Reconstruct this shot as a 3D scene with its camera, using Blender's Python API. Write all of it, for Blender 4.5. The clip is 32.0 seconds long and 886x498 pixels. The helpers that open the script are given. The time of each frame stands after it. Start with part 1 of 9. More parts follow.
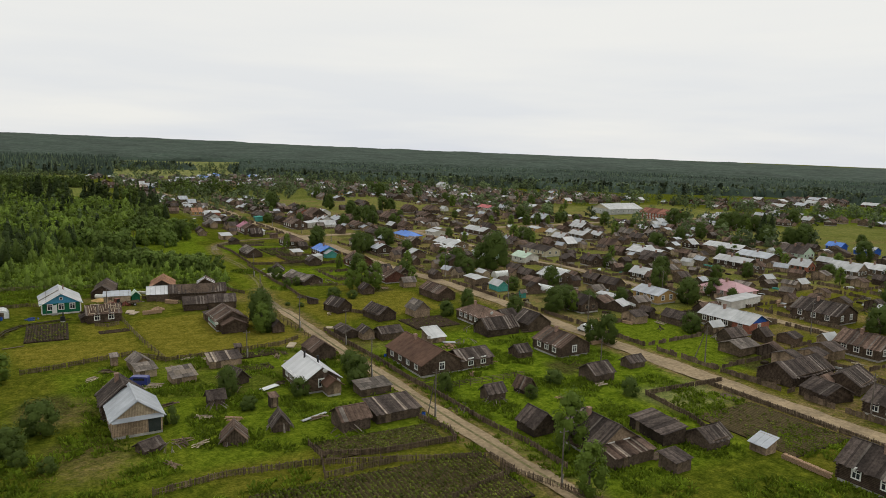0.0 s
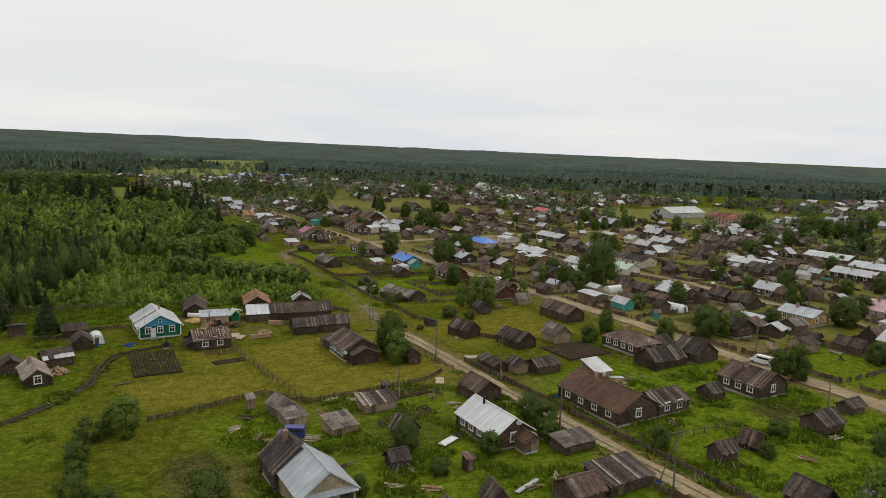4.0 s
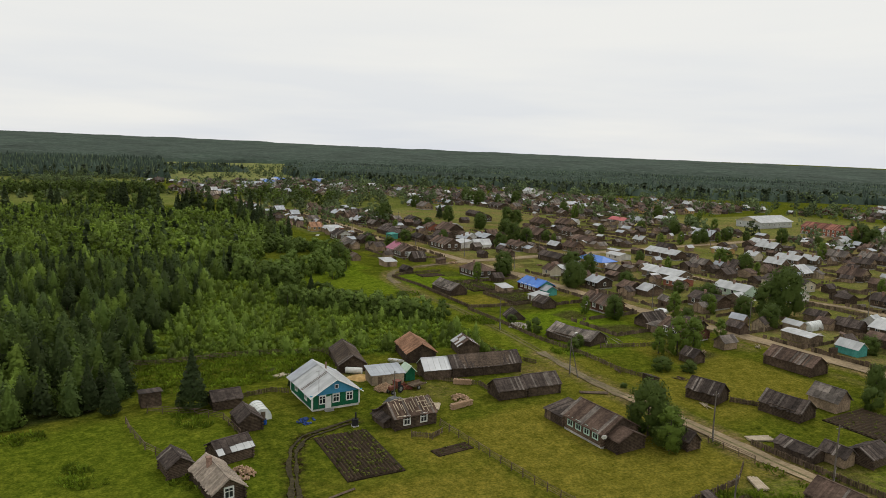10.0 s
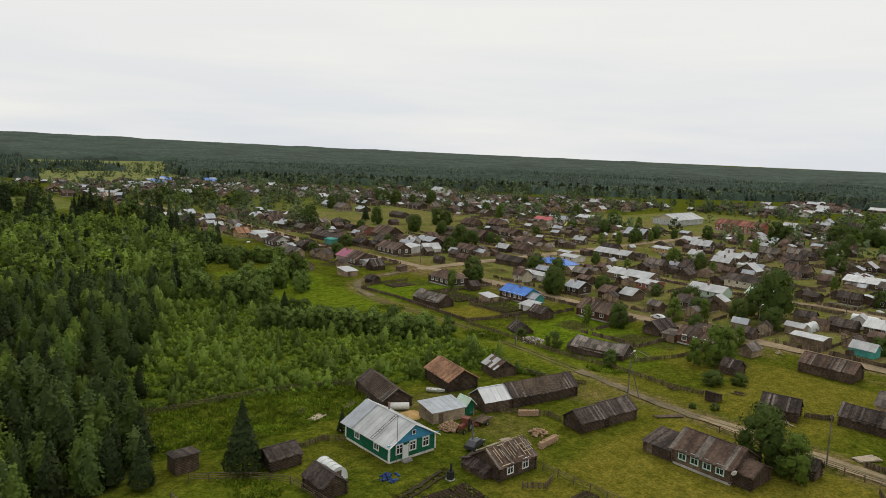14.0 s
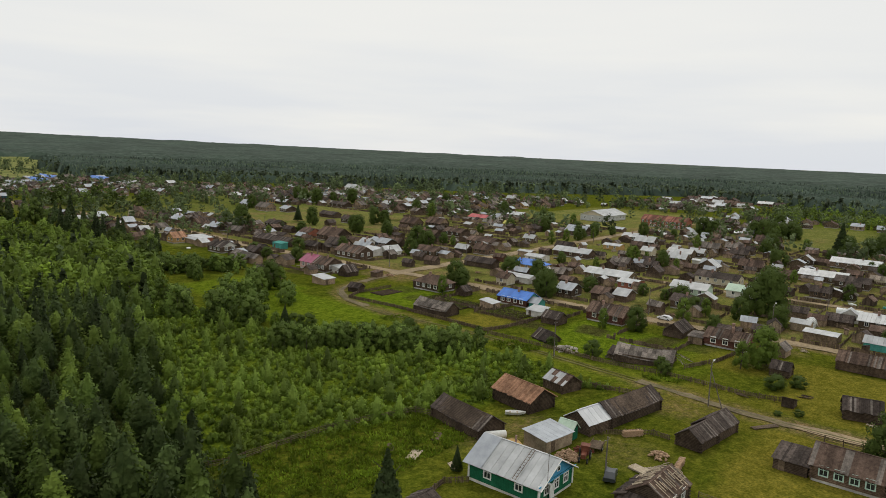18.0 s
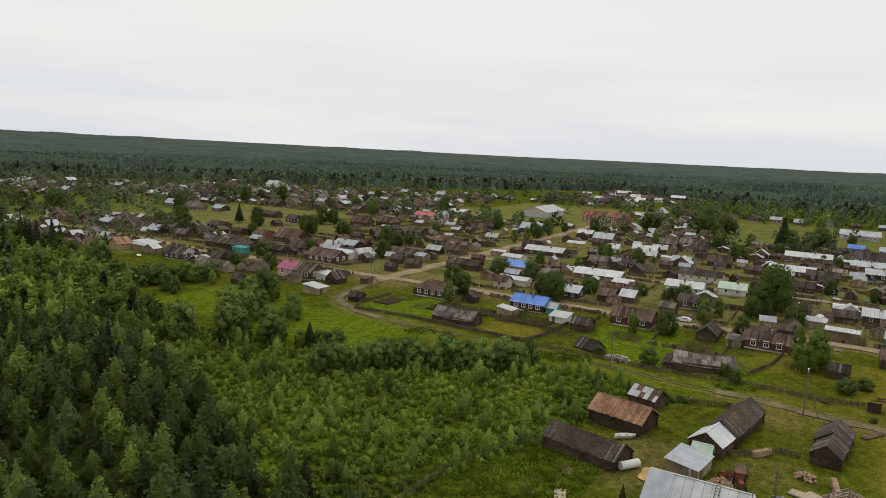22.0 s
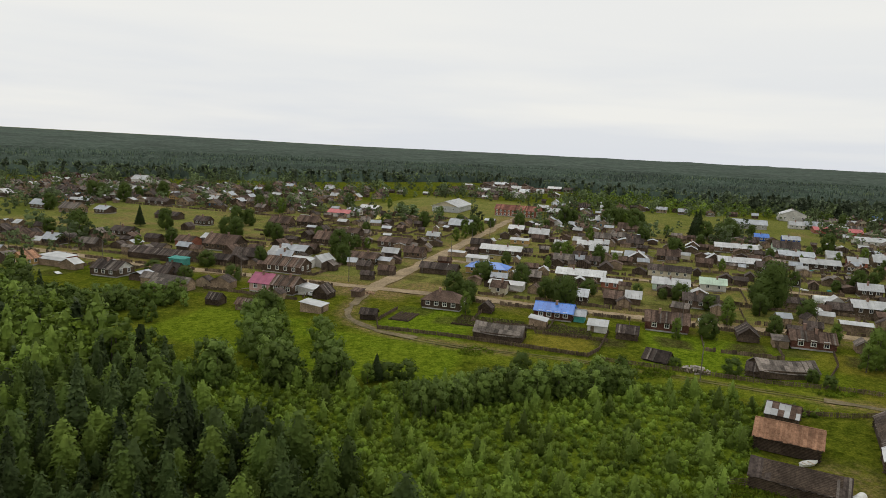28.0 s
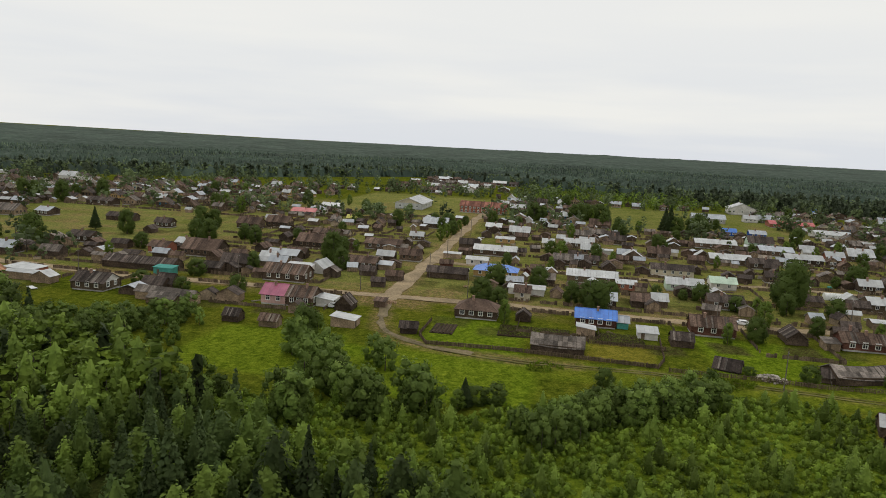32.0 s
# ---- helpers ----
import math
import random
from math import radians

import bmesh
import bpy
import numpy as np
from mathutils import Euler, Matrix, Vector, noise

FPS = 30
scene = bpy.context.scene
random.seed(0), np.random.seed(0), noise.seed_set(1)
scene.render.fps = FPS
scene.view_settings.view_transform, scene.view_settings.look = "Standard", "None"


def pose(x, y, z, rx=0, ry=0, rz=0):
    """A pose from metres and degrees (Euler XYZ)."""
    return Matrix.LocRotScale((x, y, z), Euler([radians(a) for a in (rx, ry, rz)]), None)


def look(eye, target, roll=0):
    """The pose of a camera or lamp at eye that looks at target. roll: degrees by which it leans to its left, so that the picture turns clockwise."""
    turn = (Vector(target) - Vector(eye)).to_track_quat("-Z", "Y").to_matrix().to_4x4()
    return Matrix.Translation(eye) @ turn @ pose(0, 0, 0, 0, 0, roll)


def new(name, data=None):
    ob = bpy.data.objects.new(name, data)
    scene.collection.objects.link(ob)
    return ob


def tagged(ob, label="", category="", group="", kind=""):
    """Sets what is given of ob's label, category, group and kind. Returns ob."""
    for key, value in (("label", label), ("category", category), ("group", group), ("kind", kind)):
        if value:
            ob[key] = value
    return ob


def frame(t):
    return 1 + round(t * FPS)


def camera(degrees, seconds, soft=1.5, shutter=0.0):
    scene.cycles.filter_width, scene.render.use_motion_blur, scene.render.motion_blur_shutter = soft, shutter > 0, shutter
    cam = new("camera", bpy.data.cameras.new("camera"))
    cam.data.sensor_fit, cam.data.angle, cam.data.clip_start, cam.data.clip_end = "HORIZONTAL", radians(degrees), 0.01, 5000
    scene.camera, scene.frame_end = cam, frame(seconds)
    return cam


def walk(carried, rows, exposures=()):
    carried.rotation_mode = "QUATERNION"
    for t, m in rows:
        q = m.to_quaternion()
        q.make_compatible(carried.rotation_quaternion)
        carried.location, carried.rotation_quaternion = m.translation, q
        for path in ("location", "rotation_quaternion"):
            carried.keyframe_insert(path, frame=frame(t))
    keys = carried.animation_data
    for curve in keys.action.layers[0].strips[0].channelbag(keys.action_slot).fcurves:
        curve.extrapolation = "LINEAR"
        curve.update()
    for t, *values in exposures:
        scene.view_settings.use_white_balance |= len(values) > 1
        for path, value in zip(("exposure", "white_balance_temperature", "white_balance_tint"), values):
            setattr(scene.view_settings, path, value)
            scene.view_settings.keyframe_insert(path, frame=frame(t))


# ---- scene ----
cam = camera(64.8, 32.0, soft=0.8)
METRES, EYE, TILT, LEAN, TURN = 302.0, 45.0, 0.0, 0.0, -31.6
ROWS = [
    (0.0, 0.0, 0.0, 0.0, 0.23, -8.21, -1.6),
    (0.5, -0.0133, 0.0082, 0.0, 0.34, -8.25, -1.66),
    (1.0, -0.0264, 0.0168, 0.0001, 0.46, -8.29, -1.71),
    (1.5, -0.0395, 0.0257, 0.0001, 0.58, -8.31, -1.74),
    (2.0, -0.0526, 0.0348, 0.0002, 0.7, -8.32, -1.77),
    (2.5, -0.0657, 0.044, 0.0003, 0.82, -8.32, -1.79),
    (3.0, -0.0789, 0.0535, 0.0004, 0.95, -8.33, -1.82),
    (3.5, -0.092, 0.0631, 0.0005, 1.07, -8.34, -1.82),
    (5.5, -0.1438, 0.1028, 0.0013, 1.17, -8.36, -1.79),
    (6.0, -0.1567, 0.1132, 0.0016, 0.96, -8.35, -1.81),
    (6.5, -0.1698, 0.1237, 0.0019, 1.08, -8.34, -1.87),
    (7.0, -0.183, 0.1339, 0.0022, 1.2, -8.32, -1.89),
    (7.5, -0.1961, 0.1438, 0.0025, 1.33, -8.3, -1.89),
    (8.0, -0.2091, 0.1534, 0.003, 1.43, -8.3, -1.85),
    (8.5, -0.2217, 0.163, 0.0032, 1.54, -8.31, -1.79),
    (9.0, -0.2337, 0.1726, 0.0035, 1.64, -8.31, -1.7),
    (9.5, -0.2453, 0.182, 0.0037, 1.72, -8.29, -1.7),
    (10.0, -0.2569, 0.1909, 0.0039, 1.33, -8.26, -1.75),
    (10.5, -0.2691, 0.1997, 0.0041, 0.75, -8.24, -1.78),
    (11.0, -0.2817, 0.2079, 0.0043, -0.08, -8.21, -1.8),
    (11.5, -0.2949, 0.2157, 0.0043, -1.86, -8.18, -1.82),
    (12.0, -0.3086, 0.2232, 0.0043, -3.38, -8.16, -1.87),
    (12.5, -0.3225, 0.2304, 0.0044, -4.42, -8.19, -1.9),
    (13.0, -0.3365, 0.2374, 0.0044, -5.47, -8.19, -1.95),
    (13.5, -0.3508, 0.2444, 0.0045, -7.13, -8.17, -1.98),
    (14.0, -0.3652, 0.2514, 0.0046, -8.84, -8.17, -1.99),
    (14.5, -0.3796, 0.2585, 0.0047, -10.59, -8.17, -1.99),
    (15.0, -0.394, 0.2659, 0.0049, -12.29, -8.18, -1.99),
    (15.5, -0.4082, 0.2736, 0.0049, -13.98, -8.17, -2.04),
    (17.5, -0.4606, 0.3087, 0.0047, -18.11, -8.19, -2.15),
    (18.0, -0.4733, 0.318, 0.0048, -18.7, -8.22, -2.21),
    (18.5, -0.4855, 0.3274, 0.0048, -19.8, -8.24, -2.25),
    (19.0, -0.4976, 0.3375, 0.0048, -21.29, -8.26, -2.27),
    (19.5, -0.5095, 0.3479, 0.0048, -22.7, -8.26, -2.31),
    (20.0, -0.5213, 0.3586, 0.0048, -25.09, -8.23, -2.31),
    (20.5, -0.533, 0.3698, 0.0047, -26.09, -8.27, -2.35),
    (21.0, -0.5446, 0.3809, 0.0048, -26.36, -8.33, -2.39),
    (21.5, -0.5556, 0.3921, 0.0049, -26.58, -8.38, -2.43),
    (22.0, -0.5661, 0.4034, 0.005, -27.56, -8.37, -2.47),
    (22.5, -0.5765, 0.4151, 0.005, -29.07, -8.39, -2.49),
    (23.0, -0.5865, 0.427, 0.005, -30.57, -8.39, -2.52),
    (23.5, -0.5964, 0.4391, 0.0049, -32.12, -8.39, -2.54),
    (24.0, -0.606, 0.4513, 0.0049, -33.35, -8.41, -2.56),
    (24.5, -0.6155, 0.4635, 0.0049, -34.22, -8.42, -2.58),
    (25.0, -0.6246, 0.476, 0.0051, -35.06, -8.45, -2.6),
    (25.5, -0.6335, 0.4887, 0.0051, -36.03, -8.47, -2.62),
    (27.5, -0.6667, 0.5405, 0.0057, -39.88, -8.6, -2.71),
    (28.0, -0.674, 0.5534, 0.0057, -41.05, -8.62, -2.73),
    (28.5, -0.6811, 0.5665, 0.0058, -42.3, -8.64, -2.75),
    (29.0, -0.6878, 0.5797, 0.0058, -43.7, -8.67, -2.77),
    (29.5, -0.6941, 0.593, 0.0059, -45.1, -8.67, -2.78),
    (30.0, -0.7001, 0.6064, 0.0059, -46.2, -8.7, -2.81),
    (30.5, -0.7059, 0.6199, 0.0059, -46.88, -8.74, -2.84),
    (31.0, -0.7112, 0.6333, 0.006, -47.33, -8.8, -2.86),
    (31.5, -0.7161, 0.6467, 0.0061, -47.69, -8.85, -2.89),
    (32.0, -0.7208, 0.6603, 0.0062, -47.9, -8.9, -2.92),
]
walk(cam, [(t, pose(0, 0, EYE, TILT, LEAN, TURN) @ pose(METRES * x, METRES * y, METRES * z, 90 + pitch, roll, yaw)) for t, x, y, z, yaw, pitch, roll in ROWS])

# ---- sky and sun: a bright overcast day ----
world = bpy.data.worlds.new("sky")
scene.world = world
world.use_nodes = True
wn, wl = world.node_tree.nodes, world.node_tree.links
wn.clear()
w_out = wn.new("ShaderNodeOutputWorld")
w_bg = wn.new("ShaderNodeBackground")
w_sky = wn.new("ShaderNodeTexSky")
w_sky.sky_type, w_sky.sun_disc = "NISHITA", False
w_sky.sun_elevation, w_sky.sun_rotation = radians(48), radians(70)
w_dim = wn.new("ShaderNodeMixRGB")
w_dim.blend_type, w_dim.inputs[0].default_value = "MULTIPLY", 1.0
w_dim.inputs[2].default_value = (0.07, 0.07, 0.07, 1)
w_tc = wn.new("ShaderNodeTexCoord")
w_map = wn.new("ShaderNodeMapping")
w_map.inputs["Scale"].default_value = (1.0, 1.0, 9.0)
w_map.inputs["Location"].default_value = (0.3, 1.7, 0.0)
w_noise = wn.new("ShaderNodeTexNoise")
w_noise.inputs["Scale"].default_value, w_noise.inputs["Detail"].default_value, w_noise.inputs["Roughness"].default_value = 1.9, 4, 0.5
w_veil = wn.new("ShaderNodeValToRGB")
w_veil.color_ramp.elements[0].position, w_veil.color_ramp.elements[0].color = 0.40, (1, 1, 1, 1)
w_veil.color_ramp.elements[1].position, w_veil.color_ramp.elements[1].color = 0.64, (0, 0, 0, 1)
w_sep = wn.new("ShaderNodeSeparateXYZ")
w_low = wn.new("ShaderNodeValToRGB")
w_low.color_ramp.elements[0].position, w_low.color_ramp.elements[0].color = 0.0, (0.95, 0.95, 0.95, 1)
w_low.color_ramp.elements[1].position, w_low.color_ramp.elements[1].color = 0.17, (0.18, 0.18, 0.18, 1)
w_mul = wn.new("ShaderNodeMath")
w_mul.operation = "MULTIPLY"
w_cloud = wn.new("ShaderNodeMixRGB")
w_cloud.inputs[1].default_value, w_cloud.inputs[2].default_value = (0.865, 0.862, 0.832, 1), (0.715, 0.745, 0.790, 1)
w_mix = wn.new("ShaderNodeMixRGB")
w_mix.inputs[0].default_value = 0.97
wl.new(w_tc.outputs["Generated"], w_map.inputs["Vector"])
wl.new(w_map.outputs["Vector"], w_noise.inputs["Vector"])
wl.new(w_noise.outputs["Fac"], w_veil.inputs["Fac"])
wl.new(w_tc.outputs["Generated"], w_sep.inputs[0])
wl.new(w_sep.outputs["Z"], w_low.inputs["Fac"])
wl.new(w_veil.outputs["Color"], w_mul.inputs[0])
wl.new(w_low.outputs["Color"], w_mul.inputs[1])
wl.new(w_mul.outputs[0], w_cloud.inputs[0])
wl.new(w_sky.outputs["Color"], w_dim.inputs[1])
wl.new(w_dim.outputs["Color"], w_mix.inputs[1])
wl.new(w_cloud.outputs["Color"], w_mix.inputs[2])
wl.new(w_mix.outputs["Color"], w_bg.inputs["Color"])
w_bg.inputs["Strength"].default_value = 1.0
wl.new(w_bg.outputs[0], w_out.inputs[0])

sun_data = bpy.data.lights.new("sun", "SUN")
sun_data.energy, sun_data.angle, sun_data.color = 0.7, radians(18), (1.0, 0.96, 0.88)
sun = new("sun", sun_data)
sun.matrix_world = look((0, 0, 300), (-160, -60, 60))
scene.view_settings.exposure = 0.0

# ---- materials ----


def material(name, c1, c2, size=1.0, rough=0.85, island=0.0, stripe=None, metal=0.0, bump=0.15, stretch=(1, 1, 1), blotch=0.35, per_object=0.0, leaf=0.0):
    """Two tones mixed by fine grain, broad blotches on top; stripe=(axis, width, depth) for boards, logs and corrugation."""
    m = bpy.data.materials.new(name)
    m.use_nodes = True
    n, l = m.node_tree.nodes, m.node_tree.links
    bs = n["Principled BSDF"]
    bs.inputs["Roughness"].default_value, bs.inputs["Metallic"].default_value = rough, metal
    bs.inputs["Specular IOR Level"].default_value = 0.5 if rough < 0.5 else 0.12
    tc, mp = n.new("ShaderNodeTexCoord"), n.new("ShaderNodeMapping")
    mp.inputs["Scale"].default_value = stretch
    l.new(tc.outputs["Object"], mp.inputs["Vector"])
    fine, wide = n.new("ShaderNodeTexNoise"), n.new("ShaderNodeTexNoise")
    fine.inputs["Scale"].default_value, fine.inputs["Detail"].default_value, fine.inputs["Roughness"].default_value = 1.0 / size, 6, 0.65
    wide.inputs["Scale"].default_value, wide.inputs["Detail"].default_value = 0.14 / size, 3
    l.new(mp.outputs["Vector"], fine.inputs["Vector"])
    l.new(mp.outputs["Vector"], wide.inputs["Vector"])
    ramp = n.new("ShaderNodeValToRGB")
    ramp.color_ramp.elements[0].position, ramp.color_ramp.elements[0].color = 0.32, (*c1, 1)
    ramp.color_ramp.elements[1].position, ramp.color_ramp.elements[1].color = 0.68, (*c2, 1)
    l.new(fine.outputs["Fac"], ramp.inputs["Fac"])
    value = n.new("ShaderNodeMapRange")
    value.inputs["From Min"].default_value, value.inputs["From Max"].default_value = 0.3, 0.7
    value.inputs["To Min"].default_value, value.inputs["To Max"].default_value = 1 - blotch, 1 + blotch
    l.new(wide.outputs["Fac"], value.inputs["Value"])
    out = value.outputs[0]

    def times(a, b):
        q = n.new("ShaderNodeMath")
        q.operation = "MULTIPLY"
        l.new(a, q.inputs[0])
        l.new(b, q.inputs[1])
        return q.outputs[0]

    def spread(a, amount):
        q = n.new("ShaderNodeMapRange")
        q.inputs["To Min"].default_value, q.inputs["To Max"].default_value = 1 - amount, 1 + amount
        l.new(a, q.inputs["Value"])
        return q.outputs[0]

    if island:
        geo = n.new("ShaderNodeNewGeometry")
        out = times(out, spread(geo.outputs["Random Per Island"], island))
    if per_object:
        info = n.new("ShaderNodeObjectInfo")
        out = times(out, spread(info.outputs["Random"], per_object))
    hsv = n.new("ShaderNodeHueSaturation")
    l.new(ramp.outputs["Color"], hsv.inputs["Color"])
    height = fine.outputs["Fac"]
    if stripe:
        axis, width, depth = stripe
        wave = n.new("ShaderNodeTexWave")
        wave.wave_type, wave.bands_direction, wave.wave_profile = "BANDS", axis, "SIN"
        wave.inputs["Scale"].default_value = 0.314 / width
        wave.inputs["Distortion"].default_value, wave.inputs["Detail"].default_value, wave.inputs["Detail Scale"].default_value = 0.4, 2, 1.5
        l.new(tc.outputs["Object"], wave.inputs["Vector"])
        dark = n.new("ShaderNodeMapRange")
        dark.inputs["From Max"].default_value = 0.35
        dark.inputs["To Min"].default_value = 1 - depth
        l.new(wave.outputs["Fac"], dark.inputs["Value"])
        out = times(out, dark.outputs[0])
        height = wave.outputs["Fac"]
    l.new(out, hsv.inputs["Value"])
    l.new(hsv.outputs["Color"], bs.inputs["Base Color"])
    bp = n.new("ShaderNodeBump")
    bp.inputs["Strength"].default_value, bp.inputs["Distance"].default_value = bump, 0.05
    l.new(height, bp.inputs["Height"])
    l.new(bp.outputs[0], bs.inputs["Normal"])
    if leaf:
        at, gain = n.new("ShaderNodeAttribute"), n.new("ShaderNodeMath")
        at.attribute_name = "tone"
        gain.operation = "MULTIPLY_ADD"
        gain.inputs[1].default_value, gain.inputs[2].default_value = 0.85, 1.0
        l.new(at.outputs["Fac"], gain.inputs[0])
        l.new(times(out, gain.outputs[0]), hsv.inputs["Value"])
        tr, mx = n.new("ShaderNodeBsdfTranslucent"), n.new("ShaderNodeMixShader")
        mx.inputs[0].default_value = leaf
        l.new(hsv.outputs["Color"], tr.inputs["Color"])
        l.new(bs.outputs[0], mx.inputs[1])
        l.new(tr.outputs[0], mx.inputs[2])
        l.new(mx.outputs[0], n["Material Output"].inputs[0])
    return m


M = {}


def mat(key, *a, **k):
    M[key] = material(key, *a, **k)


log = dict(size=0.5, stripe=("Z", 0.24, 0.55), bump=0.5, per_object=0.3)
mat("log_dark", (0.052, 0.037, 0.027), (0.138, 0.099, 0.071), **log)
mat("log_brown", (0.080, 0.053, 0.037), (0.185, 0.130, 0.092), **log)
mat("log_grey", (0.094, 0.069, 0.046), (0.223, 0.164, 0.110), **log)
mat("log_red", (0.080, 0.035, 0.026), (0.160, 0.075, 0.054), **log)
mat("board_dark", (0.050, 0.037, 0.028), (0.136, 0.100, 0.074), size=0.4, stripe=("X", 0.22, 0.5), bump=0.4, per_object=0.3)
mat("board_grey", (0.182, 0.133, 0.092), (0.399, 0.293, 0.197), size=0.4, stripe=("X", 0.22, 0.4), bump=0.4, per_object=0.2)
mat("board_light", (0.26, 0.20, 0.135), (0.46, 0.37, 0.26), size=0.4, stripe=("X", 0.22, 0.35), bump=0.4, per_object=0.2)
mat("ochre", (0.38, 0.24, 0.09), (0.52, 0.34, 0.15), size=0.6, stripe=("Z", 0.15, 0.15), blotch=0.15)
mat("cream", (0.48, 0.42, 0.30), (0.62, 0.56, 0.43), size=0.8, stripe=("Z", 0.15, 0.12), blotch=0.15)
mat("green_paint", (0.012, 0.10, 0.048), (0.02, 0.155, 0.078), size=0.7, stripe=("Z", 0.14, 0.3), blotch=0.15)
mat("blue_paint", (0.06, 0.25, 0.42), (0.09, 0.34, 0.53), size=0.7, stripe=("X", 0.14, 0.2), blotch=0.12)
mat("deep_blue_paint", (0.02, 0.07, 0.32), (0.035, 0.12, 0.45), size=0.7, blotch=0.12)
mat("teal_paint", (0.055, 0.26, 0.225), (0.105, 0.36, 0.315), size=0.7, stripe=("X", 0.16, 0.25), blotch=0.2)
mat("pale_green_paint", (0.42, 0.55, 0.43), (0.55, 0.66, 0.54), size=0.7, blotch=0.15)
mat("pink_wall", (0.48, 0.30, 0.27), (0.60, 0.40, 0.36), size=0.7, blotch=0.15)
mat("red_brick", (0.24, 0.085, 0.055), (0.36, 0.15, 0.10), size=0.3, blotch=0.2)
mat("white_paint", (0.66, 0.66, 0.63), (0.80, 0.80, 0.77), size=0.5, blotch=0.12)
mat("whitewash", (0.5, 0.48, 0.44), (0.68, 0.66, 0.62), size=0.8, blotch=0.25)
mat("mint_paint", (0.40, 0.58, 0.50), (0.52, 0.68, 0.60), size=0.5, blotch=0.12)
roofing = dict(island=0.5, per_object=0.22, bump=0.3)
mat("roof_dark", (0.036, 0.028, 0.024), (0.100, 0.079, 0.068), size=0.5, **roofing)
mat("roof_brown", (0.062, 0.040, 0.030), (0.148, 0.102, 0.078), size=0.5, **roofing)
mat("roof_grey", (0.094, 0.080, 0.069), (0.205, 0.176, 0.152), size=0.5, **roofing)
mat("roof_light_wood", (0.19, 0.155, 0.122), (0.35, 0.292, 0.236), size=0.5, **roofing)
mat("roof_red", (0.150, 0.060, 0.042), (0.250, 0.115, 0.085), size=0.5, **roofing)
mat("roof_orange", (0.175, 0.090, 0.052), (0.35, 0.20, 0.125), size=0.5, **roofing)
sheet = dict(size=2.5, rough=0.45, island=0.10, per_object=0.10, bump=0.12, blotch=0.10)
mat("metal_white", (0.33, 0.34, 0.34), (0.50, 0.51, 0.51), **sheet)
mat("metal_bright", (0.52, 0.53, 0.54), (0.64, 0.65, 0.66), **sheet)
mat("metal_grey", (0.28, 0.30, 0.33), (0.42, 0.45, 0.48), **sheet)
mat("metal_blue", (0.035, 0.13, 0.48), (0.06, 0.21, 0.62), **sheet)
mat("metal_red", (0.34, 0.045, 0.05), (0.50, 0.09, 0.09), **sheet)
mat("metal_magenta", (0.26, 0.05, 0.11), (0.38, 0.10, 0.17), **sheet)
mat("metal_pink", (0.38, 0.20, 0.22), (0.50, 0.29, 0.31), **sheet)
mat("metal_brown", (0.078, 0.043, 0.029), (0.130, 0.076, 0.052), size=1.2, rough=0.75, island=0.12, per_object=0.1, bump=0.12, blotch=0.2)
mat("metal_yellow", (0.45, 0.42, 0.06), (0.60, 0.56, 0.12), **sheet)
mat("glass", (0.02, 0.025, 0.03), (0.04, 0.045, 0.05), size=1.0, rough=0.12, bump=0.0)
mat("film", (0.58, 0.60, 0.58), (0.74, 0.76, 0.73), size=0.8, rough=0.35, blotch=0.15)
mat("brick_stack", (0.20, 0.12, 0.09), (0.34, 0.23, 0.18), size=0.2)
mat("concrete", (0.30, 0.29, 0.27), (0.45, 0.44, 0.41), size=0.6)
mat("fence_wood", (0.074, 0.053, 0.036), (0.178, 0.132, 0.092), size=0.4, island=0.4)
mat("pole_wood", (0.10, 0.085, 0.07), (0.20, 0.175, 0.15), size=0.4)
mat("firewood", (0.22, 0.14, 0.085), (0.46, 0.32, 0.21), size=0.3, island=0.4)
mat("plank_old", (0.125, 0.108, 0.088), (0.27, 0.238, 0.20), size=0.4, island=0.3, per_object=0.35)
mat("plank", (0.34, 0.28, 0.20), (0.55, 0.46, 0.34), size=0.4, island=0.3)
mat("tarp", (0.02, 0.045, 0.16), (0.05, 0.09, 0.25), size=0.5, rough=0.5)
mat("sand", (0.42, 0.27, 0.10), (0.55, 0.37, 0.16), size=0.4)
mat("stone", (0.33, 0.29, 0.25), (0.52, 0.47, 0.41), size=0.5, island=0.3)
mat("road_dirt", (0.20, 0.150, 0.088), (0.36, 0.278, 0.172), size=0.8, bump=0.3, blotch=0.25)
mat("rut", (0.092, 0.090, 0.024), (0.160, 0.140, 0.048), size=0.8, bump=0.3)
mat("mud", (0.026, 0.021, 0.010), (0.072, 0.060, 0.028), size=0.5, bump=0.5)
mat("soil_pale", (0.056, 0.042, 0.018), (0.118, 0.092, 0.042), size=0.4, bump=0.6, blotch=0.2)
mat("soil_ridge", (0.032, 0.021, 0.012), (0.072, 0.050, 0.030), size=0.4, bump=0.6, blotch=0.2)
mat("lane_mid", (0.075, 0.080, 0.022), (0.19, 0.155, 0.085), size=0.6, bump=0.3)
mat("road_worn", (0.11, 0.090, 0.045), (0.215, 0.170, 0.105), size=0.7, bump=0.3)
mat("soil", (0.016, 0.011, 0.006), (0.046, 0.033, 0.020), size=0.5, bump=0.6, blotch=0.2)
mat("bark", (0.055, 0.045, 0.035), (0.14, 0.12, 0.10), size=0.3)
foliage = dict(rough=0.7, island=0.12, bump=0.0, leaf=0.3)
mat("leaf_dark", (0.060, 0.094, 0.018), (0.120, 0.162, 0.034), size=3.0, **foliage)
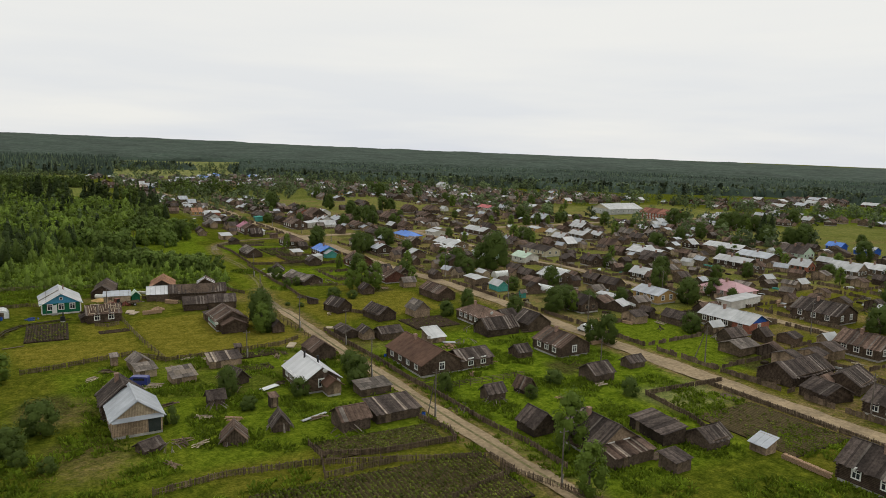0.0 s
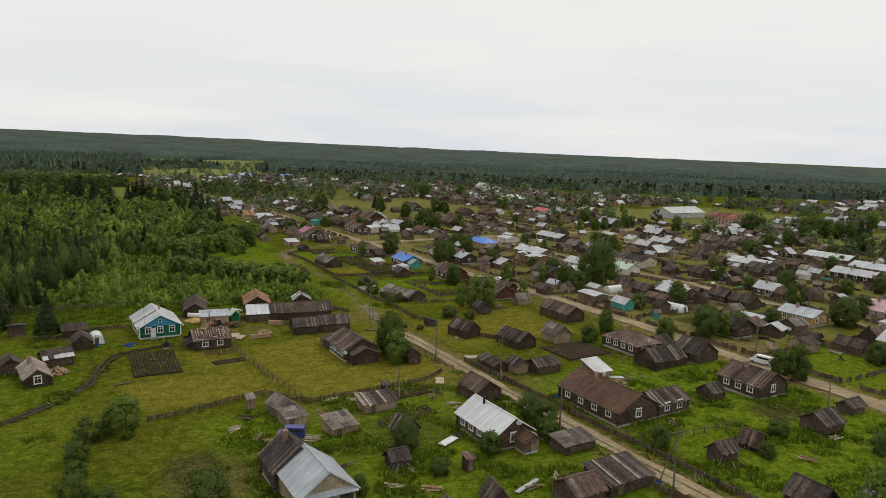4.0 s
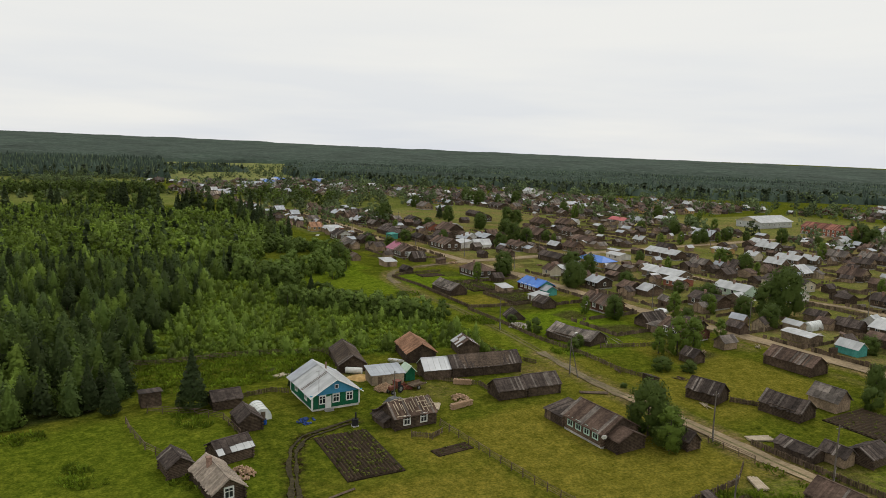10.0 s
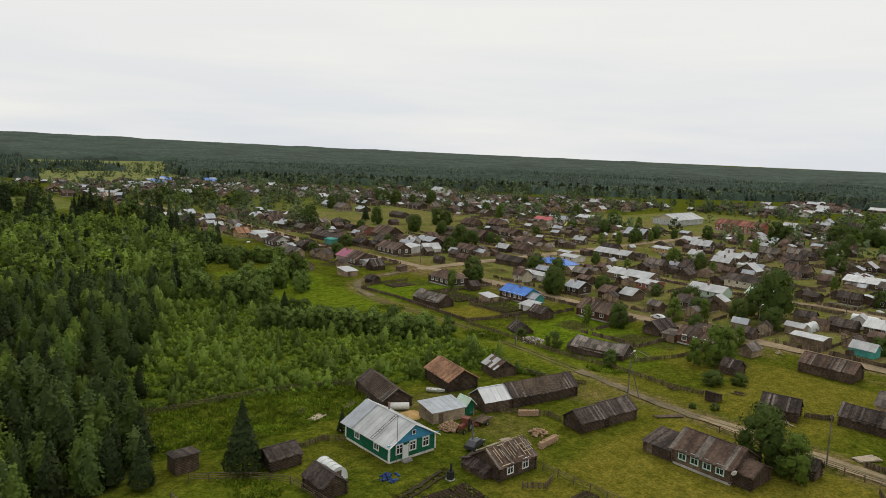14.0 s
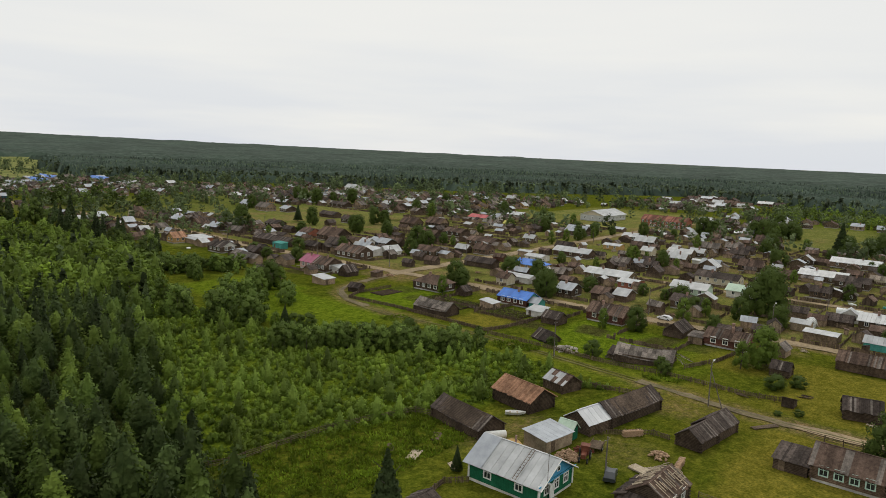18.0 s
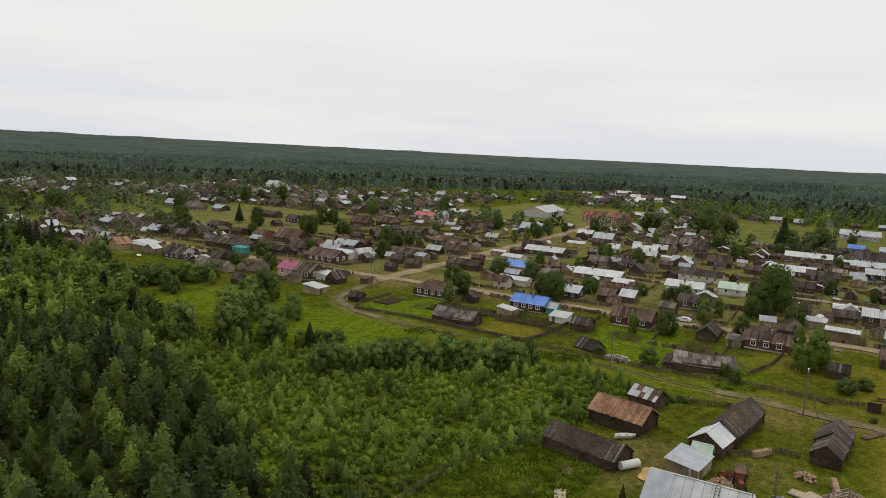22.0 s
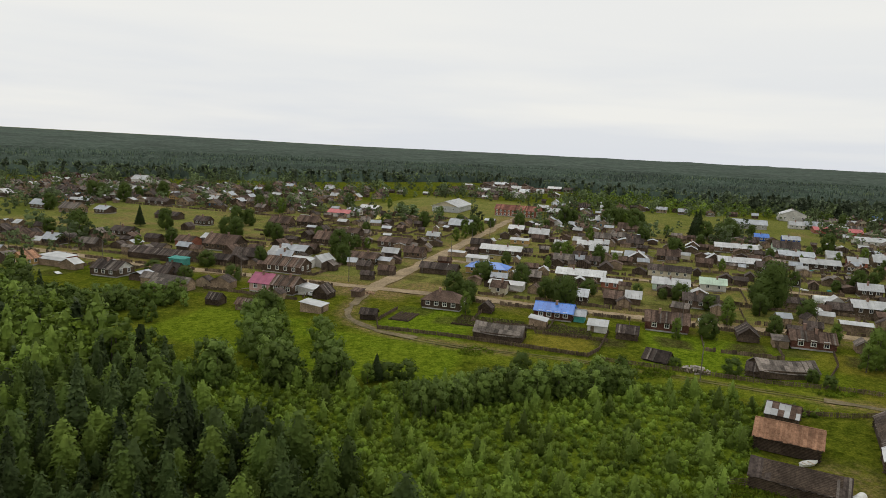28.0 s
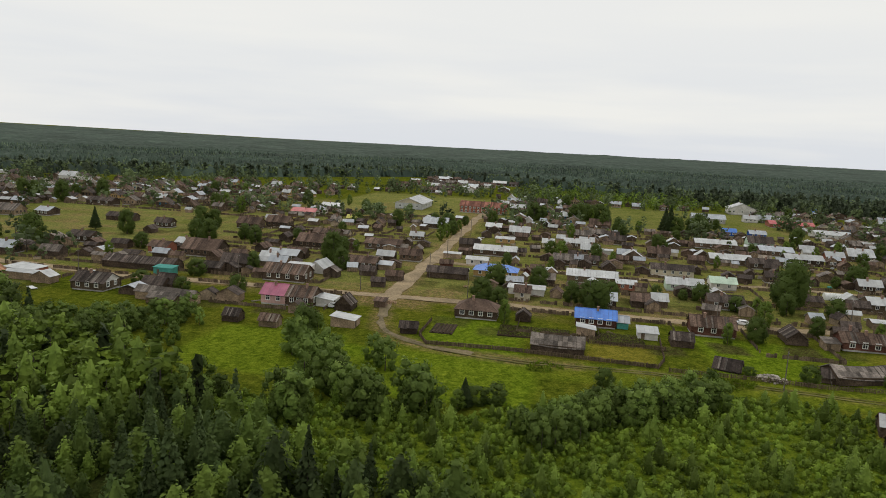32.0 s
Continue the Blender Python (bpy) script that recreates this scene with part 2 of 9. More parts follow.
mat("leaf_mid", (0.096, 0.148, 0.022), (0.184, 0.252, 0.042), size=4.0, **foliage)
mat("leaf_wood", (0.052, 0.085, 0.015), (0.106, 0.152, 0.028), size=4.0, **foliage)
mat("leaf_willow", (0.076, 0.120, 0.022), (0.150, 0.206, 0.044), size=3.0, **foliage)
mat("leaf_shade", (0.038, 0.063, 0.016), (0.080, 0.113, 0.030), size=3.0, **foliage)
mat("leaf_bright", (0.096, 0.154, 0.016), (0.192, 0.262, 0.032), size=4.0, **foliage)
mat("needle", (0.034, 0.053, 0.019), (0.070, 0.097, 0.032), size=3.0, **foliage)
# bluish grey-green: distance haze is put into the forest's base colour
mat("hazy_forest", (0.022, 0.038, 0.027), (0.056, 0.078, 0.056), size=16.0, rough=0.9, island=0.3, bump=0.0, blotch=0.35)
mat("weed_leaf", (0.098, 0.152, 0.010), (0.178, 0.238, 0.020), size=1.0, **foliage)
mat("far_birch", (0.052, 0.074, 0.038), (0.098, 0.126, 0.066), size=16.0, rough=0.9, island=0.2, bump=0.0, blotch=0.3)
# paler, greyer needles and leaves with haze painted in, for distant trees
mat("hazy_needle", (0.058, 0.080, 0.046), (0.104, 0.130, 0.076), size=3.0, **foliage)
mat("hazy_leaf", (0.086, 0.120, 0.050), (0.152, 0.192, 0.082), size=4.0, **foliage)
mat("crop_leaf", (0.078, 0.100, 0.014), (0.145, 0.166, 0.026), size=1.0, **foliage)
mat("rubber", (0.02, 0.02, 0.02), (0.04, 0.04, 0.04), rough=0.7)
mat("car_white", (0.68, 0.69, 0.70), (0.76, 0.77, 0.78), size=2, rough=0.25, bump=0.0, blotch=0.05)
mat("car_blue", (0.022, 0.030, 0.17), (0.032, 0.045, 0.23), size=2, rough=0.3, bump=0.0, blotch=0.05)
mat("car_dark", (0.035, 0.04, 0.045), (0.05, 0.055, 0.06), size=2, rough=0.3, bump=0.0, blotch=0.05)
mat("tractor_red", (0.12, 0.040, 0.026), (0.23, 0.085, 0.055), size=0.5, rough=0.5)
mat("steel", (0.30, 0.31, 0.32), (0.42, 0.43, 0.44), size=0.5, rough=0.45, metal=0.6)

# ---- building blocks ----
rng = np.random.default_rng(7)


class Shape:
    """Collects boxes and polygons into one mesh."""

    def __init__(self):
        self.v, self.f, self.m = [], [], []

    def poly(self, pts, mi=0):
        k = len(self.v)
        self.v += [tuple(p) for p in pts]
        self.f.append(tuple(range(k, k + len(pts))))
        self.m.append(mi)
        return self

    def box(self, x0, x1, y0, y1, z0, z1, mi=0):
        k = len(self.v)
        self.v += [(x0, y0, z0), (x1, y0, z0), (x1, y1, z0), (x0, y1, z0), (x0, y0, z1), (x1, y0, z1), (x1, y1, z1), (x0, y1, z1)]
        for q in ((0, 3, 2, 1), (4, 5, 6, 7), (0, 1, 5, 4), (1, 2, 6, 5), (2, 3, 7, 6), (3, 0, 4, 7)):
            self.f.append(tuple(k + i for i in q))
            self.m.append(mi)
        return self

    def rod(self, a, b, r0, r1=None, sides=6, mi=0):
        a, b = Vector(a), Vector(b)
        r1 = r0 if r1 is None else r1
        q = (b - a).to_track_quat("Z", "Y")
        k = len(self.v)
        for c, r in ((a, r0), (b, r1)):
            for i in range(sides):
                w = 2 * math.pi * i / sides
                self.v.append(tuple(c + q @ Vector((r * math.cos(w), r * math.sin(w), 0))))
        for i in range(sides):
            j = (i + 1) % sides
            self.f.append((k + i, k + j, k + sides + j, k + sides + i))
            self.m.append(mi)
        self.f += [tuple(k + i for i in reversed(range(sides))), tuple(k + sides + i for i in range(sides))]
        self.m += [mi, mi]
        return self

    def at(self, m):
        self.v = [tuple(m @ Vector(p)) for p in self.v]
        return self

    def mesh(self, name, *mats):
        me = bpy.data.meshes.new(name)
        me.from_pydata(self.v, [], self.f)
        for q in mats:
            me.materials.append(M[q])
        if len(mats) > 1:
            me.polygons.foreach_set("material_index", self.m)
        me.update()
        return me


class Ghost:
    """Stands for a building too far off to tell apart: its parts go into one joined mesh."""

    def __init__(self, m, store):
        x, y = m.translation.x, m.translation.y
        self.m, self.store = Matrix.Translation((0, 0, float(rise_of(x, y)))) @ m, store


def part(name, shape, mats, parent, label="", kind=""):
    """One mesh under a thing or a part."""
    mats = (mats,) if isinstance(mats, str) else mats
    if isinstance(parent, Ghost):
        shape.at(parent.m)
        k = len(parent.store["v"])
        parent.store["v"] += shape.v
        parent.store["f"] += [tuple(k + i for i in q) for q in shape.f]
        parent.store["m"] += [mats[i] for i in shape.m]
        return None
    ob = new(name, shape if isinstance(shape, bpy.types.Mesh) else shape.mesh(name, *mats))
    ob.parent = parent
    return tagged(ob, label, kind=kind)


def thing(name, m, label, category, group=""):
    ob = new(name)
    ob.empty_display_size = 0.5
    ob.matrix_world = Matrix.Translation((0, 0, float(rise_of(m.translation.x, m.translation.y)))) @ m
    return tagged(ob, label, category, group)


def join_store(store, name, label, category):
    keys = sorted(set(store["m"]))
    me = bpy.data.meshes.new(name)
    me.from_pydata(store["v"], [], store["f"])
    for q in keys:
        me.materials.append(M[q])
    slot = {q: i for i, q in enumerate(keys)}
    me.polygons.foreach_set("material_index", [slot[q] for q in store["m"]])
    me.update()
    return tagged(new(name, me), label, category, kind="stuff")


def soup(name, verts, faces, mats, index=None):
    """A mesh from numpy arrays: verts (n, 3), faces (k, 3 or 4)."""
    me = bpy.data.meshes.new(name)
    k, c = faces.shape
    me.vertices.add(len(verts))
    me.vertices.foreach_set("co", np.ascontiguousarray(verts, dtype=np.float32).ravel())
    me.loops.add(k * c)
    me.loops.foreach_set("vertex_index", np.ascontiguousarray(faces, dtype=np.int32).ravel())
    me.polygons.add(k)
    me.polygons.foreach_set("loop_start", np.arange(0, k * c, c, dtype=np.int32))
    me.polygons.foreach_set("loop_total", np.full(k, c, dtype=np.int32))
    for q in mats:
        me.materials.append(M[q])
    if index is not None:
        me.polygons.foreach_set("material_index", np.ascontiguousarray(index, dtype=np.int32))
    me.update(calc_edges=True)
    return me


# ---- lie of the land ----


def smooth(a, b, x):
    t = np.clip((x - a) / (b - a), 0, 1)
    return t * t * (3 - 2 * t)


def rise_of(x, y):
    """Height of the far country: level round the village, low hills towards the horizon, higher in the north."""
    r = np.hypot(x, y - 150.0)
    az = np.degrees(np.arctan2(x, y - 150.0))
    top = np.interp(az, [-180, -60, 0, 12, 30, 64, 110, 180], [40, 60, 58, 45, 22, -4, -4, 40])
    roll = 7 * np.sin(az * 0.31 + 1.0) * np.sin(r * 0.0031) + 4 * np.sin(az * 0.93) * np.cos(r * 0.0052)
    dip = -1.0 * smooth(205, 228, y) * (1 - smooth(900, 1400, r))
    return dip + smooth(800, 4300, r) * top + smooth(1200, 2500, r) * (1 - smooth(3800, 4300, r)) * roll


def noise2(x, y, s, seed=0.0):
    """Smooth value noise from sines, about -1 to 1."""
    x, y = x / s + seed, y / s - seed
    return (np.sin(x * 1.7 + 1.3 * np.sin(y * 1.1)) + np.sin(y * 1.9 + 1.7 * np.sin(x * 0.8 + 2)) + np.sin((x + y) * 1.2 + np.sin(x * 2.3))) / 3

# ---- ground ----


def wood_edge(y):
    """The x at which the tall wood ends, by y."""
    return np.interp(y, [150, 211, 217, 224, 240, 250, 262, 285, 310, 330, 345, 356, 370, 382, 400, 420, 450, 500, 535, 552, 575, 600, 612, 900], [-70, -58, -29, -22, -18, -14, -11, -1, 9, 21, 32, 40, 43, 46, 54, 62, 68, 68, 62, 44, 18, 2, -110, -110])


def in_tall(x, y):
    e = wood_edge(y) + 3 * noise2(x, y, 9.0)
    w = 6 * noise2(x, y, 14.0, 2)
    return np.clip((e - x) / 4.0, 0, 1) * np.clip((x + 104 + w) / 8.0, 0, 1) * np.clip((y - 206 - w) / 6.0, 0, 1)


def in_scrub(x, y):
    right = np.interp(y, [212, 225, 240, 262, 275, 285, 300, 325, 350], [54, 57, 59, 61, 57, 45, 35, 36, 30]) + 2 * noise2(x, y, 5.0, 4)
    low = np.interp(x, [-20, 15, 22, 30, 42, 51, 55, 62], [246, 236, 234, 230, 229, 227, 216, 212])
    return (x < right) & (y > low) & (x > wood_edge(y) - 6) & (y < 350)


def soft_box(x, y, x0, x1, y0, y1, e=2.5):
    w = noise2(x, y, 6.0, 3.1) * 1.2
    return np.clip((x - x0 + w) / e + 0.5, 0, 1) * np.clip((x1 - x + w) / e + 0.5, 0, 1) * np.clip((y - y0 + w) / e + 0.5, 0, 1) * np.clip((y1 - y + w) / e + 0.5, 0, 1)


def near_line(x, y, pts, half, e=1.5):
    """1 on a strip along a line, 0 past its soft edge."""
    best = np.full(x.shape, 1e9)
    for (ax, ay), (bx, by) in zip(pts[:-1], pts[1:]):
        dx, dy = bx - ax, by - ay
        t = np.clip(((x - ax) * dx + (y - ay) * dy) / (dx * dx + dy * dy), 0, 1)
        best = np.minimum(best, np.hypot(x - ax - t * dx, y - ay - t * dy))
    return np.clip((half - best + 0.8 * noise2(x, y, 3.0, 1.7)) / e + 0.5, 0, 1)


LANE = [(66, -60), (62, 40), (60.5, 90), (60, 115), (60, 146), (60.8, 173), (60.6, 183)]
LANE_END = [(60.6, 181), (60.5, 190), (62.5, 205), (64.5, 214)]
TRACK = [(62.5, 205), (68.0, 226.8), (71.2, 261.5), (69.6, 292.0), (72.0, 308.0), (76.5, 320.5), (84.0, 328.2)]
SPUR = [(96.0, 331.4), (100.0, 332.2), (118.0, 334.4)]
STREET = [(118, -80), (118.5, 56), (119, 90), (121, 145), (122.5, 180), (122.7, 214.4), (122.3, 249.3), (122.8, 300.3), (121.2, 334.0), (118.7, 387.2), (116.1, 426.0), (121.2, 474.0), (118.2, 565.9), (103.9, 698.7)]
CROSS = [(116.0, 334.6), (125.3, 335.1), (183.5, 336.1), (241.8, 337.1), (342.9, 340.2), (430.7, 337.1)]
SECOND = [(184, -60), (179, 60), (179, 105), (180, 148), (185.4, 217.2), (185.6, 259.5), (186.6, 335.1)]
MUD = [(-40, 154), (-27, 158), (-20.5, 160), (-12.8, 167), (-8, 173.5), (-3.8, 187), (-0.5, 191.5), (9.5, 194)]


def spaced(lo, hi, fine_lo, fine_hi, step):
    mid = np.arange(fine_lo, fine_hi + step / 2, step)
    up, down, d = [], [], step
    p = fine_hi
    while p < hi:
        d *= 1.13
        p += d
        up.append(min(p, hi))
    p, d = fine_lo, step
    while p > lo:
        d *= 1.13
        p -= d
        down.append(max(p, lo))
    return np.array(down[::-1] + list(mid) + up)


gx, gy = spaced(-4800, 4800, -70, 210, 1.4), spaced(-4800, 4850, 35, 470, 1.6)
GX, GY = np.meshgrid(gx, gy, indexing="ij")
GZ = rise_of(GX, GY) + 0.10 * noise2(GX, GY, 5.0) * smooth(0, 60, np.abs(GX) + 50) - 0.06
ground_v = np.stack([GX, GY, GZ], -1).reshape(-1, 3)
na, nb = len(gx), len(gy)
idx = np.arange(na * nb).reshape(na, nb)
ground_f = np.stack([idx[:-1, :-1], idx[1:, :-1], idx[1:, 1:], idx[:-1, 1:]], -1).reshape(-1, 4)

hay = np.zeros_like(GX)
# mown hayfields by the lane and the track
for x0, x1, y0, y1, k in ((23, 57, 149, 186, 1.0), (-2, 22, 155, 171, 1.0), (12, 22, 170, 186, 0.8), (52, 72, 186, 206, 0.5), (63, 72, 206, 320, 0.45), (66, 104, 165, 190, 0.9), (86, 103, 190, 212, 0.85), (77, 92, 262, 277, 1.1), (44, 76, 338, 366, 0.55), (44, 62, 292, 330, 0.45), (150, 290, 425, 575, 0.45), (340, 520, 335, 450, 0.8)):
    hay = np.maximum(hay, k * soft_box(GX, GY, x0, x1, y0, y1, 3.0))
# dry grass between the streets and beyond; village box raised to imitate haze
for x0, x1, y0, y1, k in ((335, 500, 130, 275, 0.35), (98, 122, 52, 90, 0.5), (140, 178, 205, 232, 0.8), (205, 240, 170, 260, 0.4), (190, 215, 195, 232, 0.7), (170, 440, 960, 1560, 0.32), (110, 170, 1010, 1420, 0.1), (-400, 60, 620, 1060, 0.15), (9, 20, 96, 110, 0.5), (20, 60, 72, 95, 0.35), (230, 330, 330, 420, 0.3), (124, 345, 60, 430, 0.5), (123, 160, 318, 332, 0.3)):
    hay = np.maximum(hay, k * soft_box(GX, GY, x0, x1, y0, y1, 3.0))
lawn = np.zeros_like(GX)
for x0, x1, y0, y1, k in ((73, 104, 292, 317, 1.0), (75, 108, 226, 249, 1.0), (64, 116, 84, 142, 1.0), (124, 152, 88, 132, 1.0), (62, 98, 62, 86, 0.9), (10, 57, 94, 146, 0.75), (78, 95, 82, 98, 0.9), (4, 34, 128, 148, 0.6), (61, 73, 206, 320, 0.6), (44, 76, 334, 366, 1.0),
                          (-80, -10, 140, 212, 0.35), (40, 70, 288, 334, 1.0), (500, 660, 190, 320, 0.8), (-400, 60, 620, 1060, 0.45), (66, 104, 206, 226, 0.5), (105, 190, 985, 1480, 0.4)):
    lawn = np.maximum(lawn, k * soft_box(GX, GY, x0, x1, y0, y1, 3.0))
# far field and pasture paled: haze is put into the ground colour
crop = np.maximum(soft_box(GX, GY, 100, 460, 930, 1600, 8.0), 0.5 * soft_box(GX, GY, -300, 70, 625, 1060, 10.0))
lawn = np.maximum(lawn, 0.8 * in_scrub(GX, GY))
hay *= 1 - 0.8 * lawn
# the same pale tone over village ground and open fields
for x0, x1, y0, y1, k in ((98, 116, 76, 90, 0.8), (150, 295, 425, 575, 0.5), (335, 520, 335, 450, 0.55), (335, 500, 130, 275, 0.45), (126, 420, 136, 430, 0.42), (90, 420, 440, 700, 0.35)):
    crop = np.maximum(crop, k * soft_box(GX, GY, x0, x1, y0, y1, 4.0))
worn = 0.75 * near_line(GX, GY, LANE, 3.6, 2.5)
worn = np.maximum(worn, 0.6 * near_line(GX, GY, LANE_END, 3.0, 3.0))
worn = np.maximum(worn, 0.3 * near_line(GX, GY, TRACK, 1.6, 2.0))
worn = np.maximum(worn, 0.75 * near_line(GX, GY, STREET, 4.8, 3.0))
worn = np.maximum(worn, 0.7 * near_line(GX, GY, [(118.0, 334.4), (100.0, 332.2), (86.0, 328.6), (78.5, 322.5), (73.5, 313.0), (71.0, 300.0), (70.4, 280.0)], 2.6, 3.0))
worn = np.maximum(worn, 0.85 * near_line(GX, GY, CROSS, 4.6, 3.0))
worn = np.maximum(worn, 0.75 * near_line(GX, GY, SECOND, 4.0, 3.0))
for x0, x1, y0, y1, k in ((24, 34, 140, 147, 0.4), (50, 58, 196, 206, 0.45), (108, 128, 322, 345, 0.8), (24, 34, 196, 206, 0.25), (340, 440, 330, 350, 0.6), (14, 32, 213, 222, 0.5), (48, 60, 140, 150, 0.3), (3, 12, 99, 112, 0.45), (-1, 8, 120, 131, 0.5), (62, 72, 136, 150, 0.35)):
    worn = np.maximum(worn, k * soft_box(GX, GY, x0, x1, y0, y1, 6.0))

# worn yards among the houses, strengthened to pale the ground as haze would
worn = np.maximum(worn, 0.7 * np.clip(noise2(GX, GY, 7.0, 8.0) * 2 + 0.1, 0, 1) * soft_box(GX, GY, 112, 420, 60, 560, 8.0) * (lawn < 0.3))
tilled = np.zeros_like(GX)
patch = random.Random(5)
for sx in (118, 180, 241, 302):
    for side in (-1, 1):
        for k in range(26):
            px0 = sx + side * patch.uniform(17, 28)
            py0 = 40 + k * 17 + patch.uniform(-4, 4)
            if px0 > 95 or py0 > 230:
                tilled = np.maximum(tilled, patch.choice((0.0, 0.6, 0.9)) * soft_box(GX, GY, px0 - patch.uniform(3, 6), px0 + patch.uniform(3, 6), py0 - patch.uniform(3, 6), py0 + patch.uniform(3, 6), 1.5))
for x0, x1, y0, y1, k in ((84, 97, 147, 158, 1.0), (1, 12, 104, 114, 0.5), (-1, 6, 126, 136, 0.8), (7, 13, 124, 131, 0.5), (24, 30, 130, 136, 0.3), (28, 44, 122, 134, 0.4), (20, 27, 124, 130, 0.4), (62, 69, 137, 147, 0.3)):
    tilled = np.maximum(tilled, k * soft_box(GX, GY, x0, x1, y0, y1, 1.5))

# Dark forest floor: shade under wood and scrub is put into its colour.
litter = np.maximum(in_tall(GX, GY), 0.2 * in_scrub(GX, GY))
mire = near_line(GX, GY, MUD, 1.0, 1.6)

gm = bpy.data.materials.new("grassland")
gm.use_nodes = True
g, gl = gm.node_tree.nodes, gm.node_tree.links
g_bs = g["Principled BSDF"]
g_bs.inputs["Roughness"].default_value, g_bs.inputs["Specular IOR Level"].default_value = 0.95, 0.0
g_tc = g.new("ShaderNodeTexCoord")


def g_noise(scale, detail=5):
    q = g.new("ShaderNodeTexNoise")
    q.inputs["Scale"].default_value, q.inputs["Detail"].default_value, q.inputs["Roughness"].default_value = scale, detail, 0.62
    gl.new(g_tc.outputs["Object"], q.inputs["Vector"])
    return q.outputs["Fac"]


def g_ramp(fac, p0, c0, p1, c1):
    q = g.new("ShaderNodeValToRGB")
    q.color_ramp.elements[0].position, q.color_ramp.elements[0].color = p0, (*c0, 1)
    q.color_ramp.elements[1].position, q.color_ramp.elements[1].color = p1, (*c1, 1)
    gl.new(fac, q.inputs["Fac"])
    return q.outputs["Color"]


def g_mix(fac, a, b, mode="MIX"):
    q = g.new("ShaderNodeMixRGB")
    q.blend_type = mode
    if isinstance(fac, float):
        q.inputs[0].default_value = fac
    else:
        gl.new(fac, q.inputs[0])
    gl.new(a, q.inputs[1])
    gl.new(b, q.inputs[2])
    return q.outputs[0]


def g_attr(name):
    q = g.new("ShaderNodeAttribute")
    q.attribute_name = name
    return q.outputs["Fac"]


g_lush = g_ramp(g_noise(0.55), 0.33, (0.050, 0.068, 0.009), 0.68, (0.122, 0.142, 0.018))
g_lawn = g_ramp(g_noise(0.7), 0.33, (0.072, 0.114, 0.010), 0.68, (0.158, 0.212, 0.020))
g_dry = g_ramp(g_noise(0.30), 0.33, (0.136, 0.128, 0.021), 0.68, (0.196, 0.172, 0.034))
g_wide = g_ramp(g_noise(0.045, 4), 0.44, (0, 0, 0), 0.62, (0.32, 0.32, 0.32))
g_base = g_mix(g_wide, g_lush, g_dry)
g_base = g_mix(g_attr("lawn"), g_base, g_lawn)
g_base = g_mix(g_attr("hay"), g_base, g_dry)
# pale ground tone with distance haze mixed in
g_base = g_mix(g_attr("crop"), g_base, g_ramp(g_noise(0.05), 0.35, (0.150, 0.180, 0.072), 0.65, (0.262, 0.262, 0.130)))
g_dirt = g_ramp(g_noise(0.9), 0.3, (0.145, 0.098, 0.056), 0.7, (0.30, 0.215, 0.135))
g_edge = g.new("ShaderNodeMath")
g_edge.operation, g_edge.use_clamp = "MULTIPLY_ADD", True
gl.new(g_attr("worn"), g_edge.inputs[0])
gl.new(g_ramp(g_noise(0.8), 0.35, (0.2, 0.2, 0.2), 0.65, (1.5, 1.5, 1.5)), g_edge.inputs[1])
g_edge.inputs[2].default_value = 0.0
g_base = g_mix(g_edge.outputs[0], g_base, g_dirt)
g_soil = g_ramp(g_noise(1.3), 0.35, (0.050, 0.036, 0.022), 0.7, (0.085, 0.098, 0.030))
g_base = g_mix(g_attr("tilled"), g_base, g_soil)
g_wet = g.new("ShaderNodeMath")
g_wet.operation, g_wet.use_clamp = "MULTIPLY", True
gl.new(g_attr("mire"), g_wet.inputs[0])
gl.new(g_ramp(g_noise(0.9, 6), 0.40, (0, 0, 0), 0.56, (1.7, 1.7, 1.7)), g_wet.inputs[1])
g_base = g_mix(g_wet.outputs[0], g_base, g_ramp(g_noise(1.5), 0.3, (0.014, 0.011, 0.006), 0.7, (0.050, 0.040, 0.020)))
# dark floor tone, with tree shade mixed into the ground colour
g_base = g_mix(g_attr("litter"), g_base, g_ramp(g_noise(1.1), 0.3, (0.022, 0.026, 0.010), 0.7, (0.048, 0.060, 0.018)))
g_tuft = g_ramp(g_noise(2.6, 6), 0.36, (0.57, 0.61, 0.52), 0.62, (1.22, 1.18, 1.1))
g_base = g_mix(0.9, g_base, g_tuft, "MULTIPLY")
g_base = g_mix(0.9, g_base, g_ramp(g_noise(0.5, 7), 0.36, (0.73, 0.77, 0.66), 0.6, (1.16, 1.12, 1.05)), "MULTIPLY")
g_base = g_mix(0.6, g_base, g_ramp(g_noise(1.15, 3), 0.40, (0.66, 0.74, 0.62), 0.60, (1.18, 1.12, 1.02)), "MULTIPLY")
gl.new(g_base, g_bs.inputs["Base Color"])
g_bump = g.new("ShaderNodeBump")
g_bump.inputs["Strength"].default_value, g_bump.inputs["Distance"].default_value = 0.6, 0.25
gl.new(g_noise(2.6, 6), g_bump.inputs["Height"])
gl.new(g_bump.outputs[0], g_bs.inputs["Normal"])
M["grassland"] = gm

ground_me = soup("ground", ground_v, ground_f, ["grassland"])
ground_me.polygons.foreach_set("use_smooth", np.ones(len(ground_f), dtype=bool))
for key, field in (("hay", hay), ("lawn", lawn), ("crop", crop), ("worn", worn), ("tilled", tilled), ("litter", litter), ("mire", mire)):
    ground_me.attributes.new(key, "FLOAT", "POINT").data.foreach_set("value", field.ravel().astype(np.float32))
ground = tagged(new("ground", ground_me), "lush green and hay-coloured village grassland", "ground", kind="structure")


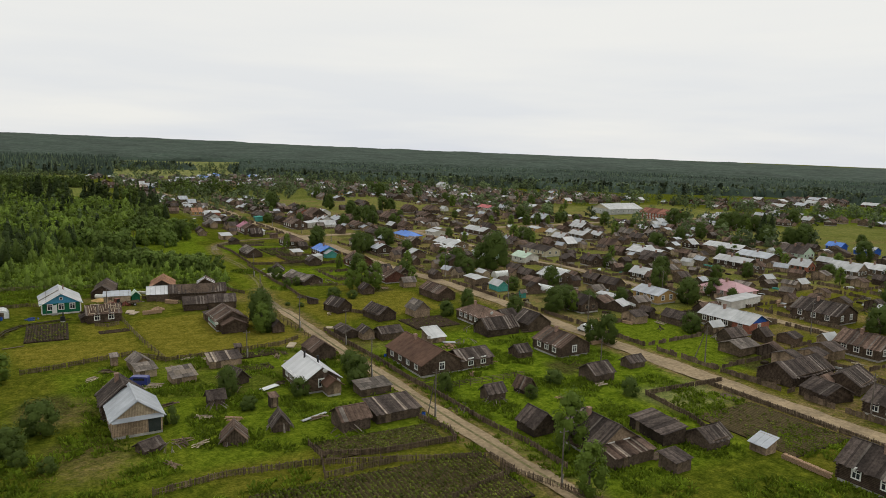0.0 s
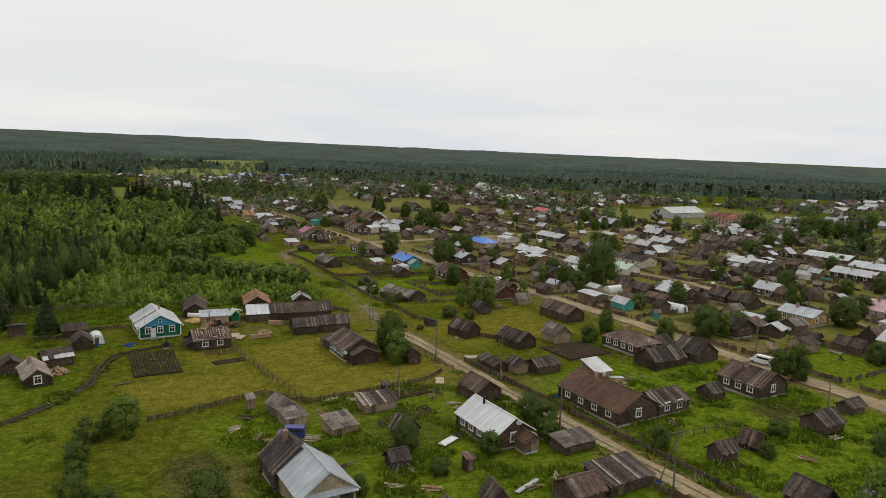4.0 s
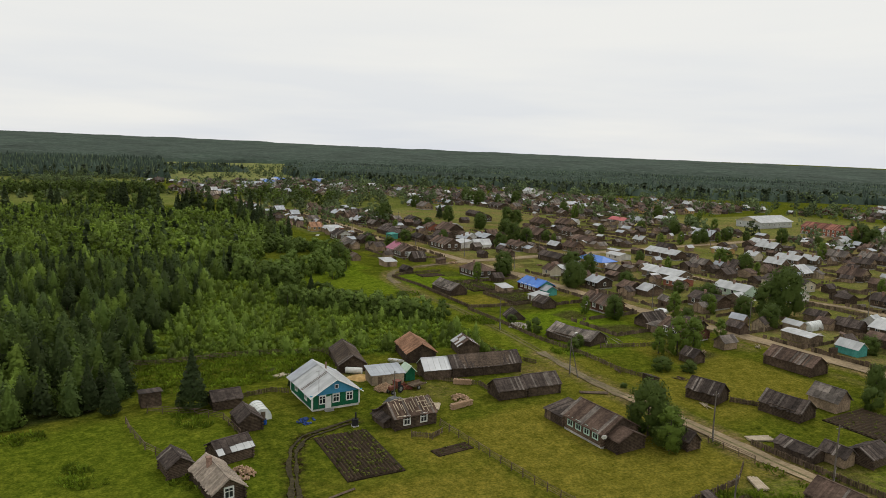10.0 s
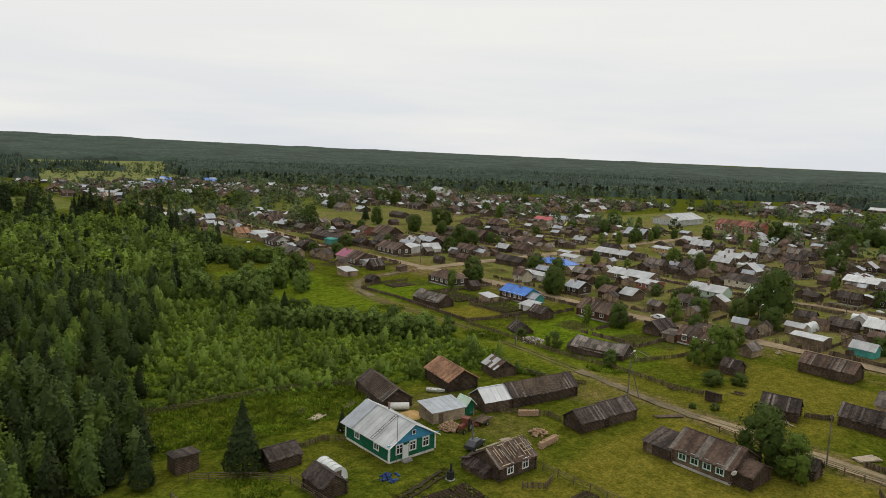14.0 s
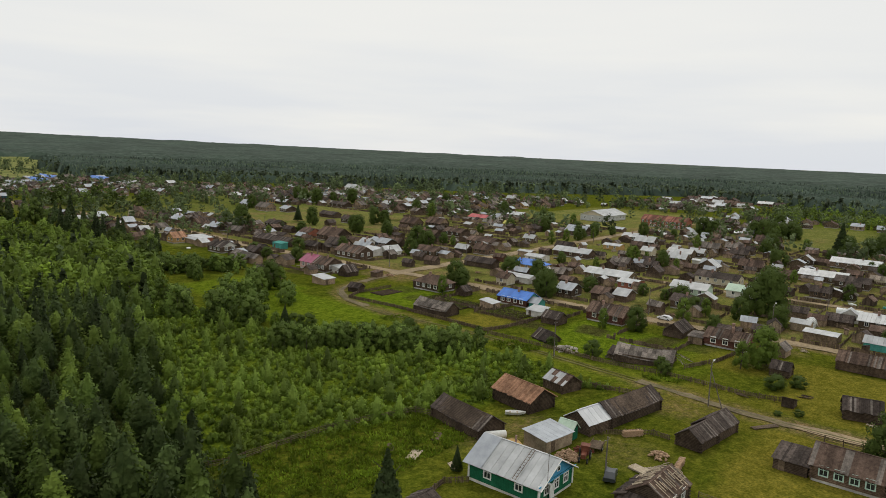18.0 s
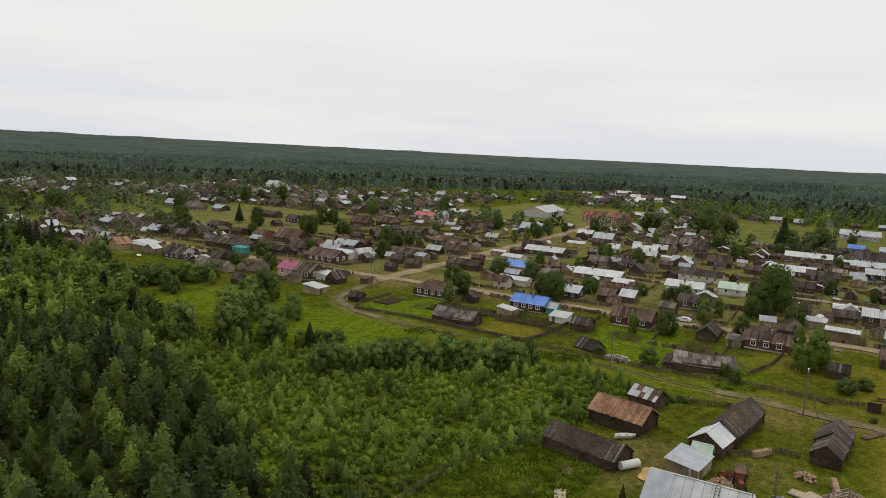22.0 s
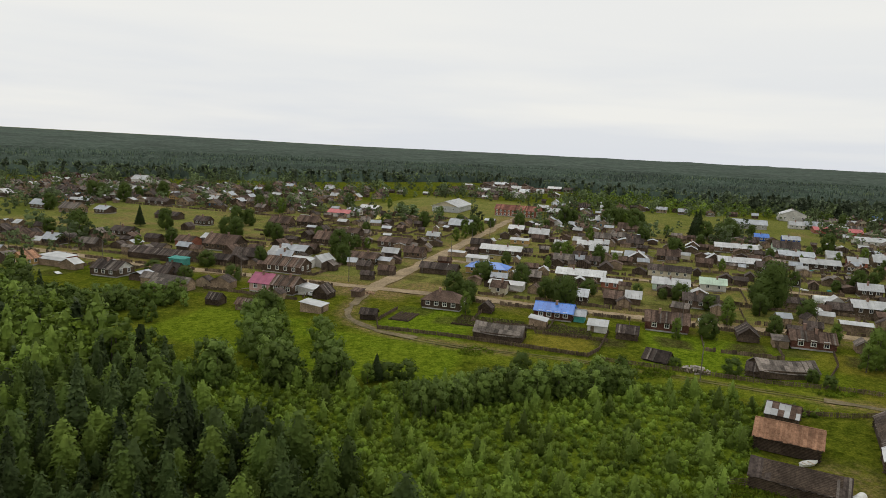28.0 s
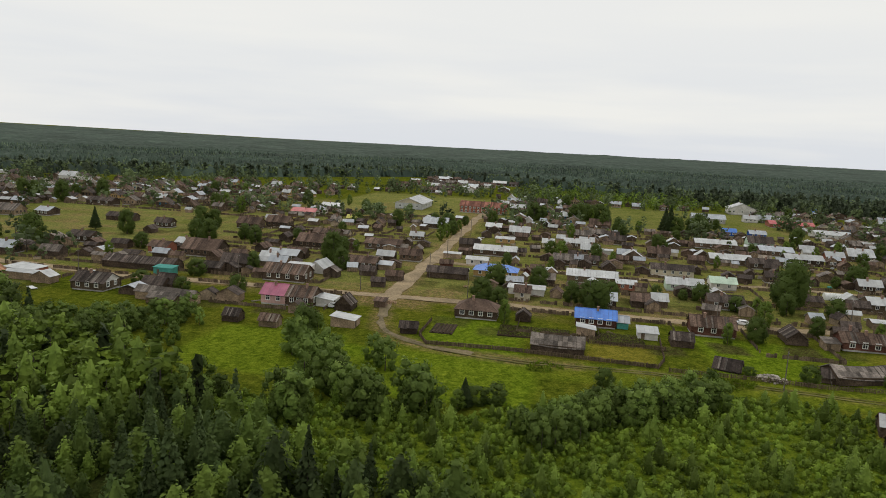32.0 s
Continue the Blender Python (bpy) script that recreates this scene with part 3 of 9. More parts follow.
def road(name, pts, half, label, matname="road_dirt", step=2.0, lift=0.02, middle="", ragged=0.16):
    """A strip with ragged edges and a slight crown, along a line."""
    line = []
    for (ax, ay), (bx, by) in zip(pts[:-1], pts[1:]):
        n = max(1, int(math.hypot(bx - ax, by - ay) / step))
        line += [(ax + (bx - ax) * i / n, ay + (by - ay) * i / n) for i in range(n)]
    line.append(pts[-1])
    a = np.array(line)
    for _ in range(6):
        a[1:-1] = (a[:-2] + 2 * a[1:-1] + a[2:]) / 4
    d = np.gradient(a, axis=0)
    d /= np.linalg.norm(d, axis=1)[:, None]
    nrm = np.stack([-d[:, 1], d[:, 0]], 1)
    rows = []
    for u, h in ((-1, 0.012), (-0.55, 0.0), (-0.15, 0.03), (0.15, 0.03), (0.55, 0.0), (1, 0.012)):
        w = half * u * (1 + (ragged * np.convolve(rng.standard_normal(len(a) + 4), np.ones(5) / 2.4, "valid") if abs(u) == 1 else 0))
        p = a + nrm * np.asarray(w).reshape(-1, 1)
        rows.append(np.column_stack([p, rise_of(p[:, 0], p[:, 1]) + 0.07 + lift + h]))
    v = np.concatenate(rows)
    k = np.arange(len(rows) * len(a)).reshape(len(rows), len(a))
    f = np.stack([k[:-1, :-1], k[:-1, 1:], k[1:, 1:], k[1:, :-1]], -1).reshape(-1, 4)[:, ::-1]
    strip = (np.arange(len(f)) // (len(a) - 1) == 2).astype(int) if middle else None
    return tagged(new(name, soup(name, v, f, [matname, middle] if middle else [matname], strip)), label, "road", kind="structure")


road("road_lane", LANE, 1.7, "narrow pale dirt lane with grass verges", middle="lane_mid", ragged=0.22)
road("road_lane_end", LANE_END, 1.1, "fading dirt lane in short grass", "road_worn", 1.0, 0.0, "lane_mid", 0.35)
road("road_street", STREET, 2.7, "wide pale dirt village street")
road("road_cross", CROSS, 2.6, "pale dirt cross street", lift=0.03)
road("road_spur", SPUR, 1.3, "worn dirt spur from the crossing to a meadow", "road_worn", lift=0.01, ragged=0.3)
road("road_second", SECOND, 2.0, "pale dirt back street", lift=0.02)
for side in (-0.62, 0.62):
    road("road_mud", [(x + side * 0.5, y - side * 0.8) for x, y in MUD], 0.30, "dark wet wheel rut of a muddy track", "mud", 0.6, lift=-0.06, ragged=0.7)
for side in (-0.75, 0.75):
    road("road_rut", [(x + side, y) for x, y in TRACK], 0.24, "worn wheel rut in a grassy track", "rut", lift=-0.035, ragged=0.6)

road("road_bend", [(100.0, 332.2), (86.0, 328.6), (78.5, 322.5), (73.5, 313.0), (71.4, 303.0)], 0.9, "worn dirt bend where the spur joins the grassy track", "road_worn", lift=-0.03, ragged=0.6)

# ---- foliage ----


def leaves(centres, size, out, loose=0.6):
    """One small quad at each centre, laid like a shingle over the crown: its face looks along out, more or less."""
    n = len(centres)
    face = out / (np.linalg.norm(out, axis=1)[:, None] + 1e-6) + loose * rng.standard_normal((n, 3))
    face /= np.linalg.norm(face, axis=1)[:, None]
    a = rng.standard_normal((n, 3))
    a -= (a * face).sum(1)[:, None] * face
    a /= np.linalg.norm(a, axis=1)[:, None]
    b = np.cross(face, a)
    s = (size * rng.uniform(0.6, 1.4, n))[:, None]
    a, b = a * s, b * s * rng.uniform(0.55, 0.95, n)[:, None]
    return np.stack([centres - a * 0.5 - b * 0.35, centres + a * 0.1 - b * 0.6, centres + a * 0.65 + b * 0.1, centres - a * 0.1 + b * 0.6], 1).reshape(-1, 3)


def hull(cuts):
    """The quads of a rounded cube of radius one, cuts to a side."""
    quads = []
    g = np.linspace(-1, 1, cuts + 1)
    for axis in range(3):
        for sign in (-1, 1):
            for i in range(cuts):
                for j in range(cuts):
                    c = np.zeros((4, 3))
                    c[:, axis] = sign
                    c[:, (axis + 1) % 3] = [g[i], g[i + 1], g[i + 1], g[i]]
                    c[:, (axis + 2) % 3] = [g[j], g[j], g[j + 1], g[j + 1]]
                    quads.append(c[::sign])
    q = np.array(quads)
    return q / np.linalg.norm(q, axis=2)[:, :, None]


HULLS = {1: hull(1), 2: hull(2)}


def clump_crown(n, k, low, wide, size, cone=False, cuts=2):
    """Leaves over k overlapping clumps that build up a ragged crown of unit height; each clump is dense foliage inside."""
    pts, outs, inner = [], [], []
    for i in range(k):
        u = (i + 0.5) / k
        r = wide * ((1.04 - u) ** 0.62 * min(1.0, u / 0.12 + 0.5) if cone else math.sqrt(max(0.06, 1 - ((u - 0.40) / 0.66) ** 2)))
        w = i * 2.4 + rng.uniform(0, 1.2)
        rc = (wide * 0.5 * (1.1 - 0.64 * u) if cone else wide * 0.42) * rng.uniform(0.7, 1.3)
        d = max(0.0, r - rc * 0.75) * rng.uniform(0.8, 1.1)
        out = np.array([math.cos(w), math.sin(w), 0.0])
        q = rng.standard_normal((n // k, 3)) + out * 0.5 * (d > 0.03) + np.array([0, 0, 0.45])
        q /= np.linalg.norm(q, axis=1)[:, None]
        z = low + (1 - low) * (0.06 + 0.86 * u)
        c = np.array([d * out[0], d * out[1], min(z, 0.98 - rc * 0.7)])
        pts.append(c + q * rng.uniform(0.55, 1.22, (len(q), 1)) * rc * np.array([1, 1, 1.05]))
        outs.append(q + out * 0.3)
        turn = rng.uniform(0, 6.28)
        core = HULLS[cuts] * rc * 0.66
        core = np.stack([core[..., 0] * math.cos(turn) - core[..., 1] * math.sin(turn), core[..., 0] * math.sin(turn) + core[..., 1] * math.cos(turn), core[..., 2]], -1)
        inner.append((c + core).reshape(-1, 3))
    return np.concatenate([leaves(np.concatenate(pts), size, np.concatenate(outs), 0.4)] + inner)


def spire_crown(n, low, wide, size, power=0.7, lumps=0.24, sides=6):
    """A crown grown in a stand: leaves over a lumpy cone, dense foliage inside."""
    z = np.array([low, low + 0.14, low + 0.42, low + 0.68, 0.93])
    r = 0.68 * wide * (1.0 - (z - low) / (1 - low)) ** power * np.array([0.6, 1.0, 1.0, 1.0, 0.6])
    w = np.arange(sides) * 2 * math.pi / sides
    ring = np.stack([r[:, None] * np.cos(w), r[:, None] * np.sin(w), np.repeat(z[:, None], sides, 1)], -1)
    nxt = np.roll(ring, -1, axis=1)
    core = np.stack([ring[:-1], nxt[:-1], nxt[1:], ring[1:]], 2).reshape(-1, 3)
    return np.concatenate([cone_crown(n, low, wide, size, power, lumps), core])


def cone_crown(n, low, wide, size, power=0.75, lumps=0.16):
    """Leaves over a soft, lumpy cone of unit height: a young aspen, birch or alder grown in a stand."""
    u = 1 - np.sqrt(rng.uniform(0.0, 1.0, n))
    w = rng.uniform(0, 2 * math.pi, n)
    p1, p2 = rng.uniform(0, 6.28, 2)
    lump = 1 + lumps * np.sin(3 * w + 15 * u + p1) + 0.7 * lumps * np.sin(5 * w - 23 * u + p2)
    r = wide * (1.03 - u) ** power * np.minimum(1.0, u / 0.14 + 0.4) * lump * rng.uniform(0.3, 1.0, n) ** 0.3
    z = low + (1 - low) * np.clip(u + 0.02 * rng.standard_normal(n), 0, 1)
    out = np.stack([np.cos(w), np.sin(w), 0.5 + 0.6 * u], 1)
    return leaves(np.stack([r * np.cos(w), r * np.sin(w), z], 1), size, out, 0.38)


def dome_crown(n, low, wide, size, lumps=0.14):
    """Leaves over a lumpy round crown of unit height."""
    q = rng.standard_normal((n, 3))
    q /= np.linalg.norm(q, axis=1)[:, None]
    k = rng.standard_normal((7, 3))
    k /= np.linalg.norm(k, axis=1)[:, None]
    lump = 1 - lumps + 2 * lumps * np.exp(4.5 * ((q @ k.T).max(1) - 1))
    p = q * (lump * rng.uniform(0.35, 1.0, n) ** 0.3)[:, None]
    taper = 1.0 - 0.28 * np.clip(p[:, 2], 0, 1)
    half = (1 - low) / 2
    c = np.stack([p[:, 0] * wide * taper, p[:, 1] * wide * taper, low + half + p[:, 2] * half * 0.95], 1)
    return leaves(c, size, q + np.array([0, 0, 0.3]), 0.4)


def spruce_crown(n, wide, size):
    z = 1 - np.sqrt(rng.uniform(0.0, 0.9, n))
    z = np.clip(z * 1.0 + 0.06, 0.06, 0.995)
    tier = 0.72 + 0.28 * np.abs(np.sin(z * 28))
    r = wide * (1.02 - z) * tier * rng.uniform(0.35, 1.0, n) ** 0.5
    w = rng.uniform(0, 2 * math.pi, n)
    p = np.stack([r * np.cos(w), r * np.sin(w), z - 0.12 * r], 1)
    out = np.stack([np.cos(w), np.sin(w), np.full(n, 0.55)], 1)
    return leaves(p, size, out, 0.5)


def trunk(h, r):
    w = np.arange(4) * math.pi / 2
    ring = np.stack([np.cos(w), np.sin(w), 0 * w], 1)
    out = []
    for i in range(4):
        j = (i + 1) % 4
        out += [ring[i] * r, ring[j] * r, ring[j] * r * 0.3 + (0, 0, h), ring[i] * r * 0.3 + (0, 0, h)]
    return np.array(out)


def kind_set(maker, variants=4, th=0.6, tr=0.018):
    sets = []
    for _ in range(variants):
        v = maker()
        t = trunk(th, tr)
        sets.append((np.concatenate([v, t]), np.r_[np.zeros(len(v) // 4, int), np.ones(len(t) // 4, int)]))
    return sets


def soften(me, v, middle):
    """Leaf normals turned towards the crown's own outward direction, as light falls on a whole crown."""
    q = v.reshape(-1, 4, 3)
    face = np.cross(q[:, 2] - q[:, 0], q[:, 3] - q[:, 1])
    face /= np.linalg.norm(face, axis=1)[:, None] + 1e-9
    out = q.mean(1) - middle
    out /= np.linalg.norm(out, axis=1)[:, None] + 1e-9
    out = np.where((face * out).sum(1)[:, None] > 0.15, 0.35 * face + 0.65 * out, face)
    out /= np.linalg.norm(out, axis=1)[:, None] + 1e-9
    me.normals_split_custom_set_from_vertices(np.repeat(out, 4, axis=0))
    return me


def plant(name, sets, xyhw, mats, label, category, kind="stuff"):
    """Many plants as one mesh. xyhw: rows of x, y, ground height, height, width factor."""
    V, I, T, C = [], [], [], []
    which = rng.integers(0, len(sets), len(xyhw))
    turn = rng.uniform(0, 2 * math.pi, len(xyhw))
    for s, (tv, ti) in enumerate(sets):
        rows = xyhw[which == s]
        if not len(rows):
            continue
        c, sn = np.cos(turn[which == s])[:, None], np.sin(turn[which == s])[:, None]
        hw = (rows[:, 3] * rows[:, 4])[:, None]
        x = rows[:, 0:1] + hw * (c * tv[None, :, 0] - sn * tv[None, :, 1])
        y = rows[:, 1:2] + hw * (sn * tv[None, :, 0] + c * tv[None, :, 1])
        z = rows[:, 2:3] + rows[:, 3:4] * tv[None, :, 2]
        V.append(np.stack([x, y, z], -1).reshape(-1, 3))
        I.append(np.tile(ti, len(rows)))
        C.append(np.repeat(rows[:, :3] + np.column_stack([np.zeros((len(rows), 2)), rows[:, 3] * 0.3]), len(ti), axis=0))
        T.append(np.repeat(rng.uniform(-0.5, 0.5, len(rows)), len(ti)))
    v = np.concatenate(V)
    f = np.arange(len(v)).reshape(-1, 4)
    me = soup(name, v, f, mats, np.concatenate(I))
    me.attributes.new("tone", "FLOAT", "FACE").data.foreach_set("value", np.concatenate(T).astype(np.float32))
    if len(v) > 4000:
        soften(me, v, np.concatenate(C))
    return tagged(new(name, me), label, category, kind=kind)


def scatter(x0, x1, y0, y1, n, keep):
    """Random places in a box that pass keep(x, y), which gives a share between 0 and 1."""
    x, y = rng.uniform(x0, x1, n), rng.uniform(y0, y1, n)
    ok = rng.uniform(0, 1, n) < keep(x, y)
    return x[ok], y[ok]


def rows_of(x, y, h0, h1, w0=0.85, w1=1.2):
    n = len(x)
    return np.column_stack([x, y, rise_of(x, y) - 0.1, rng.uniform(h0, h1, n), rng.uniform(w0, w1, n)])


near_round = kind_set(lambda: clump_crown(460, 11, 0.0, 0.36, 0.052), 6)
near_spire = kind_set(lambda: spire_crown(700, 0.02, 0.25, 0.047), 7)
middle_spire = kind_set(lambda: spire_crown(520, 0.02, 0.26, 0.052), 6)
near_young = kind_set(lambda: spire_crown(260, 0.0, 0.27, 0.062), 6)
near_spruce = kind_set(lambda: spruce_crown(520, 0.23, 0.058))
mid_round = kind_set(lambda: clump_crown(84, 7, 0.0, 0.38, 0.100, False, 1), 6)
mid_spruce = kind_set(lambda: spruce_crown(90, 0.24, 0.16))
bush_kind = kind_set(lambda: spire_crown(42, 0.0, 0.48, 0.185, 0.62, 0.36, 4), 6, th=0.2)


def tuft(n, wide):
    """Upright blades and leafy stalks of rank grass."""
    w, r = rng.uniform(0, 2 * math.pi, n), wide * np.sqrt(rng.uniform(0, 1, n))
    foot = np.stack([r * np.cos(w), r * np.sin(w), np.zeros(n)], 1)
    lean_ = np.stack([0.35 * np.cos(w) + rng.normal(0, 0.2, n), 0.35 * np.sin(w) + rng.normal(0, 0.2, n), rng.uniform(0.5, 1.0, n)], 1)
    a = rng.uniform(0, 2 * math.pi, n)
    side = np.stack([np.cos(a), np.sin(a), np.zeros(n)], 1) * rng.uniform(0.10, 0.25, (n, 1))
    return np.stack([foot - side * 0.6, foot + side * 0.6, foot + lean_ + side, foot + lean_ - side * 0.8], 1).reshape(-1, 3)


weed_kind = kind_set(lambda: tuft(13, 0.9), 6, th=0.2)


wx, wy = np.meshgrid(np.arange(-110, 84, 4.1), np.arange(200, 640, 4.1))
x, y = wx.ravel() + rng.uniform(-1.6, 1.6, wx.size), wy.ravel() + rng.uniform(-1.6, 1.6, wx.size)
ok = rng.uniform(0, 1, len(x)) < in_tall(x, y)
x, y = x[ok], y[ok]
pick = rng.uniform(0, 1, len(x))
tall = rows_of(x, y, 6.5, 12.5, 0.95, 1.45)
tall[:, 3] *= np.interp(y, [290, 310, 430, 520], [1.0, 0.85, 0.85, 0.68]) * (0.8 + 0.2 * noise2(x, y, 25.0)) * rng.choice([0.75, 1.0, 1.0, 1.12], len(x))
deep = x < wood_edge(y) - 20
spr = pick < np.where(deep, 0.17, 0.08)
close = np.hypot(x + 80, y - 250) < 140
back_spire = kind_set(lambda: spire_crown(150, 0.02, 0.30, 0.090, sides=5), 5)
back_round = kind_set(lambda: clump_crown(110, 7, 0.0, 0.31, 0.095, False, 1), 6)
first = np.hypot(x + 80, y - 250) < 88
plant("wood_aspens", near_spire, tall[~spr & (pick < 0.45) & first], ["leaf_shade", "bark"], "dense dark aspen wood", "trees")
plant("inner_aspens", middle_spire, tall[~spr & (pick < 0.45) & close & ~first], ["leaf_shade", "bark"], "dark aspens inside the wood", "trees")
plant("inner_birches", middle_spire, tall[~spr & (pick >= 0.45) & (pick < 0.8) & close & ~first], ["leaf_wood", "bark"], "mid green birches inside the wood", "trees")
plant("wood_birches", near_spire, tall[~spr & (pick >= 0.45) & (pick < 0.8) & first], ["leaf_wood", "bark"], "dense young birch and aspen wood, mid green", "trees")
plant("wood_alders", near_spire, tall[~spr & (pick >= 0.8) & first] * (1, 1, 1, 0.85, 1.15), ["leaf_mid", "bark"], "bright green young alders at the wood's edge", "trees")
plant("inner_alders", middle_spire, tall[~spr & (pick >= 0.8) & close & ~first] * (1, 1, 1, 0.85, 1.15), ["leaf_mid", "bark"], "bright green alders inside the wood", "trees")
plant("wood_spruces", near_spruce, tall[spr & close] * (1, 1, 1, 1.12, 0.9), ["needle", "bark"], "dark green spruces among the birches", "trees")
plant("back_birches", back_spire, tall[~spr & ~close & (pick < 0.42)], ["leaf_mid", "bark"], "deeper birch wood beyond the edge", "trees")
plant("back_aspens", back_round, tall[~spr & ~close & (pick >= 0.42) & (pick < 0.7)], ["leaf_mid", "bark"], "lighter aspens deeper in the wood", "trees")
plant("back_alders", back_round, tall[~spr & ~close & (pick >= 0.7)] * (1, 1, 1, 0.85, 1.2), ["leaf_bright", "bark"], "round alders deeper in the wood", "trees")
plant("back_spruces", mid_spruce, tall[spr & ~close] * (1, 1, 1, 1.12, 0.95), ["needle", "bark"], "dark spruces deeper in the wood", "trees")

x, y = scatter(-40, 64, 210, 352, 14500, lambda x, y: in_scrub(x, y) * (0.75 + 0.25 * noise2(x, y, 7.0)))
sap = rng.uniform(0, 1, len(x)) < 0.045
plant("scrub", bush_kind, rows_of(x[~sap], y[~sap], 0.4, 1.5, 1.0, 2.1), ["leaf_bright", "bark"], "bright green scrub of willow saplings", "scrub")
plant("saplings", near_young, rows_of(x[sap], y[sap], 2.2, 5.0, 0.9, 1.5), ["leaf_mid", "bark"], "scattered young birch saplings", "trees")

# dark pointed spruces and round trees in a ragged row along the wood's far side
FAR_ROW = [(-70, 612), (-13, 606), (11, 604), (18, 572), (27, 548), (46, 546), (66, 572), (80, 530)]
along = np.sort(rng.uniform(0, len(FAR_ROW) - 1.001, 64))
seg = along.astype(int)
ends = np.array(FAR_ROW, dtype=float)
row = ends[seg] + (along - seg)[:, None] * (ends[seg + 1] - ends[seg]) + rng.normal(0, 4.0, (64, 2))
fir = rng.uniform(0, 1, 64) < 0.6
plant("edge_spruces", near_spruce, rows_of(row[fir, 0], row[fir, 1], 13, 19, 0.95, 1.3), ["needle", "bark"], "tall dark spruces along the wood's far side", "trees")
plant("edge_aspens", near_round, rows_of(row[~fir, 0], row[~fir, 1], 10, 15, 0.8, 1.1), ["leaf_dark", "bark"], "round dark aspens along the wood's far side", "trees")
ex, ey = scatter(52, 84, 400, 545, 130, lambda x, y: 0.6 * (np.abs(x - np.interp(y, [400, 450, 545], [60, 70, 76])) < 9))
fir = rng.uniform(0, 1, len(ex)) < 0.4
plant("corner_spruces", near_spruce, rows_of(ex[fir], ey[fir], 7, 13, 0.9, 1.2), ["needle", "bark"], "dark spruces where the wood meets the village", "trees")
plant("corner_trees", near_round, rows_of(ex[~fir], ey[~fir], 5, 10, 0.9, 1.3), ["leaf_dark", "bark"], "broadleaf trees where the wood meets the village", "trees")
# a dark grove and bushes on the pasture behind
ex, ey = scatter(-60, 62, 728, 772, 260, lambda x, y: 1.0 * (np.abs(y - 748 + 5 * noise2(x, y, 20.0)) < 15))
plant("pasture_grove", back_round, rows_of(ex, ey, 7, 12, 0.9, 1.3), ["leaf_dark", "bark"], "dark grove of trees across a pasture", "trees")
ex, ey = scatter(-170, 70, 640, 1060, 2600, lambda x, y: 0.9 * (noise2(x, y, 24.0, 5) > np.where(y > 800, 0.0, 0.45)))
plant("pasture_bushes", kind_set(lambda: clump_crown(40, 5, 0.0, 0.38, 0.15, False, 1), 5), rows_of(ex, ey, 2.5, 7.5, 1.0, 1.6), ["hazy_leaf", "bark"], "willow bushes scattered over a green pasture", "trees")

ex, ey = scatter(112, 176, 600, 690, 70, lambda x, y: 1.0 * (noise2(x, y, 22.0, 3) > -0.3))
plant("street_grove", back_round, rows_of(ex, ey, 8, 14, 0.9, 1.3), ["leaf_dark", "bark"], "grove of dark trees between village and hamlet", "trees")
# hedges and lone trees on the far field
hx_ = np.concatenate([rng.normal(a, 16, n) for a, b, n in ((150, 1120, 26), (205, 1175, 22), (255, 1130, 16), (300, 1240, 18), (215, 1320, 20), (180, 1030, 14), (245, 1030, 14), (330, 1330, 12))])
hy_ = np.concatenate([rng.normal(b, 14, n) for a, b, n in ((150, 1120, 26), (205, 1175, 22), (255, 1130, 16), (300, 1240, 18), (215, 1320, 20), (180, 1030, 14), (245, 1030, 14), (330, 1330, 12))])
plant("field_hedges", mid_round, rows_of(hx_, hy_, 3.5, 9, 0.9, 1.5), ["hazy_leaf", "bark"], "hedges and lone trees across a far field", "trees")

# a belt of willows between scrub and meadow, and clumps at the meadow
bx = rng.uniform(0, 1, 150)
px, py = 30 + 28 * bx + rng.normal(0, 2.4, 150), 287 - 34 * bx + rng.normal(0, 2.4, 150)
plant("willow_belt", near_round, rows_of(px, py, 2.0, 6.6, 0.75, 1.25), ["leaf_willow", "bark"], "dark green belt of willows beside the meadow", "trees")
WILLOWS = ((26, 328, 2.6, 12), (31, 316, 2.4, 13), (33.5, 309, 2.0, 9), (40, 324, 3.0, 9), (47, 331, 3.0, 9), (56, 321, 1.8, 5), (58, 338, 1.6, 4), (30, 345, 3, 8), (56, 371, 3, 5), (56, 394, 5, 40), (46, 406, 6, 30), (66, 384, 4, 26), (75, 377, 3, 12))
cx = np.concatenate([rng.normal(a, s, n) for a, b, s, n in WILLOWS])
cy = np.concatenate([rng.normal(b, s, n) for a, b, s, n in WILLOWS])
plant("meadow_willows", near_round, rows_of(cx, cy, 3.0, 9.5, 0.7, 1.15) * np.column_stack([np.ones((len(cx), 3)), np.where(cy > 372, 0.72, 1.0), np.where(cy > 372, 1.25, 1.0)]), ["leaf_willow", "bark"], "round willow clumps round a small meadow", "trees")
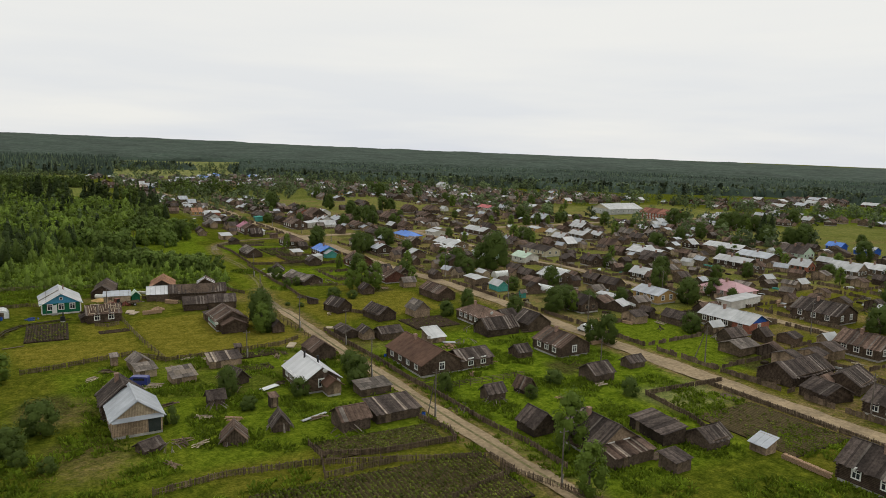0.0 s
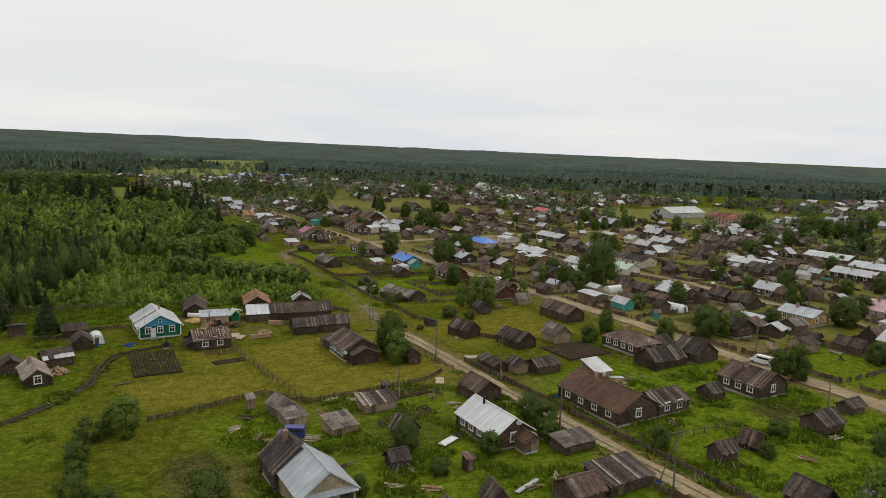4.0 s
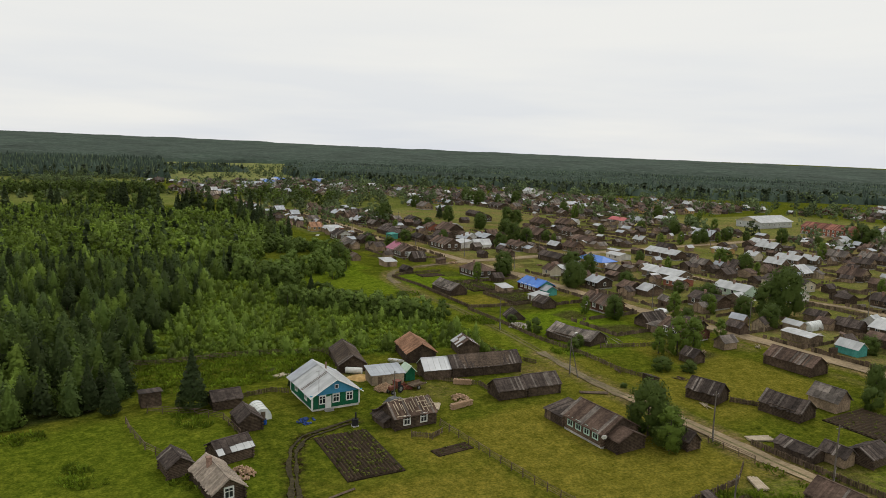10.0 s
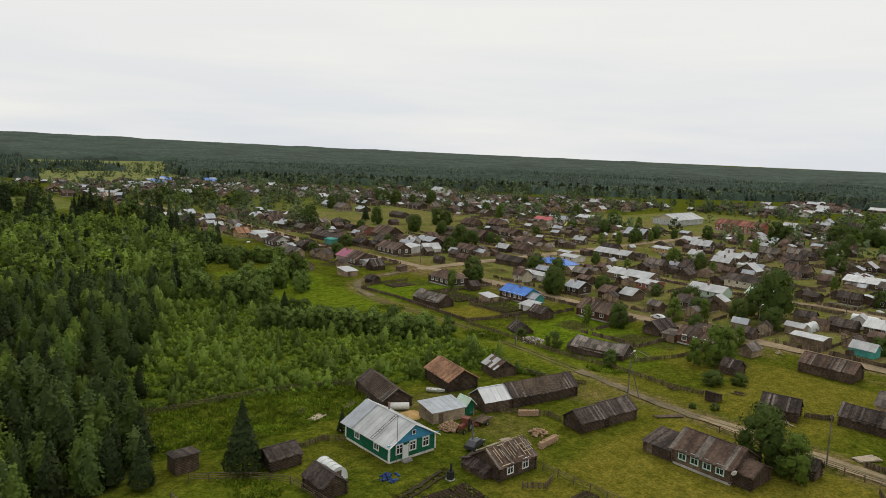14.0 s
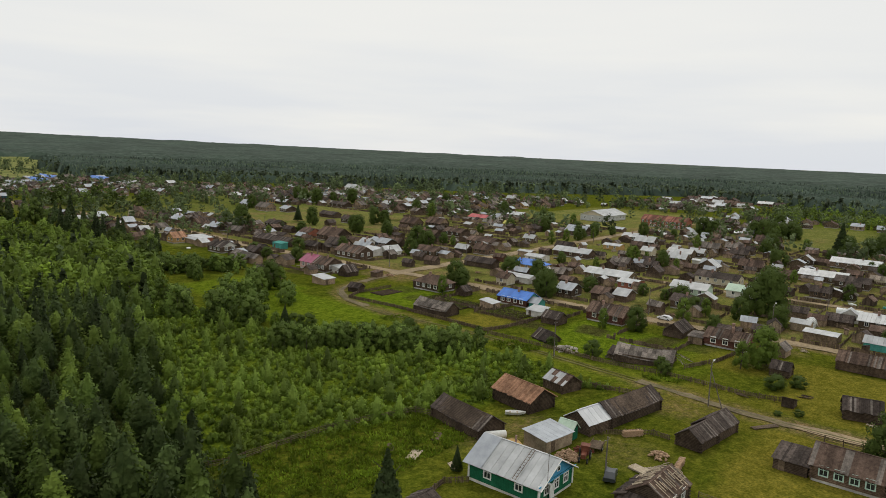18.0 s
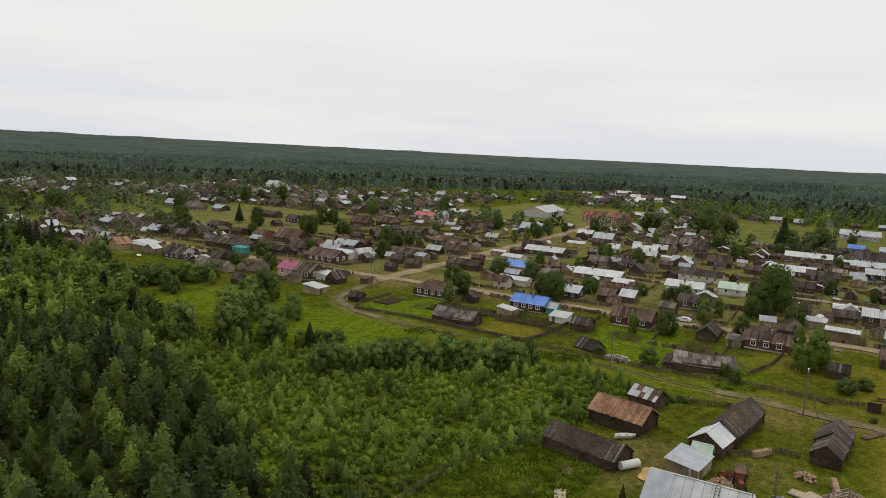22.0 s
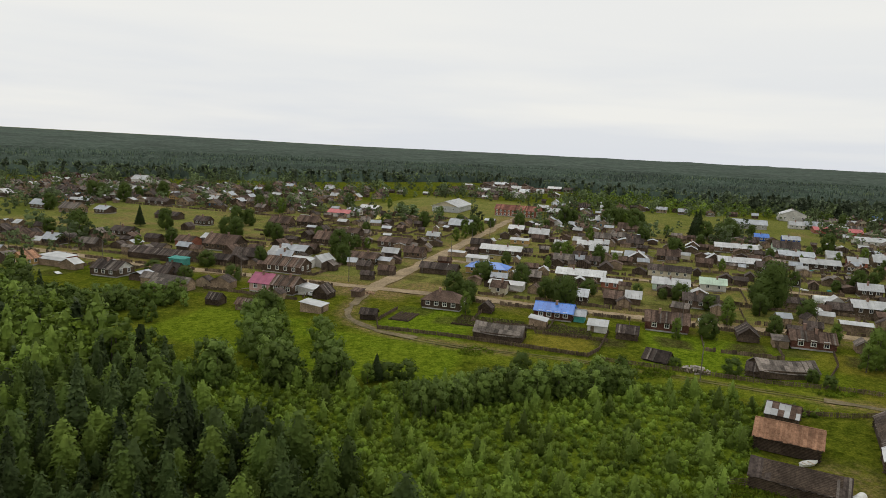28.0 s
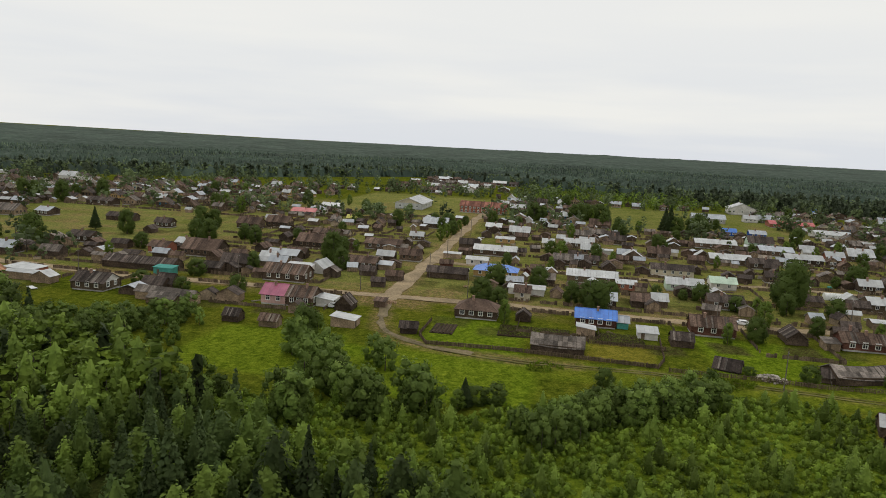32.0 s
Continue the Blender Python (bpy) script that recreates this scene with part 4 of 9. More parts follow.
x, y = scatter(-46, 116, 40, 300, 66000, lambda x, y: 0.85 * (((x < 32 + 5 * noise2(x, y, 7.0)) & (x > -22 + 6 * noise2(x, y, 9.0, 3)) & (y < 90 + 5 * noise2(x, y, 8.0, 1)) & (noise2(x, y, 5.0, 6) > -0.25)) | ((x > -20) & (x < 22) & (y > 222) & (y < 246)) | ((x > 60) & (x < 72) & (y > 206) & (y < 300) & (noise2(x, y, 6.0) > 0.5))
                                                             | ((x < 12) & (y < 130) & (noise2(x, y, 8.0) > 0.25)) | ((noise2(x, y, 4.0, 9) > 0.08) & (x > 8) & (x < 58) & (y > 95) & (y < 148)) | ((x > 63) & (x < 114) & (y < 132) & (noise2(x, y, 5.0, 2) > 0.08)) | ((x > 57) & (x < 64) & (y < 160) & (np.abs(x - 60.5) > 2.4) & (noise2(x, y, 3.0, 4) > 0.1)) | ((x < -8) & (y > 150) & (y < 212) & (noise2(x, y, 6.0, 11) > 0.45))))
plant("weeds", weed_kind, rows_of(x, y, 0.22, 0.75, 0.9, 1.5), ["weed_leaf", "bark"], "rank weeds, nettles and tall grass", "weeds")


def far_wood(x, y):
    """Share of ground under trees beyond the village."""
    r = np.hypot(x, y - 150)
    south = np.interp(x, [58, 90, 200, 330, 450, 520, 600, 800], [1050, 1000, 950, 900, 800, 690, 600, 470])
    east = np.interp(y, [-400, 0, 110, 180, 240, 330, 430, 470, 620], [560, 540, 545, 600, 660, 700, 760, 780, 640])
    wood = ((y > south) | (x > east)) & (x > 58) | (x <= 58) & (y > np.interp(x, [-250, 0, 58], [1010, 1045, 1050]) + 24 * noise2(x, y, 60.0))
    w = 22 * noise2(x, y, 40.0, 7)
    field = (x > np.interp(y, [930, 1060, 1540], [96, 112, 186]) + 0.5 * w) & (x < np.interp(y, [930, 1170, 1500], [255, 315, 430]) + w) & (y > 930) & (y < 1500 + w)
    field &= ~((np.abs(y - 1210 + 0.25 * (x - 150)) < 26) & (x < 262 + w))
    return np.where(wood & ~field, 1.0, 0.0)


ang = rng.uniform(radians(-14), radians(128), 52000)
rad = 330 + (1300 - 330) * rng.uniform(0, 1, len(ang)) ** 0.62
x, y = 0 + rad * np.sin(ang), 150 + rad * np.cos(ang)
ok = far_wood(x, y) > 0.5
x, y, rad = x[ok], y[ok], rad[ok]
near = rad < 620
con = rng.uniform(0, 1, len(x)) < 0.75
plant("village_edge_trees", mid_round, rows_of(x[near & ~con], y[near & ~con], 8, 14), ["hazy_leaf", "bark"], "mixed trees along the village's edge", "trees")
plant("village_edge_pines", mid_spruce, rows_of(x[near & con], y[near & con], 9, 17), ["hazy_needle", "bark"], "dark conifers along the village's edge", "trees")


# tall pines and birches at the forest's edge
ang = rng.uniform(radians(-14), radians(112), 60000)
rad = rng.uniform(380, 1150, len(ang))
px, py = rad * np.sin(ang), 150 + rad * np.cos(ang)
back = 45
edge = (far_wood(px, py) > 0.5) & (far_wood(px - back * np.sin(ang), py - back * np.cos(ang)) < 0.5)
px, py = px[edge][:2600], py[edge][:2600]
con = rng.uniform(0, 1, len(px)) < 0.4
rim_spruce = kind_set(lambda: spruce_crown(44, 0.25, 0.22), 5)
rim_round = kind_set(lambda: clump_crown(30, 5, 0.0, 0.32, 0.155, False, 1), 5)
plant("forest_edge_pines", rim_spruce, rows_of(px[con], py[con], 7, 13.5, 1.0, 1.4), ["hazy_needle", "bark"], "tall dark conifers at the forest's edge", "trees")
plant("forest_edge_birches", rim_round, rows_of(px[~con], py[~con], 6, 11.5, 1.0, 1.4), ["hazy_leaf", "bark"], "birches and aspens at the forest's edge", "trees")


def cone_rows(rows, mats, name, label):
    """Far conifers: one ragged six-sided spire each."""
    n = len(rows)
    w = np.arange(6) * math.pi / 3
    base = np.stack([np.cos(w), np.sin(w), 0 * w], 1)
    rim = base[None] * (rng.uniform(0.7, 1.35, (n, 6, 1)) * (rows[:, 3] * 0.17 * rows[:, 4])[:, None, None])
    rim[:, :, 2] = rows[:, 3:4] * rng.uniform(0.02, 0.22, (n, 6))
    v = np.concatenate([rim, np.zeros((n, 1, 3))], 1)
    v[:, 6, 2] = rows[:, 3]
    v += rows[:, None, :3]
    k = np.arange(n)[:, None] * 7
    f = np.stack([np.concatenate([k + i, k + (i + 1) % 6, k + 6], 1) for i in range(6)], 1).reshape(-1, 3)
    return tagged(new(name, soup(name, v.reshape(-1, 3), f, mats)), label, "forest", kind="stuff")


tree_rows = rows_of(x[~near], y[~near], 5.5, 12.5, 1.0, 1.7)
tree_rows[:, 3] *= np.interp(tree_rows[:, 0], [80, 330], [1.5, 1.0])
tree_rows[:, 4] *= np.interp(tree_rows[:, 0], [80, 330], [0.72, 1.0])
light = rng.uniform(0, 1, len(tree_rows)) < 0.3
cone_rows(tree_rows[~light], ["hazy_forest"], "forest", "dense dark conifer forest beyond the village")
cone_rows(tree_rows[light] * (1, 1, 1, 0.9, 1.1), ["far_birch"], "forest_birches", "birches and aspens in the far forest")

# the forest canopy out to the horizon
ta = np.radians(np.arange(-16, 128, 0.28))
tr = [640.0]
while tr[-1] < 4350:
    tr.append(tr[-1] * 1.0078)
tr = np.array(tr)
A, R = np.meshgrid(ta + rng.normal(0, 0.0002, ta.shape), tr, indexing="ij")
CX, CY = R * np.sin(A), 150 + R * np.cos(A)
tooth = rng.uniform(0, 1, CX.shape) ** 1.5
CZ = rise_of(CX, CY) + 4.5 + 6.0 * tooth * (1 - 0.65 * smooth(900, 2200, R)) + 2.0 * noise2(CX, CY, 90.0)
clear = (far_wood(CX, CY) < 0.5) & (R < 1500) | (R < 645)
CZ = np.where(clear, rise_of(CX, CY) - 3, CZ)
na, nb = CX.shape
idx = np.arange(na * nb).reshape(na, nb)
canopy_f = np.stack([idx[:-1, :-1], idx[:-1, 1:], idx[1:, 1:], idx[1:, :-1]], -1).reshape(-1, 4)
canopy_me = soup("forest_canopy", np.stack([CX, CY, CZ], -1).reshape(-1, 3), canopy_f, ["hazy_forest"])
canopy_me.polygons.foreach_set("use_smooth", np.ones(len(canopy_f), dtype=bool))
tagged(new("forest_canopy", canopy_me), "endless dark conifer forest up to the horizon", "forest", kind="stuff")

# ---- buildings ----
COURSE = {"board": (0.36, 99.0, 0.06, 0.16), "sheet": (1.10, 99.0, 0.012, 0.03), "slate": (1.05, 1.65, 0.03, 0.04), "coarse": (0.9, 99.0, 0.05, 0.10)}
STYLE = {"roof_dark": "board", "roof_brown": "board", "roof_grey": "slate", "roof_light_wood": "board", "roof_orange": "board", "roof_red": "board"}


def slope_shape(length, run, drop, style, mend=0.0, sag=0.0):
    """One side of a roof: boards or sheets laid from the ridge (y=0, z=0) down to y=-run, z=-drop, along x."""
    s = Shape()
    width, piece, lift, ragged = COURSE[style]
    sl = math.hypot(run, drop)
    cy, cz = run / sl, drop / sl
    u = -length / 2
    while u < length / 2 - 0.02:
        w = min(width * rng.uniform(0.85, 1.15), length / 2 - u)
        v0 = 0.0
        while v0 < sl - 0.02:
            v1 = min(v0 + piece, sl)
            end = v1 + (rng.uniform(-ragged, ragged) if v1 >= sl else 0.08)
            up = lift * rng.uniform(0, 1) + (0.012 if style == "slate" else 0)
            dip = -sag * (1 - (2 * u / length) ** 2)
            mi = 1 if mend and rng.uniform() < mend else 0
            k = len(s.v)
            for a, b, c in ((u, v0, 0), (u + w * 0.965, v0, 0), (u + w * 0.965, end, 0), (u, end, 0)):
                s.v.append((a, -b * cy - cz * (up - 0.06), -b * cz + cy * (up - 0.06) + dip))
            for a, b, c in ((u, v0, 0), (u + w * 0.965, v0, 0), (u + w * 0.965, end, 0), (u, end, 0)):
                s.v.append((a, -b * cy - cz * up, -b * cz + cy * up + dip))
            for q in ((0, 1, 2, 3), (7, 6, 5, 4), (0, 4, 5, 1), (1, 5, 6, 2), (2, 6, 7, 3), (3, 7, 4, 0)):
                s.f.append(tuple(k + i for i in q))
                s.m.append(mi)
            v0 = v1
        u += w
    return s


WINDOWS, FAR_WINDOWS = {}, {}
FAR = {"v": [], "f": [], "m": []}


def grid_frame(xs, zs, solid, y, depth):
    """A frame in one piece: cells of a grid for which solid(i, j) gives a material slot, or None for an opening."""
    f = Shape()
    for d in (y, y + depth):
        f.v += [(a, d, b) for b in zs for a in xs]
    n, off = len(xs), len(xs) * len(zs)
    for j in range(len(zs) - 1):
        for i in range(len(xs) - 1):
            m = solid(i, j)
            if m is None:
                continue
            c = (j * n + i, j * n + i + 1, (j + 1) * n + i + 1, (j + 1) * n + i)
            f.f.append(c)
            f.m.append(m)
            for p, q, a, b in ((c[0], c[1], i, j - 1), (c[1], c[2], i + 1, j), (c[2], c[3], i, j + 1), (c[3], c[0], i - 1, j)):
                inside = 0 <= a < len(xs) - 1 and 0 <= b < len(zs) - 1
                if not inside or solid(a, b) is None:
                    f.f.append((q, p, p + off, q + off))
                    f.m.append(m)
    return f


def window_meshes(w, h, trim):
    key = (round(w, 1), round(h, 1), trim)
    if key not in WINDOWS:
        xs = [-w / 2 - 0.2, -w / 2 - 0.03, -0.04, 0.04, w / 2 + 0.03, w / 2 + 0.2]
        zs = [-0.16, 0.0, h * 0.64, h * 0.64 + 0.08, h, h + 0.24]
        f = grid_frame(xs, zs, lambda i, j: None if i in (1, 3) and j in (1, 3) else 0, -0.09, 0.11)
        p = Shape().box(-w / 2 - 0.02, w / 2 + 0.02, -0.015, 0.015, 0.01, h - 0.01)
        WINDOWS[key] = f.mesh("window", trim), p.mesh("pane", "glass")
    return WINDOWS[key]


def far_shape():
    xs, zs = [-0.56, -0.42, -0.04, 0.04, 0.42, 0.56], [-0.1, 0.02, 1.05, 1.2]
    return grid_frame(xs, zs, lambda i, j: 1 if i in (1, 3) and j == 1 else 0, -0.06, 0.08)


def far_window(trim):
    if trim not in FAR_WINDOWS:
        FAR_WINDOWS[trim] = far_shape().mesh("window", trim, "glass")
    return FAR_WINDOWS[trim]


SIDES = {"s": (0, -1, 0), "n": (0, 1, 180), "w": (-1, 0, -90), "e": (1, 0, 90)}


def house(x, y, lx, ly, ridge="y", h=2.7, rise=2.3, wall="log_brown", roof="roof_dark", gable=None, win="", trim="white_paint", label="", name="house", group="village houses",
          over=0.45, hip=False, chimney=True, rot=0.0, base=True, door="", mend="", style=None, far=False, lump=False, sag=0.0, corners="", category=None, tilt=0.0):
    """A gabled building. lx, ly: its size along x and y; win: sides and counts, as in 's3w4'; mend: a second roof material for patches."""
    if roof.startswith("metal"):
        style = style or "sheet"
    style = style or ("coarse" if far else STYLE.get(roof, "board"))
    if not label:
        label = describe(name, wall, roof, gable)
    ob = Ghost(pose(x, y, 0, tilt, 0, rot), FAR) if far and (lump or x > 345 or y > 480) else thing(name, pose(x, y, 0, tilt, 0, rot), label, category or name, group)
    ghost = isinstance(ob, Ghost)
    L, W = (lx, ly) if ridge == "x" else (ly, lx)
    spin = Matrix.Identity(4) if ridge == "x" else pose(0, 0, 0, 0, 0, 90)
    b = Shape()
    z0 = 0.35 if base else 0.0
    t = 0.18
    for q in ((-L / 2, L / 2, -W / 2, -W / 2 + t), (-L / 2, L / 2, W / 2 - t, W / 2), (-L / 2, -L / 2 + t, -W / 2 + t, W / 2 - t), (L / 2 - t, L / 2, -W / 2 + t, W / 2 - t)):
        b.box(*q, z0, h)
    if not far and wall.startswith("log"):
        for sx in (-1, 1):
            for sy in (-1, 1):
                for k in range(int((h - z0) / 0.48)):
                    zz = z0 + 0.04 + k * 0.48
                    b.box(sx * L / 2 - 0.11, sx * L / 2 + 0.11, sy * (W / 2 + 0.13) - 0.17, sy * (W / 2 + 0.13) + 0.17, zz, zz + 0.2)
                    b.box(sx * (L / 2 + 0.13) - 0.17, sx * (L / 2 + 0.13) + 0.17, sy * W / 2 - 0.11, sy * W / 2 + 0.11, zz + 0.24, zz + 0.44)
    part("wall", b.at(spin), wall, ob)
    if base:
        part("foundation", Shape().box(-L / 2 + 0.05, L / 2 - 0.05, -W / 2 + 0.05, W / 2 - 0.05, -0.1, z0).at(spin), "whitewash" if wall in ("green_paint", "cream", "white_paint") else "concrete", ob)
    if corners:
        for sx in (-1, 1):
            for sy in (-1, 1):
                part("corner_board", Shape().box(sx * L / 2 - 0.13, sx * L / 2 + 0.13, sy * W / 2 - 0.13, sy * W / 2 + 0.13, z0, h + 0.05).at(spin), corners, ob)
    Lr, run = L + 2 * over, W / 2 + over
    drop = rise * run / (W / 2)
    aged = not mend and style == "board" and roof in ("roof_dark", "roof_brown")
    mend = "roof_grey" if aged else mend
    mats = (roof, mend) if mend else (roof,)
    if hip:
        rl = max(0.6, L - W * 0.9)
        s = Shape()
        e = h - (drop - rise)
        for d in (0.0, 0.07):
            c = [(-Lr / 2, -run, e + d), (Lr / 2, -run, e + d), (Lr / 2, run, e + d), (-Lr / 2, run, e + d), (-rl / 2, 0, h + rise + d), (rl / 2, 0, h + rise + d)]
            for q in ((0, 1, 5, 4), (1, 2, 5), (2, 3, 4, 5), (3, 0, 4)):
                s.poly([c[i] for i in q])
        for a, c in (((-Lr / 2, -run), (Lr / 2, -run)), ((Lr / 2, -run), (Lr / 2, run)), ((Lr / 2, run), (-Lr / 2, run)), ((-Lr / 2, run), (-Lr / 2, -run))):
            s.poly([(*a, e), (*c, e), (*c, e + 0.07), (*a, e + 0.07)])
        for sx in (-1, 1):
            for sy in (-1, 1):
                s.rod((sx * Lr / 2, sy * run, e + 0.08), (sx * rl / 2, 0, h + rise + 0.08), 0.06, sides=4)
        part("roof", s.at(spin), roof, ob)
    else:
        for flip in (0, 180):
            s = slope_shape(Lr, run, drop, style, 0.0 if not mend else 0.14 if aged else 0.42, sag)
            s.at(spin @ pose(0, 0, h + rise + 0.06, 0, 0, flip))
            if far or (style != "sheet" and not (x < 62 and y < 240)):
                part("roof_slope", s, mats, ob, kind="" if ghost else "stuff")
            else:
                tri = [(-Lr / 2, -0.02, -0.07), (Lr / 2, -0.02, -0.07), (Lr / 2, 0.06 - run, -0.07 - drop), (-Lr / 2, 0.06 - run, -0.07 - drop)]
                deck = part("roof_slope", Shape().poly(tri[::-1]).poly([(a, b, c - 0.05) for a, b, c in tri]).at(spin @ pose(0, 0, h + rise + 0.06, 0, 0, flip)), "board_dark", ob)
                for k in range(len(s.f) // 6):
                    one = Shape()
                    one.v, one.f, one.m = s.v[k * 8:k * 8 + 8], s.f[:6], [0] * 6
                    part("roof_sheet" if style != "board" else "roof_board", one, mats[s.m[k * 6] if mend else 0], deck)
        if not far:
            part("ridge_board", Shape().box(-Lr / 2, Lr / 2, -0.13, 0.13, h + rise + 0.03 - sag, h + rise + 0.12 - sag).at(spin), roof, ob)
        for sx in (-1, 1):
            g = Shape()
            for d in (0, -0.12 * sx):
                tri = [(sx * L / 2 + d, -W / 2, h), (sx * L / 2 + d, W / 2, h), (sx * L / 2 + d, 0, h + rise)]
                g.poly(tri if (sx > 0) == (d == 0) else tri[::-1])
            part("gable", g.at(spin), gable or wall, ob)
            if not far:
                r = Shape()
                for sy in (-1, 1):
                    r.rod((sx * (Lr / 2 + 0.02), 0, h + rise), (sx * (Lr / 2 + 0.02), sy * run, h + rise - drop), 0.09, sides=4)
                part("barge_board", r.at(spin), trim if corners else roof, ob)
    if chimney:
        cxy = rng.uniform(-0.2, 0.2) * L
        ch = Shape().box(cxy - 0.3, cxy + 0.3, 0.35, 0.95, h + rise * 0.5, h + rise + 0.75).box(cxy - 0.36, cxy + 0.36, 0.29, 1.01, h + rise + 0.75, h + rise + 0.9)
        part("chimney", ch.at(spin), "brick_stack", ob)
    for side, count in zip(win[0::2], win[1::2]):
        ax, ay, rz = SIDES[side]
        span = lx if ax == 0 else ly
        for i in range(int(count)):
            u = (i + 0.5) / int(count) * (span - 1.2) - (span - 1.2) / 2
            if ghost:
                w = far_shape()
                part("window", w.at(pose(ax * lx / 2, ay * ly / 2, 0, 0, 0, rz) @ pose(u, -0.01, z0 + (h - z0) * 0.36)), (trim, "glass"), ob)
                continue
            f_me, p_me = window_meshes(0.95, 1.25, trim)
            m = pose(ax * lx / 2, ay * ly / 2, 0, 0, 0, rz) @ pose(u, -0.01, z0 + (h - z0) * 0.36)
            f = part("window", f_me, (), ob)
            f.matrix_local = m
            if far:
                f.data = far_window(trim)
            else:
                part("pane", p_me, (), f)
    if door:
        ax, ay, rz = SIDES[door]
        d = Shape().box(-0.5, 0.5, -0.06, 0.02, z0, z0 + 1.9).box(-0.6, -0.5, -0.09, 0.02, z0, z0 + 2.0).box(0.5, 0.6, -0.09, 0.02, z0, z0 + 2.0).box(-0.6, 0.6, -0.09, 0.02, z0 + 1.9, z0 + 2.05)
        span = lx if ax == 0 else ly
        part("door", d.at(pose(ax * lx / 2, ay * ly / 2, 0, 0, 0, rz) @ pose(span * 0.3 * (-1 if side_odd(x, y) else 1), 0, 0)), "fence_wood", ob)
    return ob


def side_odd(x, y):
    return int(abs(x) * 7 + abs(y) * 3) % 2 == 1


WALL_WORDS = {"log_dark": "blackened log", "log_brown": "brown log", "log_grey": "grey weathered log", "log_red": "reddish-brown log", "board_dark": "dark weathered board", "board_grey": "grey board",
              "board_light": "pale board", "ochre": "ochre-painted board", "cream": "cream-painted board", "green_paint": "green-painted", "blue_paint": "light blue painted", "teal_paint": "turquoise painted",
              "pale_green_paint": "pale green painted", "pink_wall": "pink plastered", "red_brick": "red brick", "white_paint": "white painted", "deep_blue_paint": "deep blue painted", "whitewash": "whitewashed",
              "mint_paint": "mint green painted", "concrete": "grey concrete", "metal_white": "white metal-clad"}
ROOF_WORDS = {"roof_dark": "dark weathered board roof", "roof_brown": "brown board roof", "roof_grey": "grey slate-sheet roof", "roof_light_wood": "pale bleached board roof", "roof_orange": "rusty orange roof", "roof_red": "dull red roof",
              "metal_bright": "bright white metal roof", "metal_white": "bright sheet-metal roof", "metal_grey": "grey metal roof", "metal_blue": "bright blue metal roof", "metal_red": "red metal roof", "metal_magenta": "magenta metal roof",
              "metal_pink": "dusty pink metal roof", "metal_brown": "brown metal roof", "metal_yellow": "yellow metal roof"}


def describe(name, wall, roof, gable):
    kind_words = {"house": "village house", "barn": "barn", "shed": "shed", "privy": "privy", "garage": "garage"}.get(name, name.replace("_", " "))
    tail = f" and {WALL_WORDS[gable]} gables" if gable and gable != wall else ""
    text = f"{WALL_WORDS.get(wall, 'wooden')} {kind_words} with a {ROOF_WORDS.get(roof, 'roof')}"
    return text + tail if len((text + tail).split()) <= 12 else text


def shed(x, y, lx, ly, ridge="y", h=2.0, rise=1.3, wall="board_dark", roof="roof_dark", name="shed", **k):
    k.setdefault("group", "village sheds")
    if not k.get("far"):
        lx, ly, h = (lx * 0.83, ly * 0.83, h * 0.86) if 60 < x < 118 else (lx * 0.94, ly * 0.94, h * 0.92)
    return house(x, y, lx, ly, ridge, h, rise, wall, roof, name=name, chimney=False, base=False, over=k.pop("over", 0.3), **k)


def lean(x, y, lx, ly, low="w", h=2.4, fall=0.7, wall="board_grey", roof="roof_grey", label="", name="shed", rot=0.0, mend="", group="village sheds"):
    """A lean-to with one slope that falls towards the side low."""
    ob = thing(name, pose(x, y, 0, 0, 0, rot), label or describe(name, wall, roof, None).replace("roof", "lean-to roof"), "shed", group)
    turn = {"s": 0, "e": 90, "n": 180, "w": -90}[low]
    L, W = (lx, ly) if low in "ns" else (ly, lx)
    m = pose(0, 0, 0, 0, 0, turn)
    s = Shape()
    a, b, t = h - fall, h, 0.12
    s.box(-L / 2, L / 2, -W / 2, -W / 2 + t, 0, a).box(-L / 2, L / 2, W / 2 - t, W / 2, 0, b)
    for sx in (-1, 1):
        x0, x1 = sorted((sx * L / 2, sx * (L / 2 - t)))
        c = [(-W / 2 + t, 0), (W / 2 - t, 0), (W / 2 - t, b), (-W / 2 + t, a)]
        s.poly([(x1, p, q) for p, q in c]).poly([(x0, p, q) for p, q in c][::-1])
    part("wall", s.at(m), wall, ob)
    style = "sheet" if roof.startswith("metal") else STYLE.get(roof, "board")
    r = slope_shape(L + 0.6, W + 0.6, fall * (W + 0.6) / W, style, 0.3 if mend else 0.0)
    part("roof_slope", r.at(m @ pose(0, W / 2 + 0.3, h + 0.12)), (roof, mend) if mend else roof, ob, kind="stuff")
    part("door", Shape().box(-L * 0.25 - 0.45, -L * 0.25 + 0.45, -W / 2 - 0.05, -W / 2 + 0.02, 0, min(1.8, a - 0.1)).at(m), "fence_wood", ob)
    return ob


def privy(x, y, wall="board_grey", roof="roof_grey"):
    ob = thing("privy", pose(x, y, 0, 0, 0, rng.uniform(-8, 8)), f"small {WALL_WORDS[wall]} privy in a yard", "privy", "privies")
    part("wall", Shape().box(-0.65, 0.65, -0.65, 0.65, 0, 2.0), wall, ob)
    part("roof_slope", slope_shape(1.7, 1.8, 0.45, "board").at(pose(0, 0.9, 2.35)), roof, ob, kind="stuff")
    part("door", Shape().box(-0.35, 0.35, -0.70, -0.66, 0.1, 1.8), "board_grey", ob)
    return ob


